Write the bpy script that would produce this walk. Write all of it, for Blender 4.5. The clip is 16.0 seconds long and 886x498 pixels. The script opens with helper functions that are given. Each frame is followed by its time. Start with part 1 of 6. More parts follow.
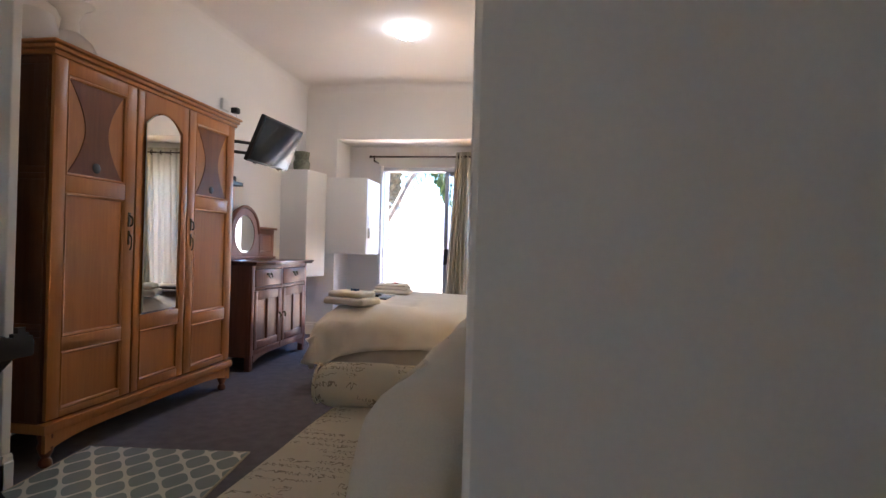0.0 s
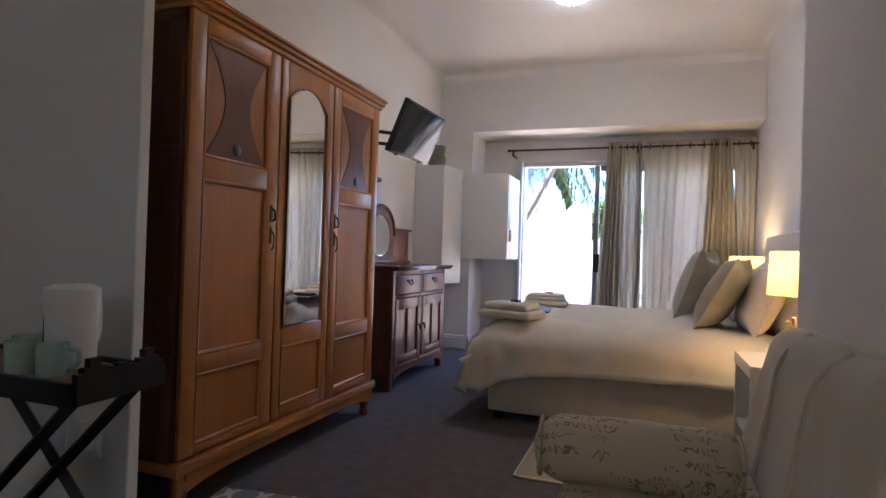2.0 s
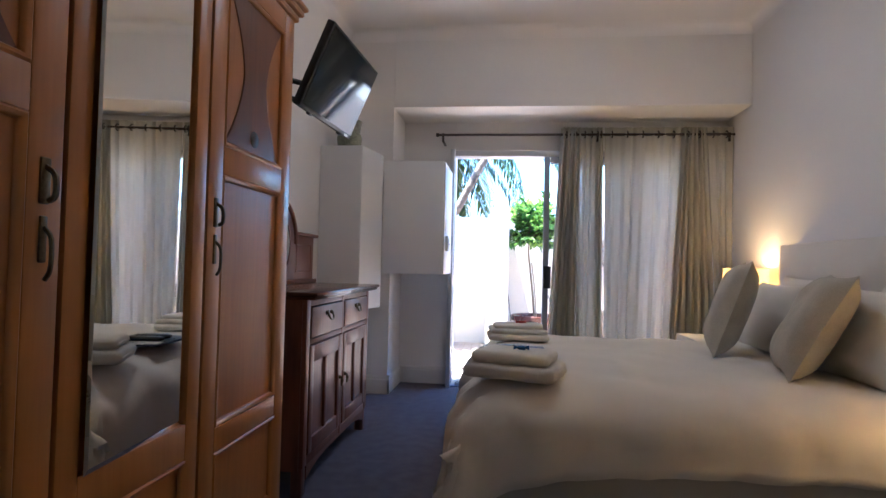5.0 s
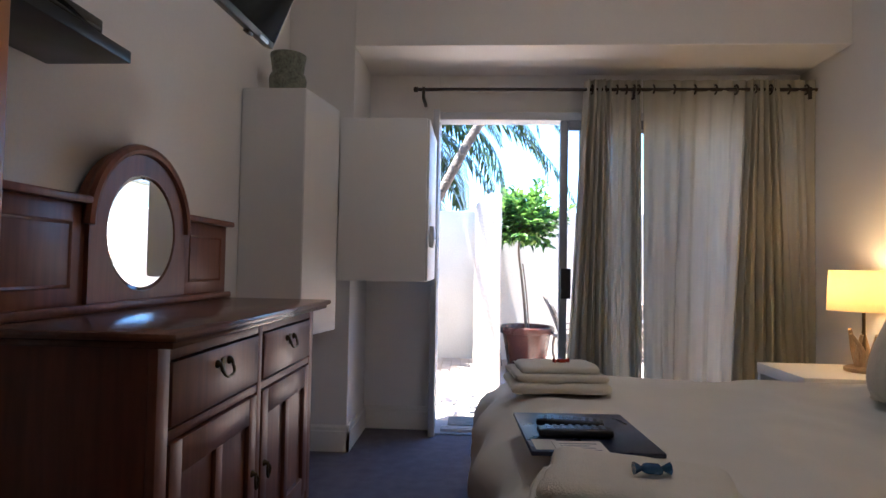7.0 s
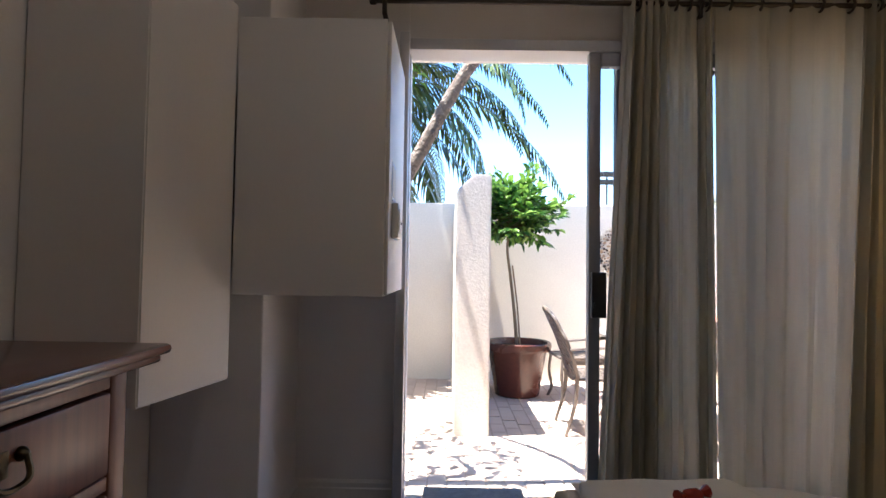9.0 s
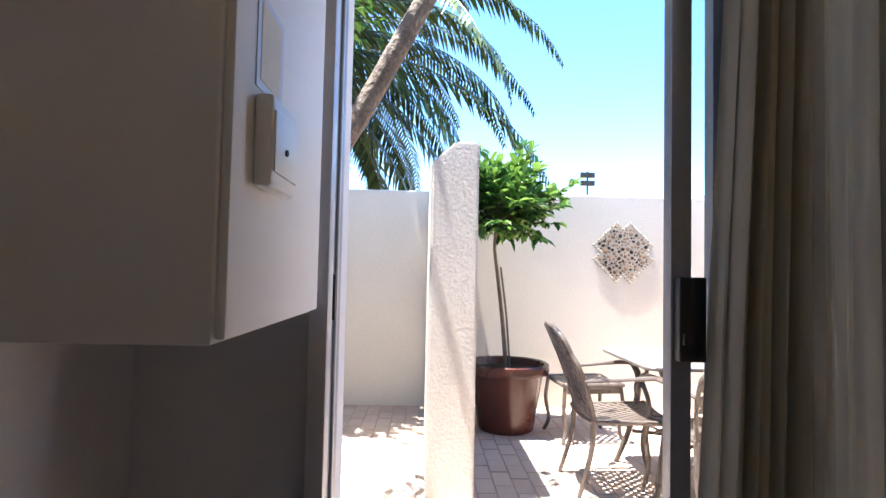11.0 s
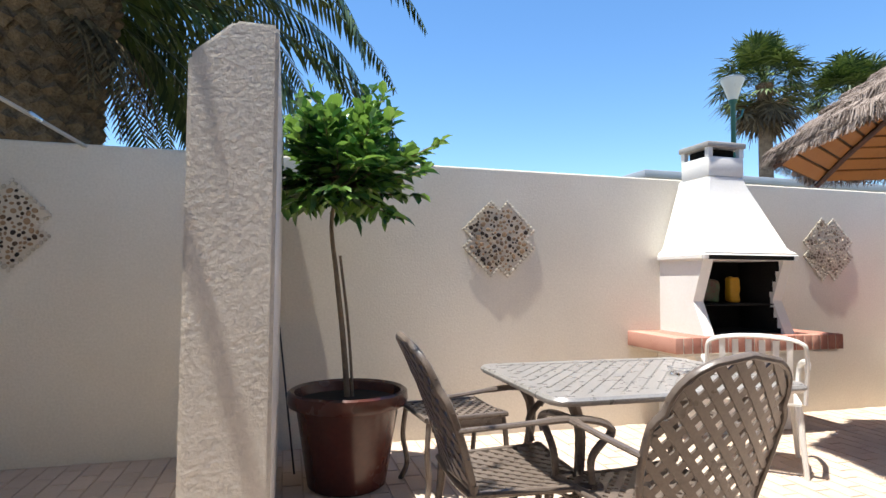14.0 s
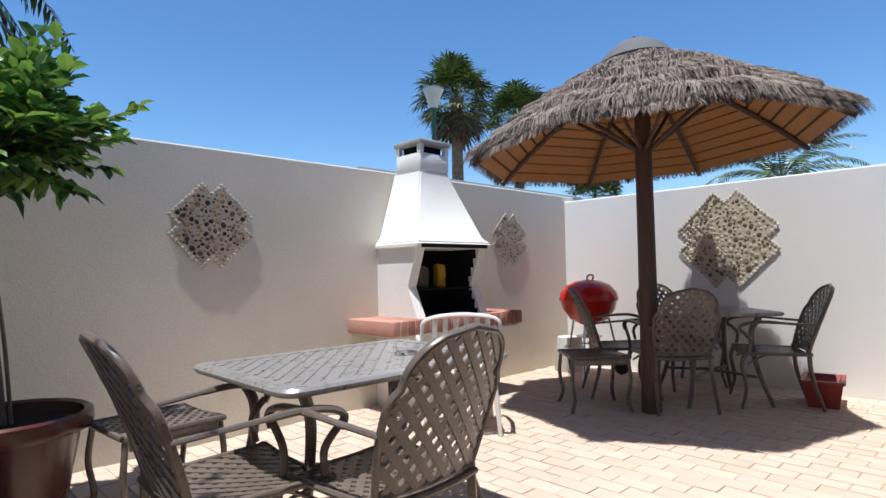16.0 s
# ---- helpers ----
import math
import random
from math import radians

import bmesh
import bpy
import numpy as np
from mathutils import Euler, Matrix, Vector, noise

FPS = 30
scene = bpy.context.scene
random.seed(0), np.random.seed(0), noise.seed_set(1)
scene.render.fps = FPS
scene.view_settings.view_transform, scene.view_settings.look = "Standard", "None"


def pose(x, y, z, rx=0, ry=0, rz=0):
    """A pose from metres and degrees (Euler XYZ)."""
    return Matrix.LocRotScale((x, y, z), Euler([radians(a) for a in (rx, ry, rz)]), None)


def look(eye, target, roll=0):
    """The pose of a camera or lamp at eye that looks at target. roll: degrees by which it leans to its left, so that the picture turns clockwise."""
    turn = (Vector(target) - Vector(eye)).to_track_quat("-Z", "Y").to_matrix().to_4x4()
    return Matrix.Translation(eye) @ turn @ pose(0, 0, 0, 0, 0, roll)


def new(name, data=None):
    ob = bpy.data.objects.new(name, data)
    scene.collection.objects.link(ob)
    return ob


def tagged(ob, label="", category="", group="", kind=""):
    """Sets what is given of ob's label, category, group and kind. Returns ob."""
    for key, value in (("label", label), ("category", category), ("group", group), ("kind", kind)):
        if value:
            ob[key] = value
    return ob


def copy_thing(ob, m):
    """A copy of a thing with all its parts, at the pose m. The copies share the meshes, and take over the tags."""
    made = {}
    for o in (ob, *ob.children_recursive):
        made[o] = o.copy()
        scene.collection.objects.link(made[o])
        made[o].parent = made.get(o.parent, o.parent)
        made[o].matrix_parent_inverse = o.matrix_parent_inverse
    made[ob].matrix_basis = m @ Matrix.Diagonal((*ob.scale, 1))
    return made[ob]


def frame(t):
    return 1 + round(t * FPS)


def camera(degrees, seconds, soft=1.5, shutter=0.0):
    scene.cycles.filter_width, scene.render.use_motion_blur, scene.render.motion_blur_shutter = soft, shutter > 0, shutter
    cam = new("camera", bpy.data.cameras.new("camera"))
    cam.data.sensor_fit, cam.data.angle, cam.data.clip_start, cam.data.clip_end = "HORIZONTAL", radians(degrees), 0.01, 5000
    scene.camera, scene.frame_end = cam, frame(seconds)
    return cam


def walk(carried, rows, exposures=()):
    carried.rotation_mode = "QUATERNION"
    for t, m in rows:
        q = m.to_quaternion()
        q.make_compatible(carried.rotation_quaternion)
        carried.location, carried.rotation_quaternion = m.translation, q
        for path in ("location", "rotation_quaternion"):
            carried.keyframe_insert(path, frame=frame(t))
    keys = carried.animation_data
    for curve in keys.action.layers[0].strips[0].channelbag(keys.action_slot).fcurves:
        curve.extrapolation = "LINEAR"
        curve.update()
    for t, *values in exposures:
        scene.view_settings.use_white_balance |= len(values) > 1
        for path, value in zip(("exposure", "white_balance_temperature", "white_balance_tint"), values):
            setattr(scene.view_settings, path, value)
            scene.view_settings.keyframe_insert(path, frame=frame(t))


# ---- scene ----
cam = camera(76.2, 16.0)
METRES, EYE, TILT, LEAN, TURN = 7.7, 1.087, 0.0, 0.0, 9.4
ROWS = [
    (0.0, 0.0, 0.0, 0.0, 0.0, -0.01, -1.63),
    (0.5, -0.0141, 0.0256, -0.0004, 3.78, 0.01, -1.79),
    (1.0, -0.0258, 0.0482, -0.0021, 6.7, 0.15, -1.77),
    (1.5, -0.0408, 0.0742, -0.004, 9.06, 0.22, -1.83),
    (2.0, -0.064, 0.093, -0.0058, 10.36, 0.42, -1.86),
    (2.5, -0.0866, 0.1113, -0.0061, 10.34, 0.66, -1.85),
    (3.0, -0.1038, 0.1388, -0.0085, 8.92, 0.84, -1.83),
    (3.5, -0.1171, 0.1664, -0.0064, 5.27, 1.06, -1.76),
    (4.0, -0.1322, 0.2003, -0.0043, 1.67, 1.3, -1.62),
    (6.5, -0.1459, 0.4108, -0.0009, -5.52, 1.76, -1.13),
    (7.0, -0.1475, 0.455, -0.001, -6.18, 1.84, -1.05),
    (7.5, -0.1414, 0.4957, -0.0006, -6.99, 2.02, -1.0),
    (8.0, -0.1366, 0.5354, 0.0003, -7.38, 2.03, -0.93),
    (8.5, -0.1357, 0.5768, 0.0007, -8.02, 2.06, -0.9),
    (9.0, -0.1293, 0.6153, -0.0002, -8.89, 2.11, -0.89),
    (11.5, -0.0932, 0.7918, -0.0008, -12.23, 2.53, -1.21),
    (12.0, -0.0787, 0.8199, -0.0012, -13.33, 2.61, -1.08),
    (12.5, -0.0619, 0.8504, -0.0016, -14.14, 2.62, -0.87),
    (13.0, -0.0507, 0.8774, -0.0039, -15.29, 2.66, -0.82),
    (13.5, -0.0424, 0.8959, -0.0061, -18.9, 2.77, -0.66),
    (14.0, -0.0335, 0.9139, -0.0088, -24.83, 2.87, -0.36),
    (14.5, -0.03, 0.9263, -0.0112, -32.45, 2.86, -0.01),
    (15.0, -0.0295, 0.9314, -0.013, -41.34, 2.7, 0.39),
    (15.5, -0.029, 0.9331, -0.0142, -48.51, 2.43, 0.9),
    (16.0, -0.0291, 0.9319, -0.0146, -53.29, 2.23, 1.08),
]
walk(cam, [(t, pose(0, 0, EYE, TILT, LEAN, TURN) @ pose(METRES * x, METRES * y, METRES * z, 90 + pitch, roll, yaw)) for t, x, y, z, yaw, pitch, roll in ROWS],
     exposures=[(0, 4.55, 5500, 12), (0.5, 4.5, 5450, 12), (1.5, 4.2, 5250, 12), (2.5, 3.98, 5200, 12), (4, 3.88, 5100, 12), (6.5, 3.3, 5350, 12), (8, 2.85, 5650, 11), (9, 2.55, 5950, 11.5), (11.3, 2.27, 6000, 12), (12.5, 1.78, 6250, 10), (14, 1.03, 6300, 9), (16, 0.45, 5900, 9)])

# ---- world and sun ----
SUN = Vector((-0.23, -0.045, 1.0)).normalized()
world = bpy.data.worlds.new("sky")
scene.world = world
world.use_nodes = True
wt = world.node_tree
sky = wt.nodes.new("ShaderNodeTexSky")
sky.sky_type, sky.sun_disc = "NISHITA", False
sky.sun_elevation = math.asin(SUN.z)
sky.sun_rotation = math.atan2(SUN.x, SUN.y)
sky.air_density, sky.dust_density, sky.ozone_density = 1.0, 0.0, 2.6
deep = wt.nodes.new("ShaderNodeHueSaturation")
deep.inputs["Saturation"].default_value = 1.17
wt.links.new(sky.outputs[0], deep.inputs["Color"])
wt.links.new(deep.outputs[0], wt.nodes["Background"].inputs[0])
wt.nodes["Background"].inputs[1].default_value = 0.114
sun = new("sun", bpy.data.lights.new("sun", "SUN"))
sun.data.energy, sun.data.angle, sun.data.color = 5.0, radians(0.55), (1.0, 0.95, 0.87)
sun.matrix_world = look(SUN * 30, (0, 0, 0))


# ---- materials ----
def mat(name, a, b=None, rough=0.6, metal=0.0, scale=8.0, fine=80.0, bump=0.1, depth=0.004, spec=0.5, stretch=(1, 1, 1), rough_var=0.1, island=0.0, random_ob=0.0, detail=6):
    """Principled with colour between a and b by two scales of noise, roughness variation and bump."""
    b = b or tuple(c * 0.85 for c in a)
    m = bpy.data.materials.new(name)
    m.use_nodes = True
    nt = m.node_tree
    n, l = nt.nodes, nt.links
    p = n["Principled BSDF"]
    p.inputs["Metallic"].default_value = metal
    p.inputs["Specular IOR Level"].default_value = spec
    tc = n.new("ShaderNodeTexCoord")
    mp = n.new("ShaderNodeMapping")
    mp.inputs["Scale"].default_value = stretch
    l.new(tc.outputs["Object"], mp.inputs[0])
    n1, n2 = n.new("ShaderNodeTexNoise"), n.new("ShaderNodeTexNoise")
    for nn, s in ((n1, scale), (n2, fine)):
        nn.inputs["Scale"].default_value = s
        nn.inputs["Detail"].default_value = detail
        l.new(mp.outputs[0], nn.inputs["Vector"])
    mx = n.new("ShaderNodeMath")
    mx.operation = "MULTIPLY_ADD"
    mx.inputs[1].default_value, mx.inputs[2].default_value = 0.45, 0.0
    l.new(n2.outputs[0], mx.inputs[0])
    ad = n.new("ShaderNodeMath")
    ad.operation = "MULTIPLY_ADD"
    ad.inputs[1].default_value = 0.55
    l.new(n1.outputs[0], ad.inputs[0])
    l.new(mx.outputs[0], ad.inputs[2])
    last = ad.outputs[0]
    for amount, node, out in ((island, "ShaderNodeNewGeometry", "Random Per Island"), (random_ob, "ShaderNodeObjectInfo", "Random")):
        if amount:
            g = n.new(node)
            r = n.new("ShaderNodeMath")
            r.operation = "MULTIPLY_ADD"
            r.inputs[1].default_value = amount
            l.new(g.outputs[out], r.inputs[0])
            l.new(last, r.inputs[2])
            sb = n.new("ShaderNodeMath")
            sb.operation = "SUBTRACT"
            sb.inputs[1].default_value = amount / 2
            l.new(r.outputs[0], sb.inputs[0])
            last = sb.outputs[0]
    cr = n.new("ShaderNodeValToRGB")
    cr.color_ramp.elements[0].position, cr.color_ramp.elements[1].position = 0.32, 0.68
    cr.color_ramp.elements[0].color, cr.color_ramp.elements[1].color = (*b, 1), (*a, 1)
    l.new(last, cr.inputs[0])
    l.new(cr.outputs[0], p.inputs["Base Color"])
    rr = n.new("ShaderNodeMapRange")
    rr.inputs["To Min"].default_value, rr.inputs["To Max"].default_value = max(0, rough - rough_var), min(1, rough + rough_var)
    l.new(n1.outputs[0], rr.inputs[0])
    l.new(rr.outputs[0], p.inputs["Roughness"])
    if bump:
        bp = n.new("ShaderNodeBump")
        bp.inputs["Strength"].default_value, bp.inputs["Distance"].default_value = bump, depth
        l.new(n2.outputs[0], bp.inputs["Height"])
        l.new(bp.outputs[0], p.inputs["Normal"])
    return m


def wood(name, light, dark, rough=0.4, axis=2, bump=0.15, fine=9.0):
    st = [1, 1, 1]
    st[axis] = 0.08
    return mat(name, light, dark, rough, 0, fine, 60, bump, 0.002, 0.5, tuple(st), 0.08)


def link_mix(m, colour, make):
    """Lay a second colour over a material's own, where make(nodes, links, object coordinates) is 1."""
    n, l = m.node_tree.nodes, m.node_tree.links
    p = n["Principled BSDF"]
    own = p.inputs["Base Color"].links[0].from_socket
    tc = n.new("ShaderNodeTexCoord")
    mx = n.new("ShaderNodeMix")
    mx.data_type = "RGBA"
    l.new(own, mx.inputs[6])
    mx.inputs[7].default_value = (*colour, 1)
    l.new(make(n, l, tc.outputs["Object"]), mx.inputs[0])
    l.new(mx.outputs[2], p.inputs["Base Color"])
    return m


def maths(n, l, op, a, b=None):
    m = n.new("ShaderNodeMath")
    m.operation = op
    for i, v in enumerate((a, b)):
        if v is None:
            continue
        if isinstance(v, (int, float)):
            m.inputs[i].default_value = v
        else:
            l.new(v, m.inputs[i])
    return m.outputs[0]


def trellis(n, l, co):
    s = n.new("ShaderNodeSeparateXYZ")
    l.new(co, s.inputs[0])
    c1 = maths(n, l, "COSINE", maths(n, l, "MULTIPLY", s.outputs[0], 42.0))
    c2 = maths(n, l, "COSINE", maths(n, l, "MULTIPLY", s.outputs[1], 28.0))
    v = maths(n, l, "ABSOLUTE", maths(n, l, "ADD", c1, c2))
    return maths(n, l, "LESS_THAN", v, 0.34)


def script_marks(n, l, co):
    """Rows of unreadable handwriting strokes in patches."""
    s = n.new("ShaderNodeSeparateXYZ")
    l.new(co, s.inputs[0])
    across = maths(n, l, "ADD", s.outputs[1], s.outputs[2])
    along = maths(n, l, "ADD", s.outputs[0], maths(n, l, "MULTIPLY", across, 0.55))
    w = n.new("ShaderNodeTexNoise")
    w.inputs["Scale"].default_value, w.inputs["Detail"].default_value = 13, 2
    l.new(co, w.inputs["Vector"])
    loose = maths(n, l, "SUBTRACT", w.outputs[0], 0.5)
    row = maths(n, l, "SUBTRACT", maths(n, l, "FRACT", maths(n, l, "ADD", maths(n, l, "MULTIPLY", across, 21.0), maths(n, l, "MULTIPLY", loose, 0.7))), 0.5)
    loop = maths(n, l, "SINE", maths(n, l, "ADD", maths(n, l, "MULTIPLY", along, 250.0), maths(n, l, "MULTIPLY", loose, 46.0)))
    tall = maths(n, l, "ADD", maths(n, l, "MULTIPLY", loose, 0.9), 0.2)
    line = maths(n, l, "LESS_THAN", maths(n, l, "ABSOLUTE", maths(n, l, "SUBTRACT", row, maths(n, l, "MULTIPLY", loop, tall))), 0.085)
    k = n.new("ShaderNodeTexNoise")
    k.inputs["Scale"].default_value = 7.0
    l.new(co, k.inputs["Vector"])
    patch = maths(n, l, "GREATER_THAN", k.outputs[0], 0.48)
    return maths(n, l, "MULTIPLY", maths(n, l, "MULTIPLY", line, patch), 0.72)


def glassy(name, rough=0.0, tint=(1, 1, 1)):
    m = bpy.data.materials.new(name)
    m.use_nodes = True
    p = m.node_tree.nodes["Principled BSDF"]
    p.inputs["Transmission Weight"].default_value, p.inputs["Roughness"].default_value = 1, rough
    p.inputs["Base Color"].default_value, p.inputs["IOR"].default_value = (*tint, 1), 1.45
    return m


def let_through(m, amount):
    """Let part of the light pass through a thin material, tinted by its own colour."""
    n, l = m.node_tree.nodes, m.node_tree.links
    p, out = n["Principled BSDF"], n["Material Output"]
    tr = n.new("ShaderNodeBsdfTranslucent")
    l.new(p.inputs["Base Color"].links[0].from_socket, tr.inputs[0])
    mx = n.new("ShaderNodeMixShader")
    mx.inputs[0].default_value = amount
    l.new(p.outputs[0], mx.inputs[1])
    l.new(tr.outputs[0], mx.inputs[2])
    l.new(mx.outputs[0], out.inputs[0])
    return m


def cloth(name, a, b, through_light=0.35, fine=220.0, scale=6.0, stretch=(1, 1, 1), bump=0.15):
    """A woven cloth that lets some light through."""
    return let_through(mat(name, a, b, 0.9, 0, scale, fine, bump, 0.002, 0.1, stretch), through_light)


def glow(name, colour, strength):
    m = bpy.data.materials.new(name)
    m.use_nodes = True
    p = m.node_tree.nodes["Principled BSDF"]
    p.inputs["Base Color"].default_value = (*colour, 1)
    p.inputs["Emission Color"].default_value, p.inputs["Emission Strength"].default_value = (*colour, 1), strength
    return m


PAINT = mat("wall_paint", (0.82, 0.80, 0.78), (0.77, 0.75, 0.73), 0.7, 0, 1.2, 120, 0.12, 0.002, 0.3)
CEILING = mat("ceiling_paint", (0.84, 0.82, 0.81), (0.80, 0.78, 0.77), 0.8, 0, 1.0, 90, 0.08, 0.002, 0.2)
TRIM = mat("trim_paint", (0.80, 0.78, 0.75), (0.74, 0.72, 0.69), 0.4, 0, 3, 60, 0.03, 0.001)
BOXING = mat("boxing_paint", (0.80, 0.79, 0.78), (0.77, 0.76, 0.75), 0.5, 0, 2, 90, 0.04, 0.001)
CARPET = mat("carpet", (0.185, 0.165, 0.175), (0.12, 0.106, 0.116), 0.97, 0, 14, 420, 0.6, 0.006, 0.05)
OAK = wood("wardrobe_wood", (0.50, 0.205, 0.052), (0.38, 0.145, 0.035), 0.34)
OAK_PANEL = wood("wardrobe_panel_wood", (0.47, 0.185, 0.045), (0.34, 0.125, 0.03), 0.34)
OAK_DARK = wood("inlay_veneer", (0.20, 0.062, 0.018), (0.12, 0.036, 0.012), 0.32)
# Carcass boards: colour set to about a third of the door wood's
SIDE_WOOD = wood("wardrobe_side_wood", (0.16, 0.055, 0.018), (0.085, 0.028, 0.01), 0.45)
MAHOGANY = wood("dresser_wood", (0.25, 0.09, 0.05), (0.125, 0.044, 0.026), 0.36)
MAHOGANY_TOP = wood("dresser_top_wood", (0.20, 0.09, 0.058), (0.10, 0.045, 0.03), 0.2, axis=1)
DARK_WOOD = wood("black_wood", (0.02, 0.015, 0.012), (0.01, 0.008, 0.007), 0.45)
MIRROR = mat("mirror_silver", (0.88, 0.89, 0.88), (0.86, 0.87, 0.86), 0.015, 1.0, 2, 20, 0, 0, 0.5, rough_var=0.01)
GLASS = glassy("clear_glass")
DUSTY_GLASS = glassy("dusty_glass", 0.28, (0.95, 0.94, 0.92))
BLACK = mat("black_plastic", (0.018, 0.018, 0.02), (0.012, 0.012, 0.013), 0.35, 0, 10, 200, 0.05, 0.001)
SCREEN = mat("dark_screen", (0.012, 0.013, 0.016), (0.01, 0.011, 0.013), 0.07, 0, 2, 10, 0, 0, 0.8, rough_var=0.02)
WHITE_PLASTIC = mat("white_plastic", (0.78, 0.77, 0.75), (0.74, 0.73, 0.70), 0.35, 0, 5, 60, 0.02, 0.001)
BRASS = mat("aged_brass", (0.17, 0.12, 0.06), (0.08, 0.055, 0.03), 0.38, 0.9, 20, 120, 0.1, 0.001)
LINEN = mat("white_cotton", (0.80, 0.76, 0.69), (0.74, 0.70, 0.63), 0.92, 0, 5, 300, 0.15, 0.002, 0.1)
BASE_CLOTH = mat("bed_base_cloth", (0.60, 0.56, 0.50), (0.53, 0.49, 0.44), 0.95, 0, 6, 300, 0.25, 0.002, 0.1)
TOWEL = mat("towel_cotton", (0.80, 0.76, 0.68), (0.74, 0.70, 0.62), 0.98, 0, 20, 260, 0.5, 0.005, 0.05)
DAMASK = mat("beige_damask", (0.54, 0.50, 0.41), (0.40, 0.37, 0.30), 0.8, 0, 11, 200, 0.15, 0.002, 0.2)
SCRIPT = link_mix(mat("printed_linen", (0.66, 0.58, 0.44), (0.60, 0.52, 0.39), 0.9, 0, 6, 260, 0.2, 0.002, 0.1), (0.17, 0.13, 0.09), script_marks)
SOFA_CLOTH = mat("cream_upholstery", (0.72, 0.66, 0.575), (0.65, 0.59, 0.50), 0.92, 0, 7, 240, 0.25, 0.002, 0.1)
CURTAIN = cloth("linen_curtain", (0.56, 0.535, 0.445), (0.50, 0.475, 0.39), 0.46, 160, 8, (5, 5, 0.35))
RUG = link_mix(mat("trellis_rug", (0.27, 0.30, 0.28), (0.22, 0.245, 0.23), 0.97, 0, 10, 300, 0.5, 0.005, 0.05), (0.62, 0.60, 0.52), trellis)
RUG_LIGHT = mat("pale_rug", (0.50, 0.44, 0.34), (0.40, 0.34, 0.25), 0.97, 0, 9, 260, 0.5, 0.005, 0.05)
SHADE = cloth("lamp_shade_cloth", (0.86, 0.76, 0.55), (0.80, 0.70, 0.49), 0.6, 120, 10)
DRIFT = mat("driftwood", (0.52, 0.38, 0.23), (0.34, 0.23, 0.13), 0.75, 0, 9, 60, 0.4, 0.004)
ALU = mat("grey_aluminium", (0.29, 0.30, 0.335), (0.24, 0.25, 0.285), 0.42, 0.4, 5, 80, 0.03, 0.001)
FRAME_GREY = mat("pale_grey_frame", (0.56, 0.56, 0.58), (0.50, 0.50, 0.52), 0.42, 0.2, 5, 80, 0.03, 0.001)
STEEL = mat("dark_steel", (0.09, 0.075, 0.065), (0.05, 0.042, 0.036), 0.38, 0.9, 10, 90, 0.05, 0.001)
CELADON = mat("mint_ceramic", (0.45, 0.58, 0.50), (0.40, 0.53, 0.46), 0.15, 0, 6, 40, 0, 0)
MOSS_POT = mat("mottled_ceramic", (0.30, 0.31, 0.22), (0.10, 0.105, 0.07), 0.5, 0, 22, 90, 0.5, 0.006)
NAVY = mat("navy_leatherette", (0.02, 0.028, 0.07), (0.014, 0.02, 0.05), 0.3, 0, 20, 300, 0.1, 0.001)
PAPER = mat("paper", (0.75, 0.73, 0.68), (0.70, 0.68, 0.63), 0.8, 0, 10, 100, 0, 0)
RED_FOIL = mat("red_foil", (0.45, 0.05, 0.03), (0.3, 0.03, 0.02), 0.25, 0.3, 40, 100, 0.2, 0.002)
BLUE_FOIL = mat("blue_foil", (0.03, 0.12, 0.30), (0.02, 0.08, 0.2), 0.25, 0.3, 40, 100, 0.2, 0.002)
PLASTER = mat("rough_plaster", (0.72, 0.68, 0.61), (0.58, 0.54, 0.48), 0.82, 0, 2.2, 60, 0.5, 0.007, 0.15, rough_var=0.05, detail=9)
WALL_OUT = mat("garden_wall_plaster", (0.755, 0.70, 0.595), (0.60, 0.55, 0.455), 0.9, 0, 0.9, 70, 0.35, 0.004, 0.15, rough_var=0.05)
WALL_WHITE = mat("white_garden_wall_paint", (0.86, 0.845, 0.81), (0.79, 0.775, 0.74), 0.9, 0, 0.9, 90, 0.2, 0.003, 0.15, rough_var=0.05)
WHITEWASH = mat("whitewash", (0.83, 0.81, 0.77), (0.76, 0.74, 0.69), 0.85, 0, 3, 60, 0.2, 0.004, 0.2)
PAVER = mat("clay_paver", (0.57, 0.45, 0.355), (0.49, 0.38, 0.295), 0.9, 0, 5, 90, 0.3, 0.003, 0.15, random_ob=0.25)
PAVER_JOINED = mat("clay_paver_far", (0.57, 0.45, 0.355), (0.49, 0.38, 0.295), 0.9, 0, 5, 90, 0.3, 0.003, 0.15, island=0.25)
SAND = mat("joint_sand", (0.50, 0.395, 0.305), (0.40, 0.31, 0.235), 0.98, 0, 6, 200, 0.4, 0.004, 0.05)
EARTH = mat("dry_ground", (0.25, 0.20, 0.13), (0.16, 0.14, 0.08), 0.98, 0, 0.3, 6, 0.3, 0.02, 0.05)
RED_BRICK = mat("red_brick", (0.50, 0.27, 0.205), (0.38, 0.165, 0.12), 0.85, 0, 9, 80, 0.4, 0.004, 0.2, random_ob=0.4)
SOOT = mat("soot", (0.02, 0.018, 0.016), (0.01, 0.009, 0.008), 0.95, 0, 6, 60, 0.4, 0.006, 0.1)
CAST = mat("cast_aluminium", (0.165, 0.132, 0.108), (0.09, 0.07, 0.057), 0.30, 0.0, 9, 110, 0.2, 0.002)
# Same cast metal as the legs; sun and sky sheen painted in as paler grey
CAST_LIT_TOP = mat("cast_lit_table_top", (0.40, 0.375, 0.35), (0.26, 0.24, 0.22), 0.3, 0.35, 25, 110, 0.2, 0.002)
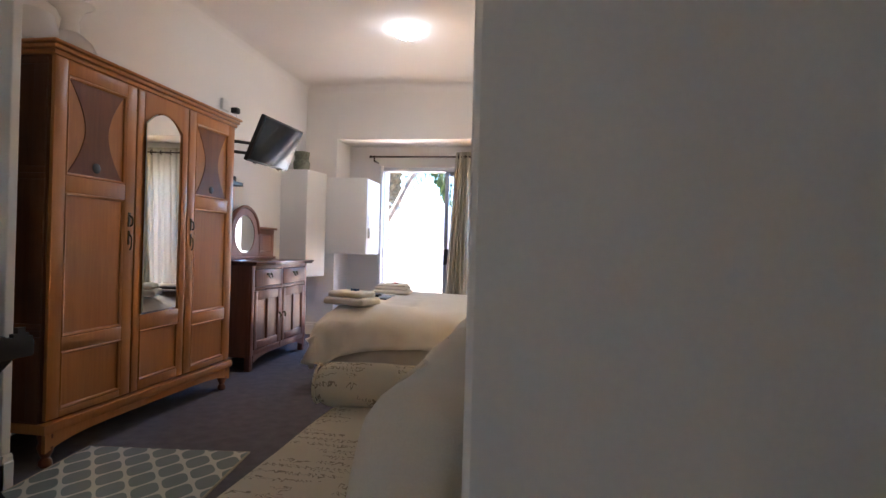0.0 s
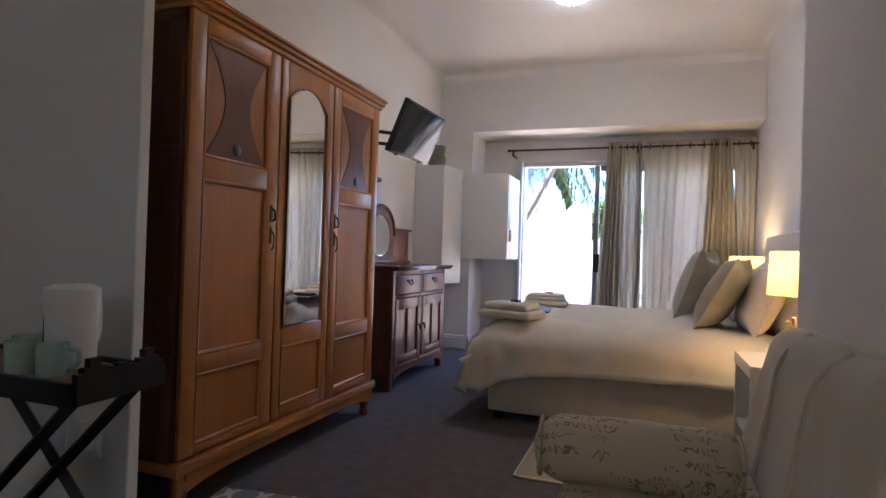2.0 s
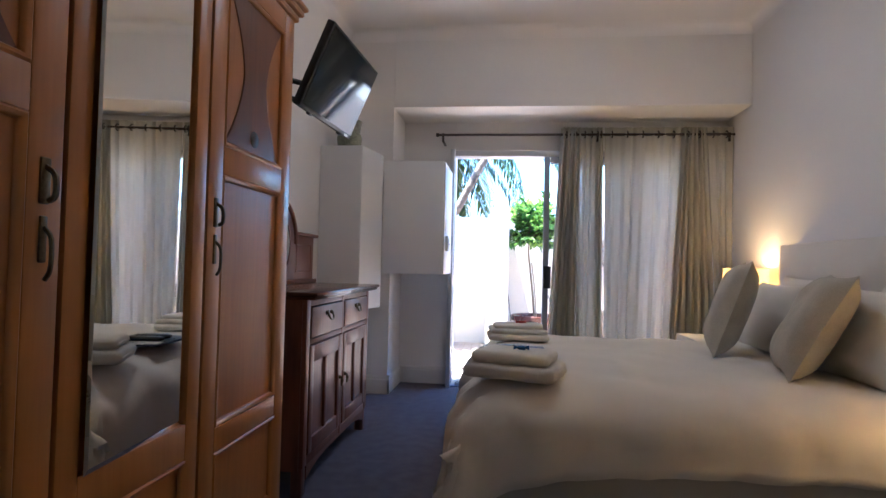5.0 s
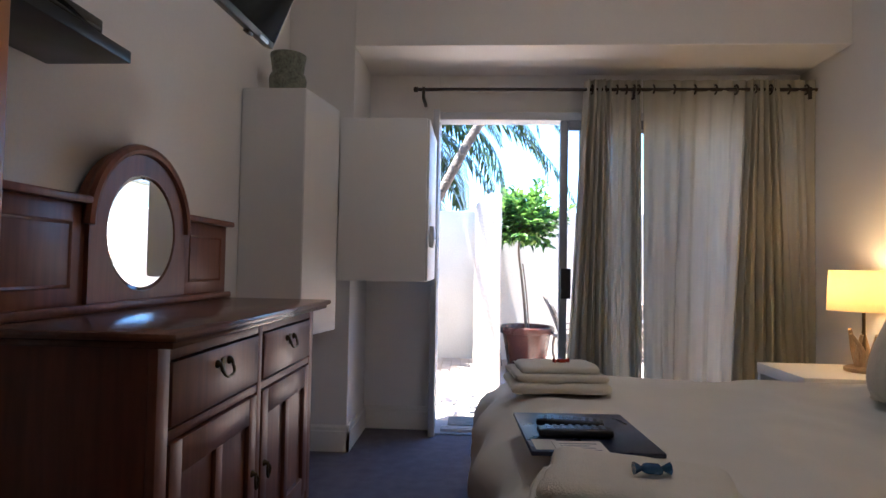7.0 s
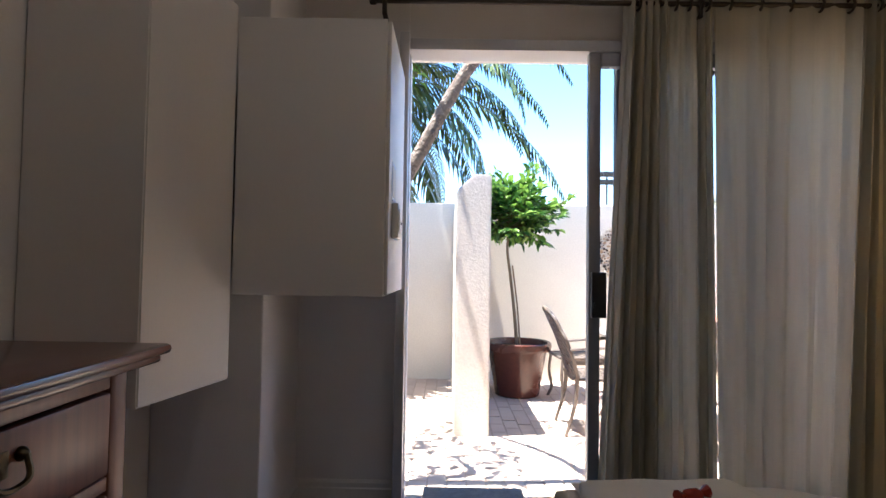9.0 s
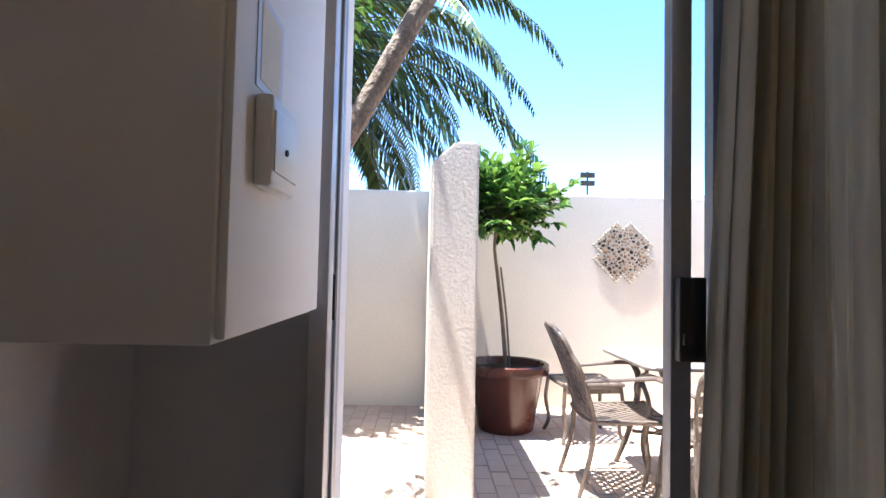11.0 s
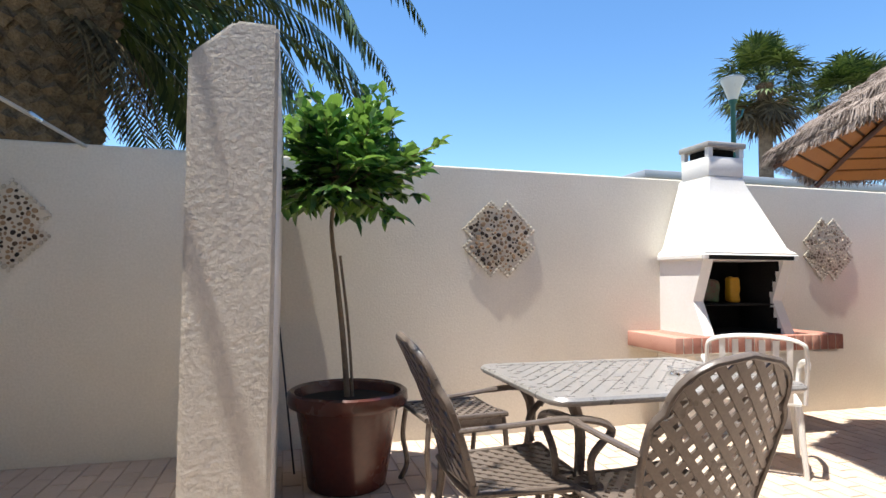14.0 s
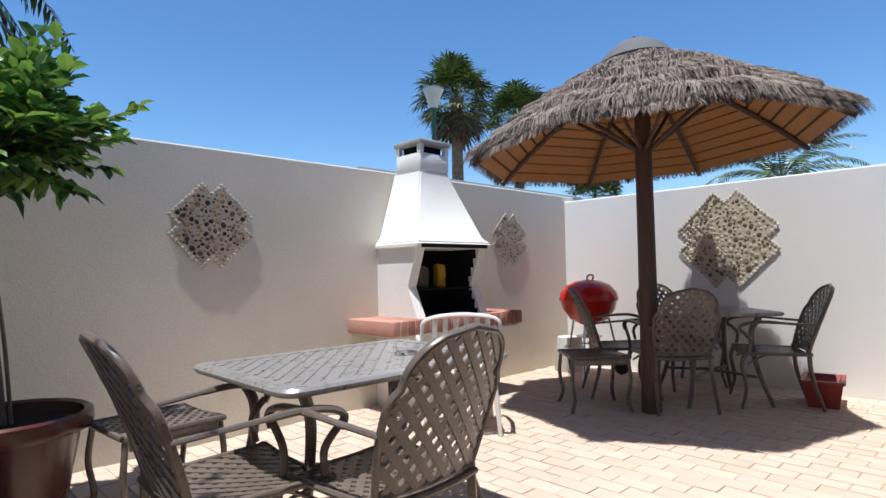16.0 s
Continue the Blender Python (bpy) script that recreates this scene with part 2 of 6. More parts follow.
WHITE_METAL = mat("white_metal", (0.70, 0.68, 0.64), (0.60, 0.58, 0.54), 0.45, 0, 8, 80, 0.05, 0.001)
GLAZED = mat("brown_glaze", (0.085, 0.024, 0.015), (0.05, 0.014, 0.009), 0.25, 0, 4, 40, 0.06, 0.002)
SOIL = mat("soil", (0.05, 0.035, 0.025), (0.03, 0.022, 0.015), 0.98, 0, 20, 120, 0.7, 0.01, 0.05)
LEAF = let_through(mat("glossy_leaf", (0.20, 0.34, 0.06), (0.035, 0.10, 0.02), 0.30, 0, 4, 30, 0, 0, 0.5, island=0.8), 0.3)
VINE = mat("vine_leaf", (0.06, 0.10, 0.03), (0.025, 0.05, 0.014), 0.5, 0, 4, 30, 0, 0, 0.4, island=0.5)
FROND = mat("palm_leaf", (0.12, 0.16, 0.045), (0.028, 0.055, 0.018), 0.4, 0, 3, 20, 0, 0, 0.5, island=0.6)
FAN = mat("fan_palm_leaf", (0.15, 0.20, 0.05), (0.03, 0.06, 0.015), 0.5, 0, 3, 20, 0, 0, 0.4, island=0.6)
DRY_FROND = mat("dry_palm_leaf", (0.17, 0.125, 0.07), (0.07, 0.05, 0.03), 0.85, 0, 3, 20, 0, 0, 0.2, island=0.6)
PALM_BARK = mat("palm_bark", (0.26, 0.19, 0.125), (0.085, 0.06, 0.042), 0.95, 0, 6, 40, 0.9, 0.03, 0.1)
BARK = mat("grey_bark", (0.30, 0.25, 0.205), (0.13, 0.10, 0.08), 0.95, 0, 9, 45, 0.9, 0.02, 0.1)
TWIG = mat("young_bark", (0.26, 0.19, 0.12), (0.14, 0.10, 0.06), 0.85, 0, 14, 70, 0.5, 0.005)
CAP_GREY = mat("grey_mesh_cap", (0.13, 0.13, 0.128), (0.09, 0.09, 0.088), 0.8, 0, 6, 200, 0.3, 0.002)
THATCH = mat("grey_thatch", (0.36, 0.295, 0.25), (0.10, 0.074, 0.06), 0.95, 0, 5, 30, 0.3, 0.01, 0.1, island=0.7)
REED = mat("reed_lining", (0.38, 0.18, 0.058), (0.24, 0.105, 0.034), 0.7, 0, 6, 70, 0.35, 0.004, 0.3, island=0.4)
POLE = wood("dark_pole_wood", (0.10, 0.052, 0.036), (0.05, 0.026, 0.02), 0.6)
RED_ENAMEL = mat("red_enamel", (0.58, 0.018, 0.012), (0.50, 0.014, 0.01), 0.16, 0, 4, 30, 0.02, 0.001)
CHROME = mat("bright_steel", (0.55, 0.55, 0.55), (0.45, 0.45, 0.45), 0.25, 1.0, 6, 60, 0.02, 0.001)
GREEN_METAL = mat("green_metal", (0.03, 0.13, 0.12), (0.02, 0.09, 0.085), 0.45, 0.2, 5, 50, 0, 0)
OPAL = mat("opal_plastic", (0.66, 0.66, 0.63), (0.60, 0.60, 0.57), 0.3, 0, 5, 40, 0, 0)
PEBBLE = mat("river_pebble", (0.31, 0.20, 0.11), (0.032, 0.019, 0.011), 0.6, 0, 7, 60, 0.2, 0.003, 0.3, island=1.1)
PEBBLE_PALE = mat("pale_pebble", (0.52, 0.45, 0.34), (0.16, 0.12, 0.08), 0.6, 0, 7, 60, 0.2, 0.003, 0.3, island=0.9)
BEAD = mat("cream_pebble", (0.62, 0.56, 0.46), (0.44, 0.38, 0.29), 0.7, 0, 7, 60, 0.2, 0.003, 0.3, island=0.8)
MORTAR = mat("beige_mortar", (0.60, 0.525, 0.41), (0.50, 0.435, 0.33), 0.9, 0, 9, 80, 0.3, 0.003)
GROUT = mat("pale_grout", (0.66, 0.62, 0.54), (0.58, 0.54, 0.46), 0.9, 0, 9, 80, 0.3, 0.003)
SAIL = cloth("shade_sail_cloth", (0.62, 0.58, 0.52), (0.55, 0.51, 0.45), 0.3, 120, 5)
ROOF = mat("grey_roof_sheet", (0.42, 0.44, 0.46), (0.34, 0.36, 0.38), 0.5, 0.2, 3, 40, 0.05, 0.002)
LAMP_GLASS = glow("lit_opal_glass", (1.0, 0.95, 0.88), 2.4)


# ---- mesh helpers ----
def link(name, bm, material, parent=None, smooth=True):
    me = bpy.data.meshes.new(name)
    bm.to_mesh(me)
    bm.free()
    me.materials.append(material)
    if smooth:
        me.shade_smooth()
        me.set_sharp_from_angle(angle=radians(38))
    ob = new(name, me)
    if parent:
        ob.parent = parent
    return ob


def part(name, bm, material, parent, label=""):
    return tagged(link(name, bm, material, parent), label)


def raw(name, verts, faces, material, parent=None):
    me = bpy.data.meshes.new(name)
    me.from_pydata(verts, [], faces)
    me.materials.append(material)
    ob = new(name, me)
    if parent:
        ob.parent = parent
    return ob


def thing(name, x, y, z, label, category, rz=0, group="", kind=""):
    ob = tagged(new(name), label, category, group, kind)
    ob.empty_display_size = 0.1
    ob.matrix_basis = pose(x, y, z, 0, 0, rz)
    return ob


def B():
    return bmesh.new()


def box(bm, x0, y0, z0, x1, y1, z1, bevel=0.0, m=None, seg=2):
    vs = [bm.verts.new((x, y, z)) for x in (x0, x1) for y in (y0, y1) for z in (z0, z1)]
    fs = [bm.faces.new([vs[i] for i in q]) for q in ((0, 1, 3, 2), (4, 6, 7, 5), (0, 4, 5, 1), (2, 3, 7, 6), (0, 2, 6, 4), (1, 5, 7, 3))]
    geo = list(vs)
    if bevel:
        r = bmesh.ops.bevel(bm, geom=list({e for f in fs for e in f.edges}), offset=bevel, segments=seg, affect="EDGES", profile=0.5)
        geo = list({v for f in r["faces"] for v in f.verts} | {v for v in vs if v.is_valid})
    if m is not None:
        bmesh.ops.transform(bm, matrix=m, verts=geo)
    return bm


def boxed(x0, y0, z0, x1, y1, z1, bevel=0.0):
    return box(B(), x0, y0, z0, x1, y1, z1, bevel)


def lathe(bm, profile, seg=20, m=None, closed=True):
    """Turn a profile of (radius, height) round the z axis."""
    rings = []
    for r, z in profile:
        rings.append([bm.verts.new((r * math.cos(a), r * math.sin(a), z)) for a in (2 * math.pi * i / seg for i in range(seg))])
    for a, b in zip(rings, rings[1:]):
        for i in range(seg):
            j = (i + 1) % seg
            bm.faces.new((a[i], a[j], b[j], b[i]))
    if closed:
        bm.faces.new(list(reversed(rings[0])))
        bm.faces.new(rings[-1])
    if m is not None:
        bmesh.ops.transform(bm, matrix=m, verts=[v for r in rings for v in r])
    return bm


def tube(bm, pts, radius, seg=8, flat=1.0):
    """A tube along points; radius a number or one for each point; flat squeezes it across."""
    pts = [Vector(p) for p in pts]
    rad = radius if isinstance(radius, (list, tuple)) else [radius] * len(pts)
    rings, side = [], None
    for i, p in enumerate(pts):
        d = (pts[min(i + 1, len(pts) - 1)] - pts[max(i - 1, 0)]).normalized()
        if side is None:
            side = d.cross(Vector((0, 0, 1)) if abs(d.z) < 0.9 else Vector((1, 0, 0))).normalized()
        side = (side - d * side.dot(d)).normalized()
        up = d.cross(side)
        rings.append([bm.verts.new(p + rad[i] * (math.cos(a) * side + flat * math.sin(a) * up)) for a in (2 * math.pi * k / seg for k in range(seg))])
    for a, b in zip(rings, rings[1:]):
        for i in range(seg):
            j = (i + 1) % seg
            bm.faces.new((a[i], a[j], b[j], b[i]))
    bm.faces.new(list(reversed(rings[0])))
    bm.faces.new(rings[-1])
    return bm


def curve(points, n=6):
    """A smooth line through a few points."""
    p = [Vector(q) for q in points]
    p = [2 * p[0] - p[1], *p, 2 * p[-1] - p[-2]]
    out = []
    for a, b, c, d in zip(p, p[1:], p[2:], p[3:]):
        for k in range(n):
            t = k / n
            out.append(0.5 * (2 * b + (c - a) * t + (2 * a - 5 * b + 4 * c - d) * t * t + (3 * b - a - 3 * c + d) * t ** 3))
    return out + [p[-2]]


def soft(x0, y0, z0, x1, y1, z1, r, n=10, amp=0.0, size=4.0, seed=0.0, droop=0.0):
    """A stuffed or folded thing: a rounded block with uneven faces; droop lets its rim sag."""
    bm = B()
    bmesh.ops.create_cube(bm, size=2)
    bmesh.ops.subdivide_edges(bm, edges=bm.edges[:], cuts=n, use_grid_fill=True)
    h = Vector(((x1 - x0) / 2, (y1 - y0) / 2, (z1 - z0) / 2))
    c = Vector(((x1 + x0) / 2, (y1 + y0) / 2, (z1 + z0) / 2))
    r = min(r, *h)
    for v in bm.verts:
        p = Vector((v.co.x * h.x, v.co.y * h.y, v.co.z * h.z))
        q = Vector([max(-(a - r), min(a - r, b)) for a, b in zip(h, p)])
        d = p - q
        if d.length > 1e-6:
            p = q + d.normalized() * r
        if amp:
            w = p.normalized()
            k = noise.noise((p + c) * size + Vector((seed, seed * 2, 0))) + 0.5 * noise.noise((p + c) * size * 2.3 + Vector((0, seed, 9)))
            p += w * amp * k
        if droop:
            e = max(abs(p.x) / h.x, abs(p.y) / h.y)
            p.z -= droop * max(0, e - 0.55) ** 2
        v.co = p + c
    return bm


def pillow_mesh(w, h, t, seed=0, n=16):
    bm = B()
    grid = {}
    for s in (1, -1):
        for i in range(n + 1):
            for j in range(n + 1):
                u, v = 2 * i / n - 1, 2 * j / n - 1
                edge = i in (0, n) or j in (0, n)
                if edge and s == -1:
                    grid[s, i, j] = grid[1, i, j]
                    continue
                k = ((1 - u ** 4) * (1 - v ** 4)) ** 0.68
                x, y = u * w / 2 * (1 - 0.07 * (1 - v * v) * u * u), v * h / 2 * (1 - 0.07 * (1 - u * u) * v * v)
                wob = 0.012 * noise.noise(Vector((u * 2 + seed, v * 2, s * 3)))
                grid[s, i, j] = bm.verts.new((x, y, s * (t / 2 * k) + wob * k))
        for i in range(n):
            for j in range(n):
                q = [grid[s, i, j], grid[s, i + 1, j], grid[s, i + 1, j + 1], grid[s, i, j + 1]]
                bm.faces.new(q if s == 1 else q[::-1])
    return bm


def plate(outline, x0, x1):
    """A flat piece with a (y, z) outline, from x0 to x1 thick."""
    bm = B()
    a = [bm.verts.new((x0, y, z)) for y, z in outline]
    b = [bm.verts.new((x1, y, z)) for y, z in outline]
    bm.faces.new(a)
    bm.faces.new(b[::-1])
    for k in range(len(outline)):
        j = (k + 1) % len(outline)
        bm.faces.new((a[j], a[k], b[k], b[j]))
    bmesh.ops.recalc_face_normals(bm, faces=bm.faces[:])
    return bm


def structure(name, bm, material, smooth=False):
    return tagged(link(name, bm, material, None, smooth), kind="structure")


# ---- the setting: bedroom ----
XL, XR, YD, YO, YP, ZC = -2.82, 0.41, 7.05, 7.25, 6.55, 3.02
XB, YB0, YB1, YS = -0.03, 0.51, 3.23, 2.07
DOOR_L, DOOR_R, DOOR_H = -1.945, 0.33, 2.10
G = -0.13

structure("floor", boxed(-3.6, -1.3, -0.1, 2.5, YD, 0.0), CARPET)
structure("ceiling", boxed(-3.8, -1.5, ZC, 2.7, YO, ZC + 0.16), CEILING)
structure("wall_left", boxed(XL - 0.2, YS + 0.045, -0.2, XL, YD, ZC), PAINT)
structure("wall_stub", boxed(-3.6, YS, 0, -2.225, YS + 0.045, ZC, 0.006), PAINT)
structure("wall_entrance_left", boxed(-3.8, -1.5, -0.1, -3.6, YS + 0.12, ZC), PAINT)
structure("wall_entrance_back_left", boxed(-3.6, -1.5, -0.1, -2.2, -1.3, ZC), PAINT)
structure("wall_entrance_back_right", boxed(-0.9, -1.5, -0.1, 2.7, -1.3, ZC), PAINT)
# Opening between these unseen wall pieces is added to let fill daylight in
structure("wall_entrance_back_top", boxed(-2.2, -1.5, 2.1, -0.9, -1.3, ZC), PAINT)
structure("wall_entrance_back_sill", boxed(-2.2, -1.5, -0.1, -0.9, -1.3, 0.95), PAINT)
structure("wall_entrance_right", boxed(2.5, -1.3, -0.1, 2.7, YB0, ZC), PAINT)
structure("wall_block_end", boxed(XB - 0.032, YB0, -0.1, 2.7, YB0 + 0.14, ZC, 0.008), PAINT)
structure("wall_block_side", boxed(XB, YB0 + 0.14, -0.1, XB + 0.14, YB1, ZC, 0.008), PAINT)
structure("wall_block_far", boxed(XB + 0.14, YB1 - 0.14, -0.1, XR + 0.22, YB1, ZC), PAINT)
structure("wall_right", boxed(XR, YB1, -0.2, XR + 0.22, YD, ZC), PAINT)
structure("pier", boxed(XL, YP, -0.01, -2.42, YD, ZC, 0.006), PAINT)
structure("beam", boxed(-2.42, 6.53, 2.375, XR, YD, ZC, 0.006), PAINT)
structure("wall_front_left", boxed(-3.65, YD, -0.3, DOOR_L, YO, 3.3, 0.004), PAINT)
structure("wall_front_lintel", boxed(DOOR_L, YD, DOOR_H, DOOR_R, YO, 3.3), PAINT)
structure("wall_front_right", boxed(DOOR_R, YD, -0.3, 4.25, YO, 3.3), PAINT)
structure("roof_slab", boxed(-3.8, -1.5, ZC + 0.16, 4.4, YO, ZC + 0.3), WHITEWASH)


def cove(name, path, inward):
    """A quarter-round cornice along a wall's top."""
    bm = B()
    rows = []
    for (x, y), (ix, iy) in zip(path, inward):
        row = []
        for k in range(7):
            a = math.pi / 2 * k / 6
            o, d = 0.09 * (1 - math.cos(a)), 0.09 * (1 - math.sin(a))
            row.append(bm.verts.new((x + ix * o, y + iy * o, ZC - d)))
        rows.append(row)
    for a, b in zip(rows, rows[1:]):
        for k in range(6):
            bm.faces.new((a[k], b[k], b[k + 1], a[k + 1]))
    bmesh.ops.recalc_face_normals(bm, faces=bm.faces[:])
    return structure(name, bm, CEILING, True)


cove("trim_cornice", [(XL, YS + 0.12), (XL, YP), (-2.42, YP), (-2.42, 6.53), (XR, 6.53), (XR, YB1)],
     [(1, 0), (1, -1), (1, -1), (1, -1), (-1, -1), (-1, 0)])


def skirting(name, x0, y0, x1, y1, nx, ny, h=0.15, d=0.018):
    """A moulded board on the wall line from (x0, y0) to (x1, y1); (nx, ny) points into the room."""
    bm = B()
    prof = [(0.0005, 0), (d, 0), (d, h - 0.035), (d * 0.75, h - 0.03), (d * 0.7, h - 0.012), (d * 0.3, h), (0.0005, h)]
    rows = [[bm.verts.new((x + nx * o, y + ny * o, z + 0.001)) for o, z in prof] for x, y in ((x0, y0), (x1, y1))]
    for k in range(len(prof) - 1):
        bm.faces.new((rows[0][k], rows[1][k], rows[1][k + 1], rows[0][k + 1]))
    bm.faces.new(rows[0])
    bm.faces.new(rows[1][::-1])
    bmesh.ops.recalc_face_normals(bm, faces=bm.faces[:])
    return structure(name, bm, TRIM)


skirting("baseboard", XL, YS + 0.12, XL, YP, 1, 0)
skirting("baseboard", XL, YP, -2.402, YP, 0, -1)
skirting("baseboard", -2.42, YP - 0.018, -2.42, YD, 1, 0)
skirting("baseboard", -2.42, YD, DOOR_L, YD, 0, -1)
skirting("baseboard", XR, YB1, XR, YD, -1, 0)
skirting("baseboard", -3.6, YS, -2.207, YS, 0, -1)
skirting("baseboard", -2.225, YS - 0.018, -2.225, YS + 0.045, 1, 0)
skirting("baseboard", XB, YB0 + 0.14, XB, YB1, -1, 0)
skirting("baseboard", XB - 0.05, YB0, 2.5, YB0, 0, -1)


# ---- sliding door ----
def sliding_door():
    door = tagged(thing("door_1", DOOR_L, 6.955, 0, "open grey aluminium sliding door with clear glass panes", "door"), kind="structure")
    w = DOOR_R - DOOR_L
    y0, y1 = 0.0, 0.135
    fr = B()
    box(fr, -0.03, y0 - 0.07, 0, 0.010, y0 - 0.01, DOOR_H, 0.003)
    box(fr, w - 0.045, y0, 0, w, y1, DOOR_H, 0.003)
    box(fr, 0.006, y0, DOOR_H - 0.05, w - 0.045, y1, DOOR_H, 0.003)
    for k in range(3):
        box(fr, 0.045, y0 + 0.02 + 0.035 * k, 0.012, w - 0.045, y0 + 0.028 + 0.035 * k, 0.03)
    part("door_frame", fr, FRAME_GREY, door, "pale grey outer frame with tracks")
    part("jamb_channel", boxed(-0.028, y0 - 0.01, 0, 0.001, y0 + 0.094, DOOR_H - 0.05, 0.002), ALU, door, "dark recessed jamb channel")
    part("jamb_bead", boxed(0.001, y0 + 0.065, 0, 0.009, y0 + 0.085, DOOR_H - 0.05, 0.003), FRAME_GREY, door)
    part("jamb_lip", boxed(0.0005, y0 + 0.094, 0, 0.007, y0 + 0.135, DOOR_H - 0.05, 0.002), ALU, door, "dark outer lip of the jamb")
    part("threshold", boxed(0, y0 - 0.02, -0.02, w, 0.295, 0.012, 0.004), ALU, door, "worn metal threshold")
    for name, x0, x1, ya in (("sliding_panel", 0.797, 1.62, y0 + 0.01), ("fixed_panel", 0.935, w - 0.045, y0 + 0.085)):
        p = B()
        yb = ya + 0.045
        box(p, x0, ya, 0.03, x0 + 0.05, yb, DOOR_H - 0.05, 0.003)
        box(p, x1 - 0.055, ya, 0.03, x1, yb, DOOR_H - 0.05, 0.003)
        box(p, x0 + 0.055, ya, 0.03, x1 - 0.055, yb, 0.11, 0.003)
        box(p, x0 + 0.055, ya, DOOR_H - 0.11, x1 - 0.055, yb, DOOR_H - 0.05, 0.003)
        panel = part(name, p, ALU, door)
        pane = part("pane", boxed(x0 + 0.05, ya + 0.02, 0.1, x1 - 0.05, ya + 0.026, DOOR_H - 0.1), GLASS, panel, "clear glass pane")
        pane.visible_shadow = False
        if name == "sliding_panel":
            lock = B()
            box(lock, x0 + 0.006, ya - 0.034, 0.89, x0 + 0.07, ya + 0.002, 1.085, 0.005)
            box(lock, x0 + 0.012, ya - 0.044, 0.93, x0 + 0.020, ya - 0.028, 0.955, 0.002)
            part("lock_handle", lock, BLACK, panel, "black plastic lock and pull")
    keep = B()
    box(keep, 0.001, y0 + 0.046, 0.965, 0.007, y0 + 0.058, 1.075, 0.002)
    part("strike_plate", keep, BLACK, door, "dark strike plate on the frame")
    return door


sliding_door()

# Added, unseen: warm cloth over the made-up opening, brightens the dark entrance
rb = thing("roller_blind", -1.55, -1.4, 0.97, "added cream blind that passes warm fill daylight into the entrance", "blind")
part("cloth", boxed(-0.648, -0.002, 0.0, 0.648, 0.002, 1.09), cloth("fill_light_cloth", (0.86, 0.74, 0.60), (0.82, 0.70, 0.56), 0.7, 140, 6), rb)
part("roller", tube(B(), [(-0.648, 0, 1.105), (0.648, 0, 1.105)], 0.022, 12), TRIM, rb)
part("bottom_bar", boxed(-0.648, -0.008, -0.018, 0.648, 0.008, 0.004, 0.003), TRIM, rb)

# ---- boxed-in cupboards on the wall ----
tall = thing("boxed_pillar", -2.66, 6.17, 0.75, "white painted boxed-in shaft on the wall", "boxing", kind="structure")
shaft = B()
foot_line = [(-0.158, -0.28), (0.153, -0.28), (0.223, 0.11), (0.06, 0.376), (-0.158, 0.376)]
low = [shaft.verts.new((x, y, -0.015)) for x, y in foot_line]
high = [shaft.verts.new((x, y, 1.17)) for x, y in foot_line]
shaft.faces.new(low[::-1])
shaft.faces.new(high)
for k in range(5):
    shaft.faces.new((low[k], low[(k + 1) % 5], high[(k + 1) % 5], high[k]))
bmesh.ops.bevel(shaft, geom=shaft.edges[:], offset=0.004, segments=2, affect="EDGES")
part("casing", shaft, BOXING, tall)
cup = thing("wall_cupboard", -2.22, 6.655, 0.998, "white wall cupboard beside the sliding door", "cupboard")
part("body", boxed(-0.212, -0.38, 0, 0.262, 0.165, 0.882, 0.004), BOXING, cup)
cd = part("door", boxed(0.2625, -0.374, 0.006, 0.275, 0.158, 0.876, 0.003), BOXING, cup)
iso = B()
box(iso, 0.2755, -0.302, 0.187, 0.300, -0.172, 0.305, 0.006)
box(iso, 0.300, -0.296, 0.207, 0.3025, -0.178, 0.285, 0.002)
part("isolator_switch", iso, WHITE_PLASTIC, cd, "white plastic switch housing")
key = B()
lathe(key, [(0.0045, 0), (0.0045, 0.003), (0.002, 0.004)], 12, pose(0.3025, -0.245, 0.240, 0, 90, 0))
part("lock", key, BLACK, cd, "small dark keyhole")
notice = part("notice", boxed(0.2755, -0.30, 0.315, 0.2767, -0.175, 0.44), mat("pale_blue_card", (0.62, 0.68, 0.82), (0.56, 0.62, 0.78), 0.5, 0, 8, 60, 0, 0), cd, "pale blue printed card")
part("sheet", boxed(0.2768, -0.285, 0.327, 0.2776, -0.19, 0.43), PAPER, notice, "white printed slip")


# ---- wardrobe ----
def panel_frame(bm, y0, z0, y1, z1, x, depth=0.014, m=0.022):
    """A raised mitred moulding round a sunk panel on a face that looks along +x."""
    rings = []
    for q, d in ((0, -0.004), (0, depth * 0.7), (m * 0.3, depth), (m * 0.7, depth * 0.8), (m, depth * 0.2), (m, -0.004)):
        rings.append([bm.verts.new((x + d, y, z)) for y, z in ((y0 + q, z0 + q), (y1 - q, z0 + q), (y1 - q, z1 - q), (y0 + q, z1 - q))])
    for a, b in zip(rings, rings[1:]):
        for k in range(4):
            j = (k + 1) % 4
            bm.faces.new((a[k], a[j], b[j], b[k]))
    return bm


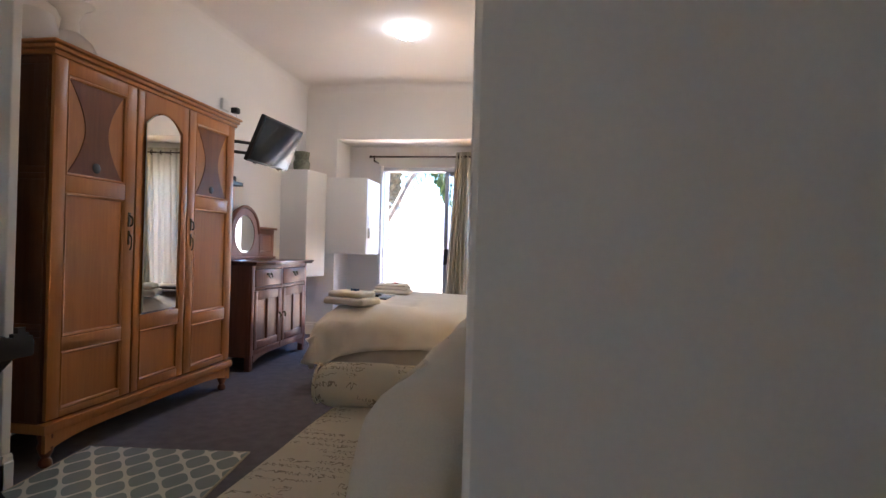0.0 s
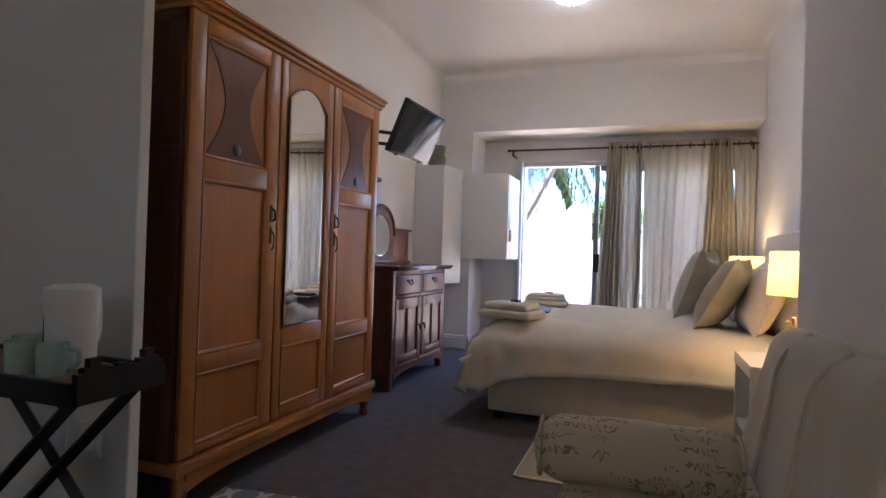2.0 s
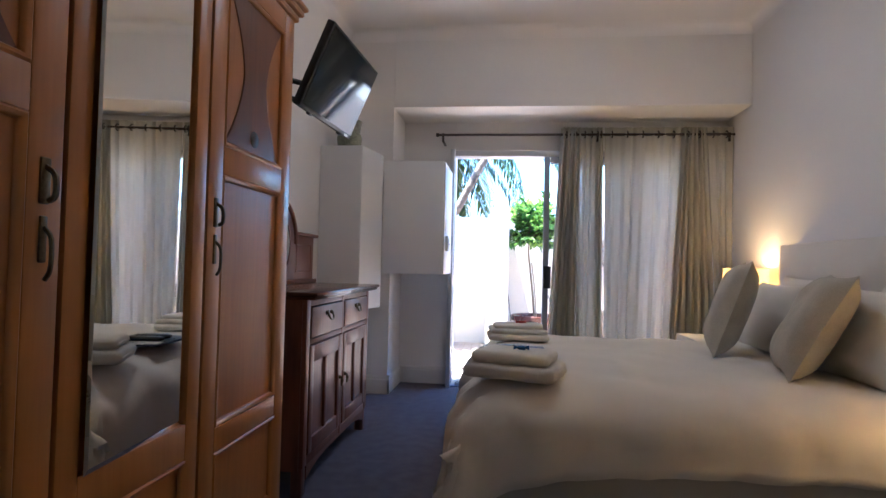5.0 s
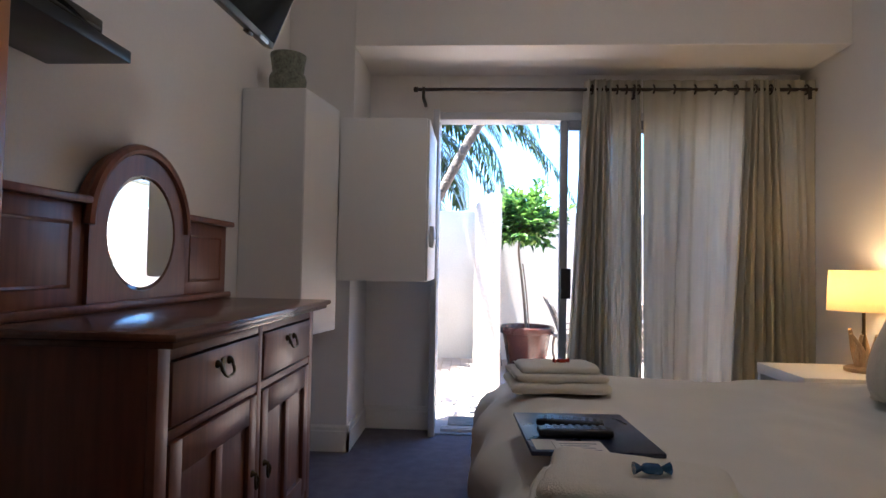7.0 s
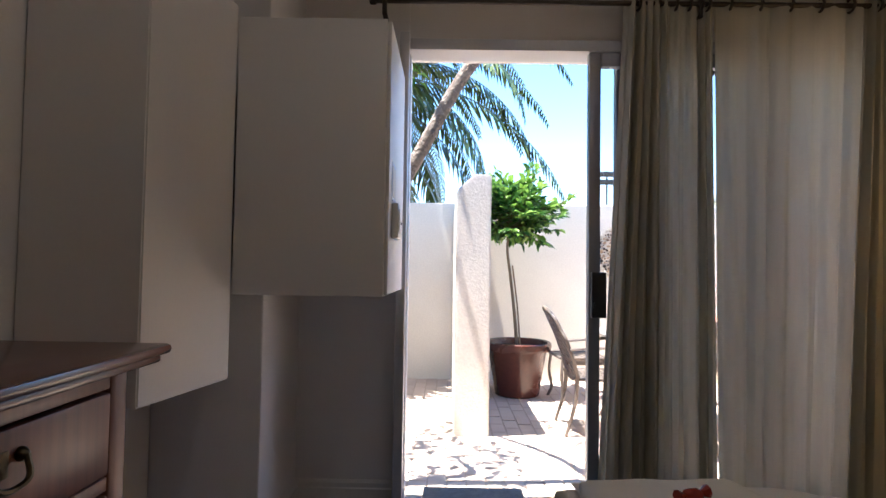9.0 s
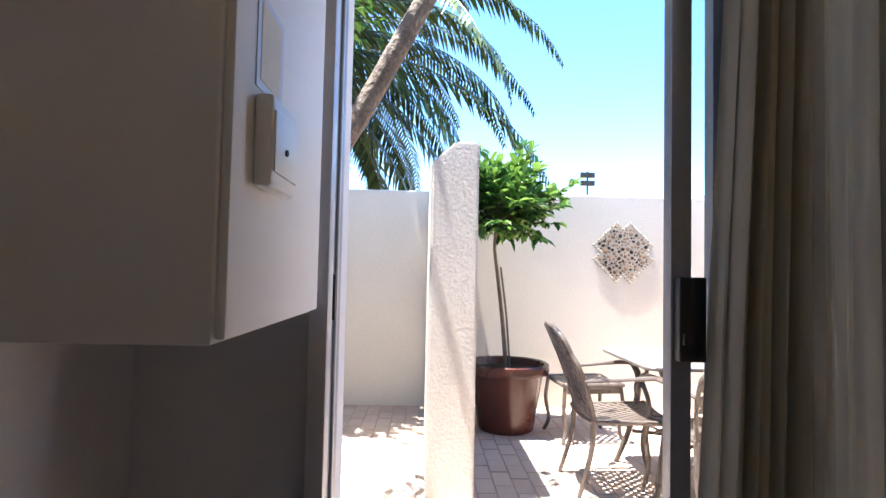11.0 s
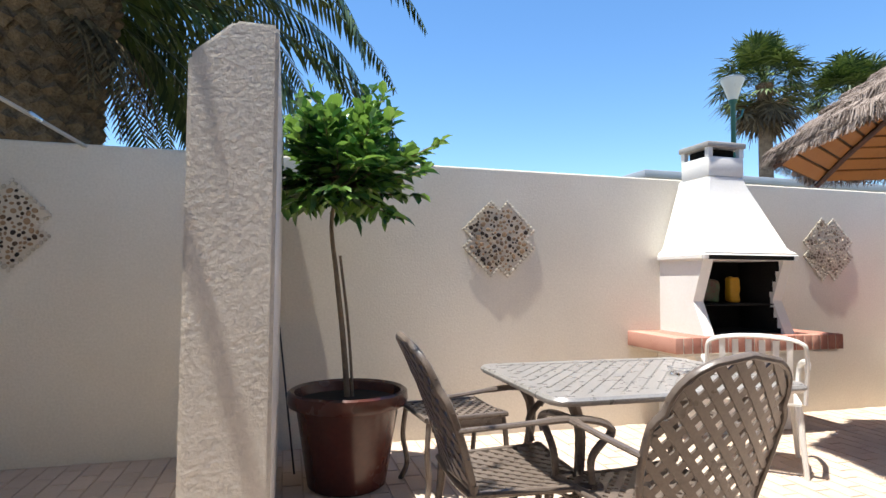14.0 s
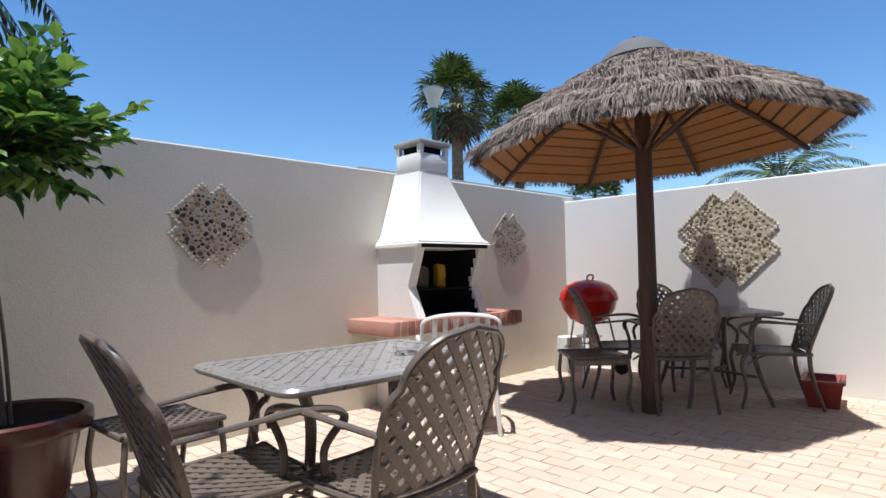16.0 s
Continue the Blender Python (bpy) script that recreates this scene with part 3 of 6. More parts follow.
def wardrobe():
    w = thing("wardrobe", -2.50, 3.10, 0, "tall orange-brown wooden wardrobe with a mirror door", "wardrobe")
    D0, D1, L = -0.31, 0.26, 0.80
    top, bot = 1.945, 0.20
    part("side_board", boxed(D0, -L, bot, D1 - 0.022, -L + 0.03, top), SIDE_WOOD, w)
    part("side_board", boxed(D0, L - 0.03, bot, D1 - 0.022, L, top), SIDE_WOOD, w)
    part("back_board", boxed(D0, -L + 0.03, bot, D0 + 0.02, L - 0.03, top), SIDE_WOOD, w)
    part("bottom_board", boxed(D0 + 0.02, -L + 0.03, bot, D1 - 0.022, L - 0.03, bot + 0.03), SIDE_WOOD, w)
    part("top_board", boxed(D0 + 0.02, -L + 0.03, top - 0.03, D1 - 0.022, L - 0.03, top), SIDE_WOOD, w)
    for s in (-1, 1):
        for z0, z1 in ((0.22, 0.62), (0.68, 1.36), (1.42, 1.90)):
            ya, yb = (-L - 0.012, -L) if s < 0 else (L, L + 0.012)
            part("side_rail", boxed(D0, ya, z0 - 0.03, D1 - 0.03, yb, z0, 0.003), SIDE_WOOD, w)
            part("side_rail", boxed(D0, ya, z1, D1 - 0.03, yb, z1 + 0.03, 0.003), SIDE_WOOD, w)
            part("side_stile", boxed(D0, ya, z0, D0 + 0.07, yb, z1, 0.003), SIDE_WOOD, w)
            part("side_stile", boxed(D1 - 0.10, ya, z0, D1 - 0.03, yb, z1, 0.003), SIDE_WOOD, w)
    crown = B()
    for z0, z1, o in ((top, top + 0.025, 0.012), (top + 0.025, top + 0.048, 0.026), (top + 0.048, top + 0.066, 0.038)):
        box(crown, D0, -L - o, z0, D1 + o, L + o, z1, 0.008)
    part("cornice", crown, OAK, w, "stepped wooden cornice")
    part("plinth", boxed(D0, -L - 0.02, 0.165, D1 + 0.02, L + 0.02, 0.215, 0.01), OAK, w)
    part("apron", plate([(-L, 0.165)] + [(L * (k / 14 - 1), 0.125 - 0.05 * abs(k / 14 - 1) ** 6) for k in range(29)] + [(L, 0.165)], D1 - 0.015, D1 + 0.005), OAK, w, "shaped base rail")
    foot_prof = [(0.022, 0), (0.03, 0.012), (0.028, 0.03), (0.018, 0.045), (0.03, 0.07), (0.037, 0.095), (0.03, 0.12), (0.036, 0.14), (0.036, 0.16)]
    for x in (D0 + 0.05, D1 - 0.03):
        for y in (-L + 0.04, L - 0.04):
            part("foot", lathe(B(), foot_prof, 18, pose(x, y, 0)), OAK_DARK, w)
    # three doors: panelled, mirrored, panelled
    for y0, y1, kind in ((-L + 0.005, -0.245, "panel"), (-0.235, 0.235, "mirror"), (0.245, L - 0.005, "panel")):
        xf = D1
        st = 0.075
        door = part("door" if kind == "panel" else "mirror_door", boxed(xf - 0.021, y0 + 0.002, 0.227, xf - 0.018, y1 - 0.002, 1.943), OAK, w)
        if kind == "panel":
            rails = (0.225, 0.26, 0.54, 0.61, 1.31, 1.39, 1.875, 1.945)
            part("stile", boxed(xf - 0.018, y0, 0.225, xf, y0 + st, 1.945, 0.004), OAK, door)
            part("stile", boxed(xf - 0.018, y1 - st, 0.225, xf, y1, 1.945, 0.004), OAK, door)
            for z0, z1 in zip(rails[::2], rails[1::2]):
                part("rail", boxed(xf - 0.018, y0 + st, z0, xf, y1 - st, z1, 0.003), OAK, door)
            for z0, z1 in zip(rails[1::2], rails[2::2]):
                part("moulding", panel_frame(B(), y0 + st, z0, y1 - st, z1, xf - 0.010, 0.012, 0.016), OAK, door)
            for z0, z1 in zip(rails[1::2], rails[2::2]):
                upper = z0 > 1.3
                part("panel", boxed(xf - 0.018, y0 + st, z0, xf - 0.012, y1 - st, z1), OAK_PANEL, door)
                if upper:
                    fan = B()
                    yc, h = (y0 + y1) / 2, (z1 - z0) / 2 - 0.012
                    wide, n = (y1 - y0) / 2 - st - 0.014, 18
                    lo = []
                    for k in range(n + 1):
                        u = 2 * k / n - 1
                        half = wide * (0.42 + 0.58 * abs(u) ** 1.7)
                        z = (z0 + z1) / 2 + u * h
                        lo.append((fan.verts.new((xf - 0.0115, yc - half, z)), fan.verts.new((xf - 0.0115, yc + half, z)),
                                   fan.verts.new((xf - 0.009, yc - half + 0.003, z)), fan.verts.new((xf - 0.009, yc + half - 0.003, z))))
                    for a, b in zip(lo, lo[1:]):
                        fan.faces.new((a[2], a[3], b[3], b[2]))
                        fan.faces.new((a[0], a[2], b[2], b[0]))
                        fan.faces.new((a[3], a[1], b[1], b[3]))
                    part("inlay", fan, OAK_DARK, door, "darker hourglass veneer inlay")
                    part("knot", lathe(B(), [(0.0, 0), (0.026, 0.0005), (0.024, 0.002), (0.0, 0.002)], 16, pose(xf - 0.0085, yc, z0 + 0.06, 0, 90, 0) @ Matrix.Diagonal((1, 1.1, 1, 1)), False), DARK_WOOD, door, "dark inlaid spot")
        else:
            zt, zb, ym = 1.85, 0.66, 0.178
            part("stile", boxed(xf - 0.018, y0, 0.225, xf, -ym, 1.945, 0.004), OAK, door)
            part("stile", boxed(xf - 0.018, ym, 0.225, xf, y1, 1.945, 0.004), OAK, door)
            part("rail", boxed(xf - 0.018, -ym, 0.225, xf, ym, 0.28, 0.003), OAK, door)
            part("rail", boxed(xf - 0.018, -ym, 0.57, xf, ym, zb, 0.003), OAK, door)
            n, rise = 14, 0.085
            part("arched_rail", plate([(-ym, 1.945)] + [(ym * (2 * k / n - 1), zt - rise * (2 * k / n - 1) ** 2) for k in range(n + 1)] + [(ym, 1.945)], xf - 0.018, xf), OAK, door)
            part("moulding", panel_frame(B(), -ym, 0.28, ym, 0.57, xf - 0.006, 0.010, 0.014), OAK, door)
            part("panel", boxed(xf - 0.018, -ym, 0.28, xf - 0.012, ym, 0.57), OAK, door)
            g = B()
            outline = [(-ym, zb), (ym, zb)] + [(ym * (1 - 2 * k / n), zt - rise * (1 - 2 * k / n) ** 2) for k in range(n + 1)]
            front = [g.verts.new((xf - 0.008, a * 0.97, zb + 0.012 + (b - zb) * 0.985)) for a, b in outline]
            rim = [g.verts.new((xf - 0.013, a, b)) for a, b in outline]
            g.faces.new(front)
            for k in range(len(outline)):
                j = (k + 1) % len(outline)
                g.faces.new((rim[k], rim[j], front[j], front[k]))
            bmesh.ops.rotate(g, cent=(xf - 0.012, 0, 1.2), matrix=Matrix.Rotation(radians(4.0), 3, "Z"), verts=g.verts[:])
            bmesh.ops.translate(g, vec=(0.010, 0, 0), verts=g.verts[:])
            part("mirror", g, MIRROR, door, "bevelled arched mirror glass").data.shade_flat()
    for y in (-0.285, 0.285):
        h = B()
        box(h, D1 - 0.004, y - 0.011, 1.16, D1 + 0.004, y + 0.011, 1.24, 0.003)
        tube(h, curve([(D1, y, 1.225), (D1 + 0.02, y, 1.21), (D1 + 0.022, y, 1.175), (D1 + 0.01, y, 1.165)], 4), 0.005, 6)
        box(h, D1 - 0.004, y - 0.008, 1.06, D1 + 0.004, y + 0.008, 1.14, 0.003)
        tube(h, curve([(D1 + 0.004, y, 1.12), (D1 + 0.018, y, 1.10), (D1 + 0.018, y, 1.05), (D1 + 0.008, y, 1.03)], 4), 0.004, 6)
        part("handle", h, BRASS, w, "aged brass drop handle and key plate")
    return w


wardrobe()


# ---- dresser ----
def dresser():
    d = thing("dresser", -2.58, 5.0, 0, "dark reddish-brown wooden dresser with oval mirror", "dresser")
    X0, X1, L = -0.235, 0.225, 0.572
    part("side_panel", boxed(X0, -L, 0.12, X1 - 0.02, -L + 0.025, 0.90), MAHOGANY, d)
    part("side_panel", boxed(X0, L - 0.025, 0.12, X1 - 0.02, L, 0.90), MAHOGANY, d)
    part("back_panel", boxed(X0, -L + 0.025, 0.12, X0 + 0.015, L - 0.025, 0.90), MAHOGANY, d)
    part("bottom_panel", boxed(X0 + 0.015, -L + 0.025, 0.14, X1 - 0.02, L - 0.025, 0.16), MAHOGANY, d)
    for z0, z1 in ((0.135, 0.175), (0.685, 0.71), (0.865, 0.90)):
        part("rail", boxed(X1 - 0.02, -L + 0.05, z0, X1, L - 0.05, z1, 0.002), MAHOGANY, d)
    for y in (-L, -0.0175, L - 0.05):
        part("stile", boxed(X1 - 0.02, y, 0.135, X1 + 0.002, y + (0.035 if abs(y) < 0.1 else 0.05), 0.90, 0.003), MAHOGANY, d)
    top = B()
    box(top, X0, -L - 0.03, 0.90, X1 + 0.05, L + 0.03, 0.915, 0.005)
    box(top, X0, -L - 0.045, 0.915, X1 + 0.065, L + 0.045, 0.935, 0.009)
    part("top", top, MAHOGANY_TOP, d, "polished moulded top")
    for x in (X0 + 0.03, X1 - 0.03):
        for y in (-L + 0.03, L - 0.03):
            g = B()
            box(g, x - 0.026, y - 0.026, 0.0, x + 0.026, y + 0.026, 0.135, 0.006)
            part("leg", g, MAHOGANY, d)
    W = L - 0.06
    part("apron", plate([(-W, 0.135)] + [(W * (k / 12 - 1), 0.118 - 0.05 * abs(k / 12 - 1) ** 4) for k in range(25)] + [(W, 0.135)], X1 - 0.018, X1 - 0.002), MAHOGANY, d)
    for y0, y1 in ((-L + 0.055, -0.022), (0.022, L - 0.055)):
        dr = part("drawer", boxed(X1 - 0.015, y0, 0.715, X1 + 0.006, y1, 0.86, 0.005), MAHOGANY, d)
        yc = (y0 + y1) / 2
        h = B()
        for s in (-1, 1):
            lathe(h, [(0.011, 0), (0.011, 0.004), (0.005, 0.012), (0.0, 0.014)], 10, pose(X1 + 0.006, yc + s * 0.035, 0.82, 0, 90, 0), False)
        tube(h, curve([(X1 + 0.016, yc - 0.035, 0.82), (X1 + 0.026, yc - 0.028, 0.792), (X1 + 0.026, yc, 0.784), (X1 + 0.026, yc + 0.028, 0.792), (X1 + 0.016, yc + 0.035, 0.82)], 4), 0.0045, 6)
        box(h, X1 + 0.005, yc - 0.012, 0.795, X1 + 0.009, yc + 0.012, 0.832, 0.002)
        part("handle", h, BRASS, dr, "brass swan-neck pull")
        st = 0.055
        door = part("door", boxed(X1 - 0.018, y0 + 0.002, 0.182, X1 - 0.015, y1 - 0.002, 0.678), MAHOGANY, d)
        part("stile", boxed(X1 - 0.015, y0, 0.18, X1 + 0.005, y0 + st, 0.68, 0.003), MAHOGANY, door)
        part("stile", boxed(X1 - 0.015, y1 - st, 0.18, X1 + 0.005, y1, 0.68, 0.003), MAHOGANY, door)
        part("rail", boxed(X1 - 0.015, y0 + st, 0.18, X1 + 0.005, y1 - st, 0.25, 0.003), MAHOGANY, door)
        part("rail", boxed(X1 - 0.015, y0 + st, 0.60, X1 + 0.005, y1 - st, 0.68, 0.003), MAHOGANY, door)
        part("muntin", boxed(X1 - 0.015, yc - 0.02, 0.25, X1 + 0.004, yc + 0.02, 0.60, 0.003), MAHOGANY, door)
        for a, b in ((y0 + st, yc - 0.02), (yc + 0.02, y1 - st)):
            part("panel", boxed(X1 - 0.012, a, 0.25, X1 - 0.008, b, 0.60), MAHOGANY, door)
        s = -1 if y0 > 0 else 1
        yk = (y0 if y0 > 0 else y1) + (0.027 if y0 > 0 else -0.027)
        k = B()
        lathe(k, [(0.011, 0), (0.011, 0.003), (0.004, 0.012), (0.004, 0.016)], 10, pose(X1 + 0.005, yk, 0.45, 0, 90, 0))
        tube(k, curve([(X1 + 0.018, yk, 0.452), (X1 + 0.022, yk - 0.012, 0.43), (X1 + 0.02, yk, 0.405), (X1 + 0.022, yk + 0.012, 0.43), (X1 + 0.018, yk, 0.452)], 4), 0.004, 6)
        part("handle", k, BRASS, door, "brass drop pull")
    # back board with round-headed mirror
    bx0, bx1 = X0 + 0.015, X0 + 0.05
    bb = B()
    yl, yr, z0, zs = -L - 0.01, L + 0.075, 0.935, 1.235
    ry, rz, zc = 0.185, 0.185, 1.17
    for a, b in ((yl, -0.235), (0.285, yr)):
        wing = part("wing_board", boxed(bx0, a, z0, bx1, b, zs, 0.003), MAHOGANY, d)
        pm = B()
        panel_frame(pm, a + 0.05, z0 + 0.07, b - 0.05, zs - 0.05, bx1 - 0.004, 0.008, 0.012)
        part("panel_moulding", pm, MAHOGANY, wing)
        part("ledge", boxed(bx0, a - (0.03 if a < 0 else 0), zs, bx1 + 0.025, b + (0.03 if a > 0 else 0), zs + 0.022, 0.006), MAHOGANY, wing)
    part("foot_rail", boxed(bx1 + 0.013, yl, z0, bx1 + 0.03, yr, z0 + 0.025, 0.006), MAHOGANY, d)
    n = 40
    ring = []
    for k in range(n):
        a = 2 * math.pi * k / n
        inner = (ry * math.cos(a), zc + rz * math.sin(a))
        up = math.sin(a) > -0.02
        outer = (0.26 * math.cos(a), 1.18 + 0.25 * math.sin(a)) if up else (max(-0.26, min(0.26, 0.36 * math.cos(a))), z0 + 0.004)
        ring.append([bb.verts.new((x, y + 0.025, z)) for x, (y, z) in ((bx1 - 0.006, inner), (bx1 + 0.012, inner), (bx1 + 0.012, outer), (bx0, outer))])
    for k in range(n):
        a, b = ring[k], ring[(k + 1) % n]
        for i in range(3):
            bb.faces.new((a[i], b[i], b[i + 1], a[i + 1]))
    board = part("backboard", bb, MAHOGANY, d, "arched backboard with sunk panels")
    arch = B()
    tube(arch, [(bx1 + 0.012, 0.025 + 0.262 * math.cos(a), 1.18 + 0.255 * math.sin(a)) for a in (math.pi * k / 28 for k in range(29))], 0.017, 8)
    part("arch_moulding", arch, MAHOGANY, board)
    mi = B()
    front = [mi.verts.new((bx1 + 0.008, 0.93 * ry * math.cos(a), zc + 0.93 * rz * math.sin(a))) for a in (2 * math.pi * k / 48 for k in range(48))]
    rim = [mi.verts.new((bx1 + 0.004, ry * 1.01 * math.cos(a), zc + rz * 1.01 * math.sin(a))) for a in (2 * math.pi * k / 48 for k in range(48))]
    mi.faces.new(front)
    for k in range(48):
        j = (k + 1) % 48
        mi.faces.new((rim[k], rim[j], front[j], front[k]))
    bmesh.ops.translate(mi, vec=(0, 0.025, 0), verts=mi.verts[:])
    bmesh.ops.rotate(mi, cent=(bx1 + 0.006, 0.025, zc), matrix=Matrix.Rotation(radians(-1.2), 3, "Z"), verts=mi.verts[:])
    part("mirror", mi, MIRROR, board, "round bevelled mirror").data.shade_flat()
    return d


dresser()


# ---- bed ----
BX0, BX1, BY0, BY1, BZ = -1.53, 0.30, 4.11, 5.80, 0.63


def bed():
    b = thing("bed", (BX0 + BX1) / 2, (BY0 + BY1) / 2, 0, "double bed made up with a cream duvet", "bed")
    hx, hy = (BX1 - BX0) / 2, (BY1 - BY0) / 2
    part("base", soft(-hx, -hy, 0.05, hx, hy, 0.36, 0.03, 10, 0.004, 3), BASE_CLOTH, b, "upholstered beige divan base")
    for x in (-hx + 0.06, hx - 0.08):
        for y in (-hy + 0.07, hy - 0.07):
            part("foot", lathe(B(), [(0.03, 0), (0.038, 0.06)], 12, pose(x, y, 0)), BLACK, b)
    part("mattress", soft(-hx + 0.01, -hy + 0.01, 0.36, hx, hy - 0.01, 0.57, 0.05, 8), LINEN, b)
    # duvet: a padded sheet that falls over three sides
    nx, ny = 64, 64
    bm = B()
    rows = []
    wx, wy = hx + 0.02, hy + 0.02
    for i in range(nx + 1):
        row = []
        for j in range(ny + 1):
            u, v = i / nx, 2 * j / ny - 1
            s = -wx - 0.44 + u * (2 * wx - 0.17 + 0.44)
            dl = 0.27 + 0.13 * math.exp(-max(s + wx, 0.0) / 0.3)
            t = v * (wy + dl)
            x, y, z = s, t, 0.0
            dx = max(0.0, -wx - s)
            dy = max(0.0, abs(t) - wy)
            if dx > 0 and dy > 0:
                k = max(dx / 0.44, dy / dl) / math.hypot(dx / 0.44, dy / dl)
                dx, dy = dx * k, dy * k
            x = max(s, -wx) - 0.10 * math.sin(min(dx / 0.16, 1) * math.pi / 2) - 0.05 * dx
            y = math.copysign(min(abs(t), wy) + 0.075 * math.sin(min(dy / 0.16, 1) * math.pi / 2), t)
            drop = math.hypot(dx, dy)
            round_in = 0.05 * math.exp(-min(abs(s + wx), 9) / 0.07) + 0.05 * math.exp(-abs(abs(t) - wy) / 0.07)
            z = BZ - drop - min(round_in, 0.06)
            p = Vector((x, y, z))
            k = noise.noise(Vector((s * 2.1, t * 2.1, 1))) * 0.030 + noise.noise(Vector((s * 5, t * 5, 4))) * 0.014 + 0.012 * (1 - abs(noise.noise(Vector((s * 3.1, t * 4.4, 8))) * 2.4)) ** 3
            fold = 0.016 * math.sin((s + 0.4 * noise.noise(Vector((s, t, 0)))) * 17) * min(dy / 0.15, 1) + 0.02 * math.sin(t * 15 + 1) * min(dx / 0.15, 1)
            if drop > 0.02:
                p.y += math.copysign(k + fold, t) if dy > dx else 0
                p.x -= (k + fold) if dx >= dy else 0
            else:
                p.z += k
            row.append(bm.verts.new(p))
        rows.append(row)
    for a, c in zip(rows, rows[1:]):
        for j in range(ny):
            bm.faces.new((a[j], c[j], c[j + 1], a[j + 1]))
    dv = part("duvet", bm, LINEN, b, "puffy cream cotton duvet")
    so = dv.modifiers.new("thick", "SOLIDIFY")
    so.thickness, so.offset = 0.035, -1
    hb = part("headboard", soft(hx + 0.002, -hy - 0.08, 0.0, hx + 0.106, hy + 0.06, 1.26, 0.025, 10, 0.004, 4), LINEN, b, "padded cream headboard")
    for dy in (-0.28, 0.28):
        part("button", lathe(B(), [(0.012, 0), (0.01, 0.006), (0, 0.008)], 10, pose(hx + 0.002, dy, 1.0, 0, -90, 0), False), BASE_CLOTH, hb)
    return b


bed()


def pillow(x, y, z, w, h, t, rx, ry, rz, material, label, name="pillow"):
    p = tagged(link(name, pillow_mesh(w, h, t, x * 7 + y), material), label, "pillow")
    p.matrix_basis = pose(x, y, z, rx, ry, rz)
    return p


for y in (4.50, 5.36):
    pillow(0.215, y - (0.10 if y < 5 else 0.0), 0.83, 0.46, 0.70, 0.17, 0, -74, 0, LINEN, "plump white cotton pillow leaning on the headboard")
    pillow(0.05, y - 0.03, 0.82, 0.42, 0.68, 0.17, 0, -68, 0, LINEN, "plump white cotton pillow in front of another")
pillow(-0.14, 4.56, 0.85, 0.50, 0.48, 0.18, 0, -62, -17, DAMASK, "beige damask scatter cushion on the bed", "cushion")
pillow(-0.25, 5.16, 0.88, 0.53, 0.50, 0.18, 0, -71, -18, DAMASK, "beige damask scatter cushion on the bed", "cushion")


def towels(x, y, rz, foil, layers, top):
    t = thing("towel_stack", x, y, BZ + 0.005, "stack of folded cream towels on the bed", "towel", rz, "towels on the bed")
    for k, (w, h, z, th) in enumerate(layers):
        a = part("towel", soft(-w / 2, -h / 2, z, w / 2, h / 2, z + th, 0.024, 14, 0.014, 8, k + x), TOWEL, t)
        part("fold", soft(-w / 2 - 0.004, -h / 2 + 0.01, z + th * 0.45, w / 2 - 0.02, h / 2 + 0.004, z + th * 0.55, 0.004, 6, 0.002, 9, k), TOWEL, a)
    s = thing("sweet", x + 0.02, y + 0.0, BZ + 0.004 + top, "small foil-wrapped sweet on a towel", "sweet", rz + 20)
    part("body", soft(-0.018, -0.011, 0, 0.018, 0.011, 0.018, 0.009, 5, 0.003, 40), foil, s)
    for k in (-1, 1):
        tw = B()
        lathe(tw, [(0.003, 0), (0.007, 0.008), (0.011, 0.016)], 8, pose(k * 0.015, 0, 0.01, 0, 90 * k, 0))
        part("twist", tw, foil, s)


towels(-1.385, 5.42, 4, RED_FOIL, ((0.36, 0.26, 0, 0.04), (0.33, 0.23, 0.038, 0.032), (0.28, 0.20, 0.068, 0.026)), 0.094)
towels(-1.41, 4.25, -16, BLUE_FOIL, ((0.37, 0.28, 0, 0.058), (0.31, 0.23, 0.054, 0.05)), 0.104)
fo = thing("folder", -1.405, 4.80, BZ + 0.012, "navy guest folder lying on the bed", "folder", 3)
part("cover", boxed(-0.158, -0.178, 0, 0.158, 0.178, 0.012, 0.003), NAVY, fo)
part("label", boxed(-0.145, -0.165, 0.012, -0.085, -0.085, 0.0125), PAPER, fo, "glossy pale label")
card = thing("card", -1.435, 4.65, BZ + 0.025, "small printed card on a navy folder", "card", 4)
part("sheet", boxed(-0.06, -0.045, 0, 0.06, 0.045, 0.002), PAPER, card)
for k in range(4):
    part("text_line", boxed(-0.045, -0.028 + 0.016 * k, 0.002, 0.045 - 0.01 * (k % 3), -0.023 + 0.016 * k, 0.0025), ALU, card)
for y, rz, l in ((4.745, 3, 0.19), (4.83, -8, 0.18)):
    r = thing("remote_control", -1.43, y, BZ + 0.025, "black remote control on a navy folder", "remote", rz, "remotes on the folder")
    part("body", soft(-l / 2, -0.024, 0, l / 2, 0.024, 0.022, 0.01, 8), BLACK, r)
    for i in range(8):
        for j in (-1, 0, 1):
            part("button", boxed(-l / 2 + 0.02 + 0.02 * i, j * 0.013 - 0.004, 0.0215, -l / 2 + 0.03 + 0.02 * i, j * 0.013 + 0.004, 0.024), ALU, r)


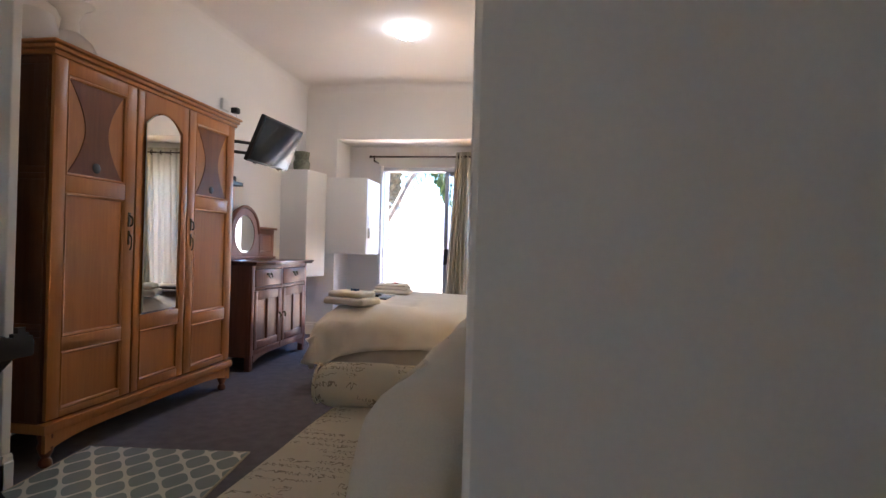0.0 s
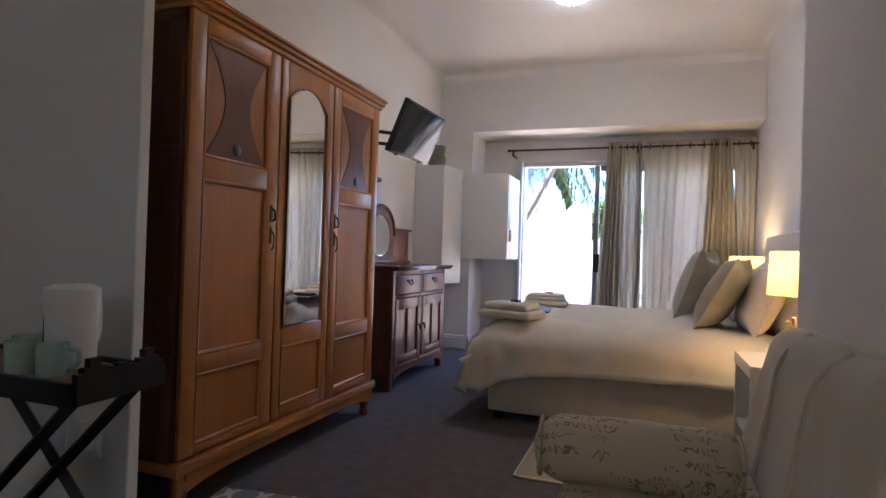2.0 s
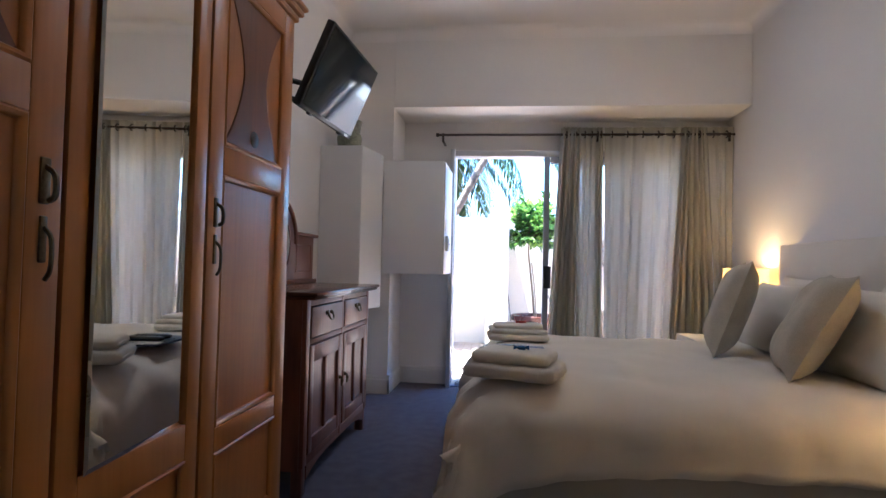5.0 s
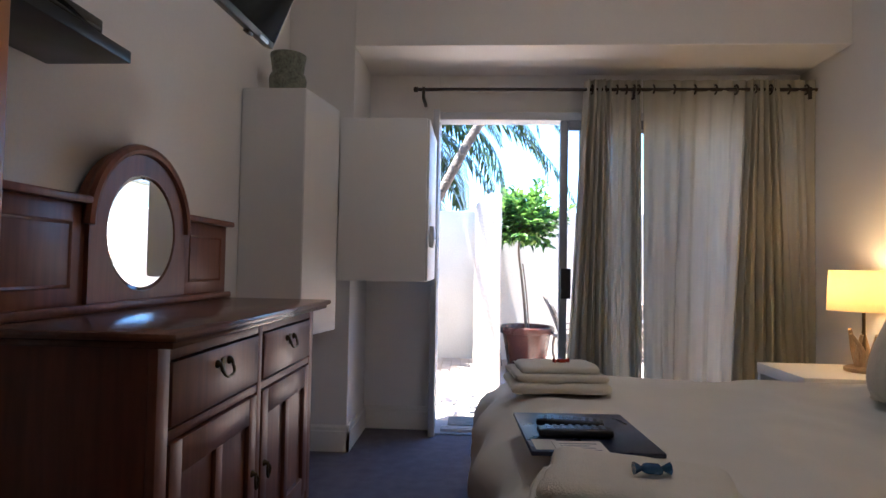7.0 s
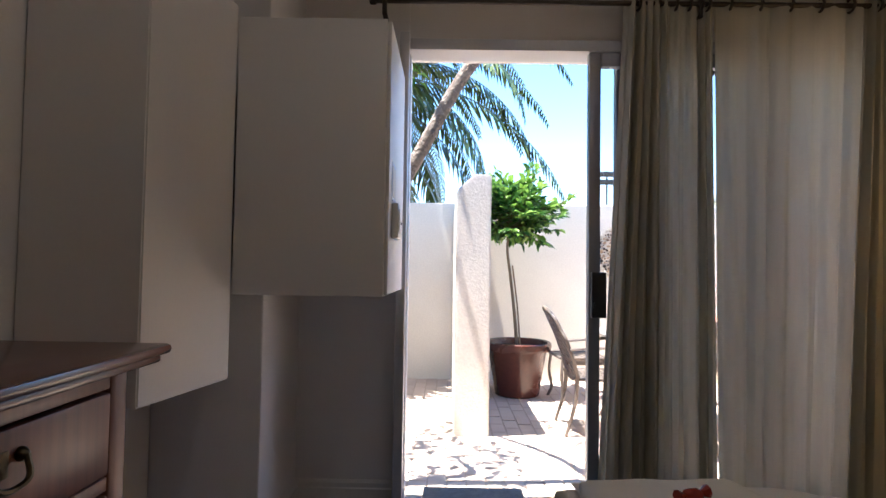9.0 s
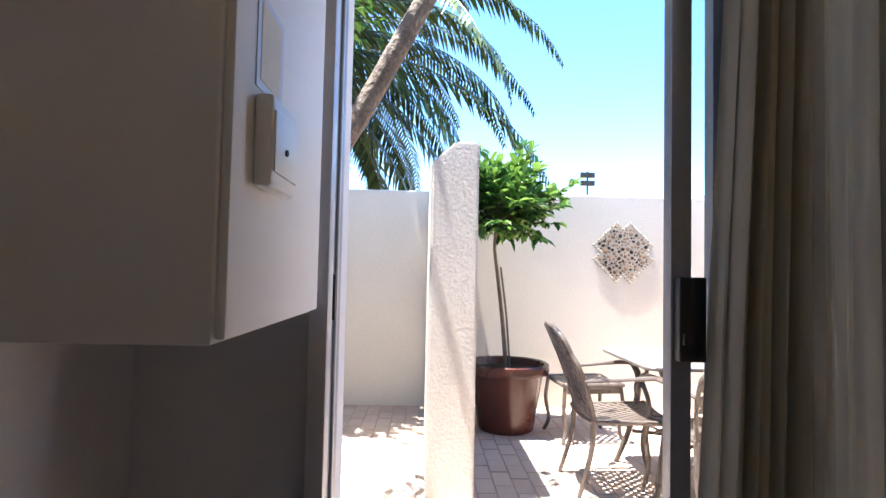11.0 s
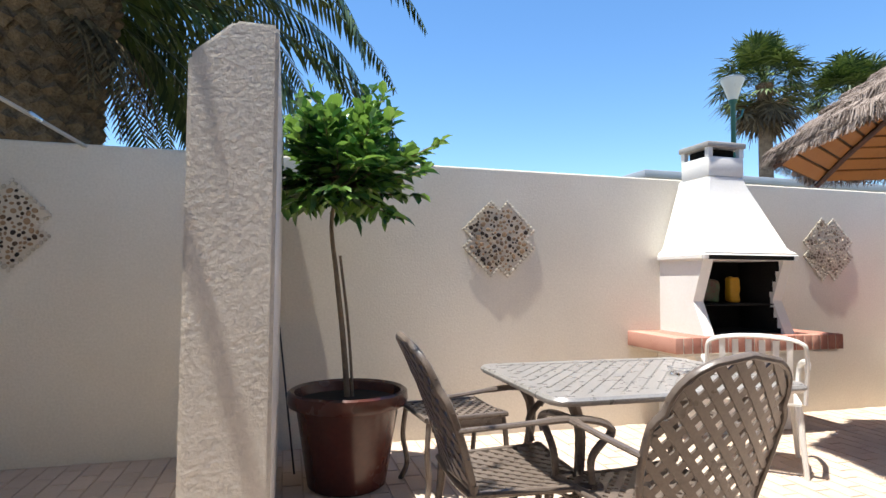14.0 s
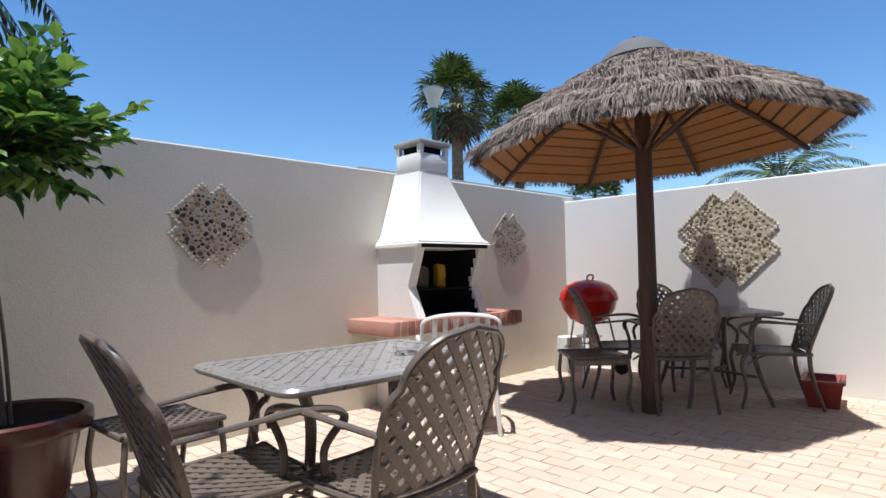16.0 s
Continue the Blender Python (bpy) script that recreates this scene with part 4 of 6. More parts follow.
# ---- nightstands and lamps ----
def nightstand(y0, y1):
    n = thing("nightstand", 0.10, (y0 + y1) / 2, 0, "white open nightstand with one shelf", "nightstand", group="nightstands by the bed")
    h = (y1 - y0) / 2
    part("top", boxed(-0.27, -h, 0.545, 0.255, h, 0.60, 0.004), TRIM, n)
    for s in (-1, 1):
        part("side_panel", boxed(-0.265, s * h - (0.03 if s > 0 else 0), 0.0, 0.255, s * h + (0.03 if s < 0 else 0), 0.545, 0.003), TRIM, n)
    part("shelf", boxed(-0.255, -h + 0.03, 0.25, 0.255, h - 0.03, 0.275, 0.002), TRIM, n)
    part("back", boxed(0.24, -h + 0.03, 0.06, 0.255, h - 0.03, 0.545), TRIM, n)
    part("bottom", boxed(-0.255, -h + 0.03, 0.03, 0.24, h - 0.03, 0.055), TRIM, n)


def table_lamp(x, y):
    t = thing("table_lamp", x, y, 0.60, "lit table lamp with cream drum shade and driftwood base", "lamp", group="bedside lamps")
    part("base_plate", lathe(B(), [(0.085, 0), (0.085, 0.018), (0.07, 0.026)], 20), DRIFT, t)
    rng = random.Random(int(y * 100))
    for k in range(7):
        a = k * 0.9 + rng.random()
        b = [(0.03 * math.cos(a), 0.03 * math.sin(a), 0.02), (0.045 * math.cos(a + 0.4), 0.045 * math.sin(a + 0.4), 0.1), (0.06 * math.cos(a + 0.9), 0.05 * math.sin(a + 0.9), 0.17 + 0.05 * rng.random())]
        if k > 3:
            b[2] = (0.11 * math.cos(a), 0.11 * math.sin(a), 0.19)
        part("branch", tube(B(), curve(b, 4), [0.016, 0.015, 0.014, 0.013, 0.012, 0.011, 0.010, 0.009, 0.008], 7), DRIFT, t)
    part("stem", tube(B(), [(0, 0, 0.02), (0, 0, 0.36)], 0.008, 8), BRASS, t)
    sh = B()
    lathe(sh, [(0.155, 0.30), (0.146, 0.50), (0.144, 0.50), (0.153, 0.30)], 36, None, False)
    part("shade", sh, SHADE, t, "warm glowing cream drum shade")
    part("bulb", lathe(B(), [(0.012, 0.36), (0.016, 0.38), (0.03, 0.42), (0.024, 0.445), (0.0, 0.455)], 14, None, False), glow("warm_bulb", (1.0, 0.62, 0.25), 12.0), t, "glowing bulb")
    lamp = new("lamp_light", bpy.data.lights.new("lamp_light", "POINT"))
    lamp.data.energy, lamp.data.color, lamp.data.shadow_soft_size = 0.45, (1.0, 0.62, 0.28), 0.04
    lamp.location = (x, y, 0.60 + 0.46)


nightstand(3.36, 3.82)
nightstand(5.98, 6.42)
table_lamp(0.08, 3.58)
table_lamp(0.24, 6.20)

# ---- ceiling light ----
cl = thing("ceiling_light", -1.18, 4.89, ZC, "lit round opal glass ceiling light", "ceiling light")
part("plate", lathe(B(), [(0.115, -0.02), (0.115, 0.0)], 32), CHROME, cl)
part("bowl", lathe(B(), [(0.0, -0.08), (0.045, -0.075), (0.085, -0.06), (0.118, -0.04), (0.135, -0.02), (0.138, -0.015)], 40, None, False), LAMP_GLASS, cl, "glowing opal glass bowl")
part("finial", lathe(B(), [(0.0, -0.10), (0.012, -0.093), (0.008, -0.079)], 12, None, False), BRASS, cl)
for a in (0.5, 2.6, 4.7):
    part("clip", boxed(-0.012, -0.01, -0.03, 0.012, 0.012, -0.008, 0.003), CHROME, cl).matrix_basis = pose(0.137 * math.cos(a), 0.137 * math.sin(a), 0, 0, 0, math.degrees(a) - 90)


# ---- curtains ----
def curtain(name, xa, xb, xc, xd, folds, depth, y, seed, label, layers=1):
    """A hanging curtain from (xa, xb) on the rod to (xc, xd) at the floor, with deep uneven folds."""
    c = thing(name, (xa + xb) / 2, y, 0.02, label, "curtain", group="curtains on the rod")
    o = (xa + xb) / 2
    n, m = folds * 14, 26
    for layer in range(layers):
      bm = B()
      rows = []
      for j in range(m + 1):
        v = j / m
        z = 2.26 * (1 - v)
        row = []
        for i in range(n + 1):
            u = i / n
            uw = u + 0.5 * layer / folds + 0.35 / folds * noise.noise(Vector((u * folds * 0.7, seed, v * 0.8)))
            x = (xa + (xb - xa) * u) * (1 - v) + (xc + (xd - xc) * u) * v
            ph = 2 * math.pi * folds * uw
            amp = depth * (0.55 + 0.45 * v) * (0.75 + 0.5 * noise.noise(Vector((u * 5, seed + 3, v))))
            yy = amp * math.sin(ph) + 0.3 * amp * math.sin(2.3 * ph + v * 2)
            row.append(bm.verts.new((x - o + 0.25 * amp * math.cos(ph), yy + 0.035 * layer, z)))
        rows.append(row)
      for a, b in zip(rows, rows[1:]):
        for i in range(n):
            bm.faces.new((a[i], b[i], b[i + 1], a[i + 1]))
      part("cloth", bm, CURTAIN, c)
    rings = max(2, int((xb - xa) / 0.12))
    for k in range(rings):
        x = xa + (xb - xa) * (k + 0.5) / rings - o
        ring = B()
        tube(ring, [(x, 0.028 * math.cos(a), 2.2 + 0.028 * math.sin(a)) for a in (2 * math.pi * q / 14 for q in range(15))], 0.006, 6)
        part("eyelet", ring, STEEL, c, "dark metal eyelet")
    return c


CY = 6.86
GATHERED, FLAT = "gathered beige linen curtain with eyelets", "beige linen curtain drawn almost flat and lit through"
curtain("curtain", -1.01, -0.85, -1.12, -0.85, 5, 0.05, CY, 1, GATHERED, 3)
curtain("curtain", -0.845, -0.73, -0.845, -0.72, 2, 0.016, CY, 3, FLAT)
curtain("curtain", -0.725, -0.665, -0.715, -0.655, 2, 0.03, CY, 2, GATHERED, 2)
curtain("curtain", -0.655, -0.02, -0.635, -0.12, 6, 0.02, CY, 5, FLAT)
curtain("curtain", -0.015, 0.17, -0.135, 0.295, 6, 0.05, CY, 8, GATHERED, 3)
curtain("curtain", 0.175, 0.395, 0.30, 0.385, 3, 0.02, CY, 9, FLAT)
rod = thing("curtain_rod", -0.87, CY, 2.22, "dark metal curtain rod on brackets", "curtain rod")
part("rod", tube(B(), [(-1.205, 0, 0), (1.275, 0, 0)], 0.011, 10), STEEL, rod)
part("finial", lathe(B(), [(0.011, 0), (0.017, 0.004), (0.017, 0.026), (0.011, 0.03)], 12, pose(-1.205, 0, 0, 0, -90, 0)), STEEL, rod)
for x in (-1.17, 0.16, 1.23):
    br = B()
    box(br, x - 0.01, -0.012, -0.06, x + 0.01, 0.0, 0.014, 0.003)
    box(br, x - 0.01, -0.012, -0.062, x + 0.01, 0.187, -0.046, 0.003)
    part("bracket", br, STEEL, rod)

# ---- television, bracket, shelf and wall fittings ----
tv = thing("television", -2.305, 4.71, 1.965, "black flat television tilted on a wall bracket", "television")
tvm = pose(0, 0, 0, 0, 23, -3)
part("housing", box(B(), -0.035, -0.345, -0.205, 0.005, 0.345, 0.205, 0.008, tvm), BLACK, tv)
part("screen", box(B(), 0.0055, -0.33, -0.185, 0.0075, 0.33, 0.19, 0, tvm), SCREEN, tv, "glossy dark screen")
part("back_bulge", box(B(), -0.065, -0.22, -0.13, -0.035, 0.22, 0.13, 0.012, tvm), BLACK, tv)
part("label", box(B(), 0.0055, 0.24, -0.202, 0.0065, 0.30, -0.191, 0, tvm), CHROME, tv)
for y in (-0.2, 0.2):
    part("lug", box(B(), -0.02, y - 0.015, -0.215, 0.0, y + 0.015, -0.203, 0.003, tvm), BLACK, tv)
arm = thing("tv_bracket", XL, 4.62, 1.93, "black swivel wall bracket holding the television", "bracket")
part("wall_plate", boxed(0.001, -0.05, -0.14, 0.02, 0.05, 0.14, 0.003), BLACK, arm)
for z in (-0.05, 0.04):
    part("bar", tube(B(), [(0.02, 0, z), (0.2, -0.10, z), (0.40, 0.12, z)], 0.014, 8), BLACK, arm)
part("head", boxed(0.38, 0.02, -0.09, 0.46, 0.16, 0.08, 0.004), BLACK, arm)
sh = thing("wall_shelf", XL, 4.43, 1.59, "black floating wall shelf", "shelf")
part("board", boxed(0.001, -0.24, 0, 0.23, 0.24, 0.032, 0.003), BLACK, sh)
dec = thing("decoder", XL + 0.11, 4.43, 1.623, "black set-top box on a wall shelf", "decoder")
part("case", boxed(-0.09, -0.17, 0.004, 0.09, 0.17, 0.05, 0.004), BLACK, dec)
part("front_panel", boxed(0.09, -0.16, 0.01, 0.093, 0.16, 0.044, 0.001), SCREEN, dec, "glossy front with a small display")
jb = thing("wall_socket", XL, 4.70, 2.33, "white plastic socket box high on the wall", "socket")
part("plate", boxed(0.001, -0.06, -0.05, 0.03, 0.06, 0.05, 0.006), WHITE_PLASTIC, jb)
pl = thing("plug", XL + 0.03, 4.80, 2.30, "black plug with hanging cable", "plug")
part("body", boxed(0.0, -0.035, -0.025, 0.06, 0.035, 0.025, 0.008), BLACK, pl)
part("cable", tube(B(), curve([(0.03, 0, -0.02), (0.05, 0.02, -0.12), (0.03, -0.03, -0.2), (0.05, -0.1, -0.28)], 5), 0.004, 6), WHITE_PLASTIC, pl)
vp = thing("plant_pot", -2.655, 6.06, 1.922, "mottled green ceramic pot on the white boxing", "pot")
part("bowl", lathe(B(), [(0.075, 0), (0.088, 0.02), (0.094, 0.09), (0.085, 0.115), (0.078, 0.125), (0.082, 0.16), (0.09, 0.215), (0.075, 0.215), (0.07, 0.15), (0.0, 0.14)], 28, None, False), MOSS_POT, vp)
vs = thing("glass_vase", -2.56, 2.72, 2.012, "large clear glass vase on the wardrobe", "vase")
part("body", lathe(B(), [(0.07, 0), (0.12, 0.03), (0.14, 0.09), (0.11, 0.15), (0.05, 0.20), (0.042, 0.27), (0.07, 0.33), (0.115, 0.36), (0.112, 0.362), (0.066, 0.333), (0.038, 0.27), (0.046, 0.203), (0.106, 0.15), (0.135, 0.09), (0.115, 0.034), (0.0, 0.012)], 36, None, False), DUSTY_GLASS, vs)
vb = thing("glass_bowl", -2.55, 2.44, 2.012, "clear glass bowl on the wardrobe", "bowl")
part("body", lathe(B(), [(0.05, 0), (0.11, 0.05), (0.14, 0.12), (0.12, 0.20), (0.117, 0.2), (0.136, 0.12), (0.106, 0.053), (0.0, 0.01)], 32, None, False), DUSTY_GLASS, vb)

# ---- sofa ----
so = thing("sofa", -0.44, 1.58, 0, "low cream sofa bed with printed seat", "sofa")
part("base", soft(-0.34, -0.80, 0.08, 0.36, 0.90, 0.30, 0.03, 8, 0.003, 4), SOFA_CLOTH, so)
part("seat", soft(-0.365, -0.82, 0.29, 0.30, 0.92, 0.45, 0.05, 14, 0.008, 4), SCRIPT, so, "script-printed seat mattress")
for x in (-0.32, 0.30):
    for y in (-0.72, 0.80):
        part("leg", lathe(B(), [(0.02, 0), (0.028, 0.09)], 10, pose(x, y, 0)), DARK_WOOD, so)
for k, (y0, y1) in enumerate(((-0.80, 0.10), (0.10, 1.0))):
    bk = soft(-0.075, y0 + 0.004, 0.42, 0.10, y1 - 0.004, 0.875, 0.075, 16, 0.02, 4, k)
    bmesh.ops.transform(bk, matrix=pose(0.175, 0, 0.42, 0, 12, 0) @ pose(0, 0, -0.42), verts=bk.verts[:])
    c = part("back_cushion", bk, SOFA_CLOTH, so, "tufted cream back cushion")
    for q in range(2):
        yy = y0 + (y1 - y0) * (q + 1) / 3
        seam = tube(B(), curve([(0.112, yy, 0.50), (0.14, yy, 0.66), (0.169, yy, 0.80), (0.235, yy, 0.868)], 4), 0.006, 6)
        part("seam", seam, SOFA_CLOTH, c)
bo = thing("bolster", -0.575, 2.21, 0.435, "script-printed round bolster cushion on the sofa", "bolster", 4)
bl = soft(-0.30, -0.09, 0.0, 0.22, 0.09, 0.18, 0.088, 16, 0.01, 5)
part("cushion", bl, SCRIPT, bo)
for x in (-0.305, 0.225):
    part("piping", tube(B(), [(x + (0.02 if x < 0 else -0.02), 0.075 * math.cos(a), 0.09 + 0.075 * math.sin(a)) for a in (2 * math.pi * k / 20 for k in range(21))], 0.006, 6), SCRIPT, bo)

# ---- rugs ----
rg = thing("trellis_rug", -1.75, 1.95, 0, "grey-green rug with cream trellis pattern", "rug", 8)
part("rug_surface", soft(-0.42, -0.72, 0.001, 0.42, 0.72, 0.012, 0.005, 10, 0.001, 5), RUG, rg)
part("binding", tube(B(), [(-0.42, -0.72, 0.007), (0.42, -0.72, 0.007), (0.42, 0.72, 0.007), (-0.42, 0.72, 0.007), (-0.42, -0.72, 0.007)], 0.006, 6), RUG_LIGHT, rg)
rg2 = thing("bedside_rug", -0.66, 3.62, 0, "small pale beige rug beside the bed", "rug")
part("rug_surface", soft(-0.5, -0.36, 0.001, 0.5, 0.36, 0.013, 0.005, 10, 0.001, 5), RUG_LIGHT, rg2)
part("binding", tube(B(), [(-0.5, -0.36, 0.007), (0.5, -0.36, 0.007), (0.5, 0.36, 0.007), (-0.5, 0.36, 0.007), (-0.5, -0.36, 0.007)], 0.006, 6), TOWEL, rg2)
dm = thing("doormat", -1.62, 7.205, 0.0125, "worn grey doormat on the sliding door threshold", "mat")
part("mat_surface", soft(-0.24, -0.11, 0, 0.24, 0.11, 0.014, 0.005, 10, 0.001, 5), mat("worn_mat", (0.20, 0.18, 0.16), (0.09, 0.08, 0.07), 0.97, 0, 30, 200, 0.6, 0.006), dm)

# ---- tea tray on a folding stand ----
st = thing("tray_stand", -2.33, 1.80, 0, "black folding wooden stand for a tray", "tray stand")
for s in (-1, 1):
    part("leg", tube(B(), [(0.33, s * 0.115, 0.0), (-0.33, s * 0.115, 0.63)], 0.02, 4), DARK_WOOD, st)
    part("leg", tube(B(), [(-0.33, s * 0.095, 0.0), (0.33, s * 0.095, 0.63)], 0.02, 4), DARK_WOOD, st)
for x in (-0.33, 0.33):
    part("cross_bar", tube(B(), [(x, -0.14, 0.63), (x, 0.14, 0.63)], 0.018, 8), DARK_WOOD, st)
tr = thing("tea_tray", -2.33, 1.80, 0.652, "black wooden tray with a scalloped rim", "tray")
part("board", boxed(-0.36, -0.14, 0, 0.36, 0.14, 0.016, 0.003), wood("tray_board", (0.26, 0.15, 0.075), (0.16, 0.09, 0.045), 0.4, axis=0), tr, "brown tray board")
for y in (-0.145, 0.145):
    part("rim", boxed(-0.37, y - 0.01, -0.03, 0.37, y + 0.01, 0.03, 0.004), DARK_WOOD, tr)
for x in (-0.372, 0.372):
    e = B()
    n = 16
    for k in range(n):
        y0, y1 = -0.135 + 0.27 * k / n, -0.135 + 0.27 * (k + 1) / n
        u = abs((y0 + y1) / 2) / 0.135
        box(e, x - 0.01, y0, -0.03, x + 0.01, y1, 0.05 + 0.04 * math.cos(u * math.pi * 1.6) ** 2 * (1 if u > 0.25 else 0.3))
    part("end_rim", e, DARK_WOOD, tr, "scalloped handle end")
kt = thing("kettle", -2.205, 1.84, 0.669, "white plastic electric jug kettle on a tray", "kettle", 222)
part("jug", lathe(B(), [(0.062, 0), (0.066, 0.01), (0.068, 0.12), (0.074, 0.225), (0.072, 0.235), (0.05, 0.245), (0.0, 0.247)], 28, None, False), WHITE_PLASTIC, kt)
part("gauge", boxed(0.055, -0.008, 0.06, 0.072, 0.008, 0.16, 0.003, ), BLUE_FOIL, kt, "blue water gauge")
part("handle", tube(B(), curve([(-0.023, -0.05, 0.2), (-0.046, -0.10, 0.19), (-0.048, -0.104, 0.08), (-0.03, -0.063, 0.04)], 5), 0.012, 8), WHITE_PLASTIC, kt)
part("spout", lathe(B(), [(0.022, 0), (0.014, 0.03)], 10, pose(0.055, 0, 0.19, 0, 60, 0)), WHITE_PLASTIC, kt)
for x, y in ((-2.14, 1.735), (-2.25, 1.725), (-2.33, 1.80)):
    mg = thing("mug", x, y, 0.669, "pale mint ceramic mug on a tray", "mug", 35, "mugs on the tray")
    part("cup", lathe(B(), [(0.034, 0), (0.038, 0.005), (0.04, 0.09), (0.037, 0.09), (0.034, 0.01), (0, 0.008)], 20, None, False), CELADON, mg)
    part("handle", tube(B(), curve([(0.037, 0, 0.075), (0.066, 0, 0.065), (0.064, 0, 0.03), (0.037, 0, 0.018)], 4), 0.006, 8), CELADON, mg)
sk = thing("wall_socket", -2.40, YS, 0.36, "white wall socket with a plug and cable", "socket")
part("plate", boxed(-0.06, -0.012, -0.06, 0.06, -0.001, 0.06, 0.004), WHITE_PLASTIC, sk)
part("plug", boxed(-0.005, -0.05, -0.03, 0.045, -0.012, 0.025, 0.008), WHITE_PLASTIC, sk)
part("cable", tube(B(), curve([(0.02, -0.05, -0.01), (0.0, -0.09, -0.05), (-0.02, -0.07, 0.05), (0.0, -0.06, 0.27)], 5), 0.004, 6), WHITE_PLASTIC, sk)


# ---- the setting: courtyard ----
XE, YW = 4.31, 10.87
structure("ground", boxed(-900, -900, -1.2, 900, 900, G - 0.06), EARTH)
structure("wall_garden_back", boxed(-3.65, YW, -0.4, XE + 0.2, YW + 0.2, 1.84, 0.012), WALL_OUT)
structure("wall_garden_right", boxed(XE, YO, -0.4, XE + 0.2, YW, 1.77, 0.012), WALL_WHITE)
structure("wall_garden_left", boxed(-3.85, YO, -0.4, -3.65, YW + 0.2, 2.5, 0.012), WALL_OUT)
structure("wall_garden_return", boxed(-3.65, 8.78, -0.4, -2.74, 8.98, 1.84, 0.012), WHITEWASH)
wing = B()
prof = [(-1.70, G - 0.1), (-1.44, G - 0.1), (-1.44, 1.80), (-1.57, 1.80), (-1.70, 1.68)]
fr = [wing.verts.new((x, 8.69, z)) for x, z in prof]
bk = [wing.verts.new((x, YW, z)) for x, z in prof]
wing.faces.new(fr)
wing.faces.new(bk[::-1])
for k in range(5):
    j = (k + 1) % 5
    wing.faces.new((fr[j], fr[k], bk[k], bk[j]))
bmesh.ops.recalc_face_normals(wing, faces=wing.faces[:])
bmesh.ops.bevel(wing, geom=wing.edges[:], offset=0.012, segments=2, affect="EDGES")
structure("pillar", wing, PLASTER)
structure("pavement", boxed(-3.65, YO, G - 0.2, XE, YW, G - 0.006), SAND)


# ---- leaning tree by the door ----
def leaf_cloud(name, centre, radii, count, size, material, parent, seed, gap=0.0, clumps=0):
    """Many small folded leaves, thicker towards the rim, in clumps with gaps."""
    rng = random.Random(seed)
    vs, fs = [], []
    hubs = [Vector((rng.gauss(0, 0.45), rng.gauss(0, 0.45), rng.gauss(0, 0.42))) for _ in range(clumps)]
    for _ in range(count):
        if hubs:
            h = rng.choice(hubs)
            d = h + Vector((rng.gauss(0, 1), rng.gauss(0, 1), rng.gauss(0, 1))) * 0.19
        else:
            d = Vector((rng.gauss(0, 1), rng.gauss(0, 1), rng.gauss(0, 1))).normalized() * (0.55 + 0.45 * rng.random())
        p = Vector((centre[0] + d.x * radii[0], centre[1] + d.y * radii[1], centre[2] + d.z * radii[2]))
        if gap and noise.noise(p * 2.1) < gap:
            continue
        out = (d + Vector((rng.gauss(0, 0.5), rng.gauss(0, 0.5), rng.gauss(0.05, 0.4)))).normalized()
        s = size * (0.6 + 0.7 * rng.random())
        side = out.cross(Vector((rng.gauss(0, 0.4), rng.gauss(0, 0.4), 1))).normalized()
        up = side.cross(out)
        k = len(vs)
        bend = up * (s * 0.16)
        vs += [p, p + out * s * 0.45 + side * s * 0.23 + bend, p + out * s * 0.5 - up * s * 0.02, p + out * s * 0.45 - side * s * 0.23 + bend, p + out * s - up * s * 0.18]
        fs += [(k, k + 1, k + 2), (k, k + 2, k + 3), (k + 1, k + 4, k + 2), (k + 2, k + 4, k + 3)]
    return raw(name, vs, fs, material, parent)


lt = thing("leaning_tree", -2.12, 7.72, G - 0.01, "leaning grey-barked garden tree beside the wall", "tree")
main = curve([(0.02, 0, 0), (-0.09, 0, 0.55), (-0.11, 0, 1.1), (-0.02, 0, 1.5), (0.16, 0, 1.83), (0.38, 0.0, 2.25), (0.62, 0.03, 2.7), (0.55, 0.1, 3.3)], 5)
part("trunk", tube(B(), main, [0.052 - 0.0006 * k for k in range(len(main))], 14), BARK, lt)
part("limb", tube(B(), curve([(-0.11, 0.0, 1.1), (-0.115, 0.05, 1.7), (0.0, 0.12, 2.3), (-0.3, 0.3, 3.3)], 5), [0.045 - 0.0016 * k for k in range(16)], 10), BARK, lt)
part("limb", tube(B(), curve([(0.62, 0.03, 2.7), (0.3, 0.5, 3.2), (-0.4, 1.2, 3.6)], 5), [0.035 - 0.0018 * k for k in range(11)], 8), BARK, lt)
# Unseen leaves overhead, positioned so that their shade dapples paving and walls
leaf_cloud("crown", (-1.68, 2.72, 3.75), (1.05, 0.72, 0.45), 11500, 0.14, LEAF, lt, 11, 0, 260)
leaf_cloud("shade_leaf_clump", (-0.1, 0.4, 3.55), (0.75, 0.75, 0.3), 800, 0.12, LEAF, lt, 12, -0.1, 30)


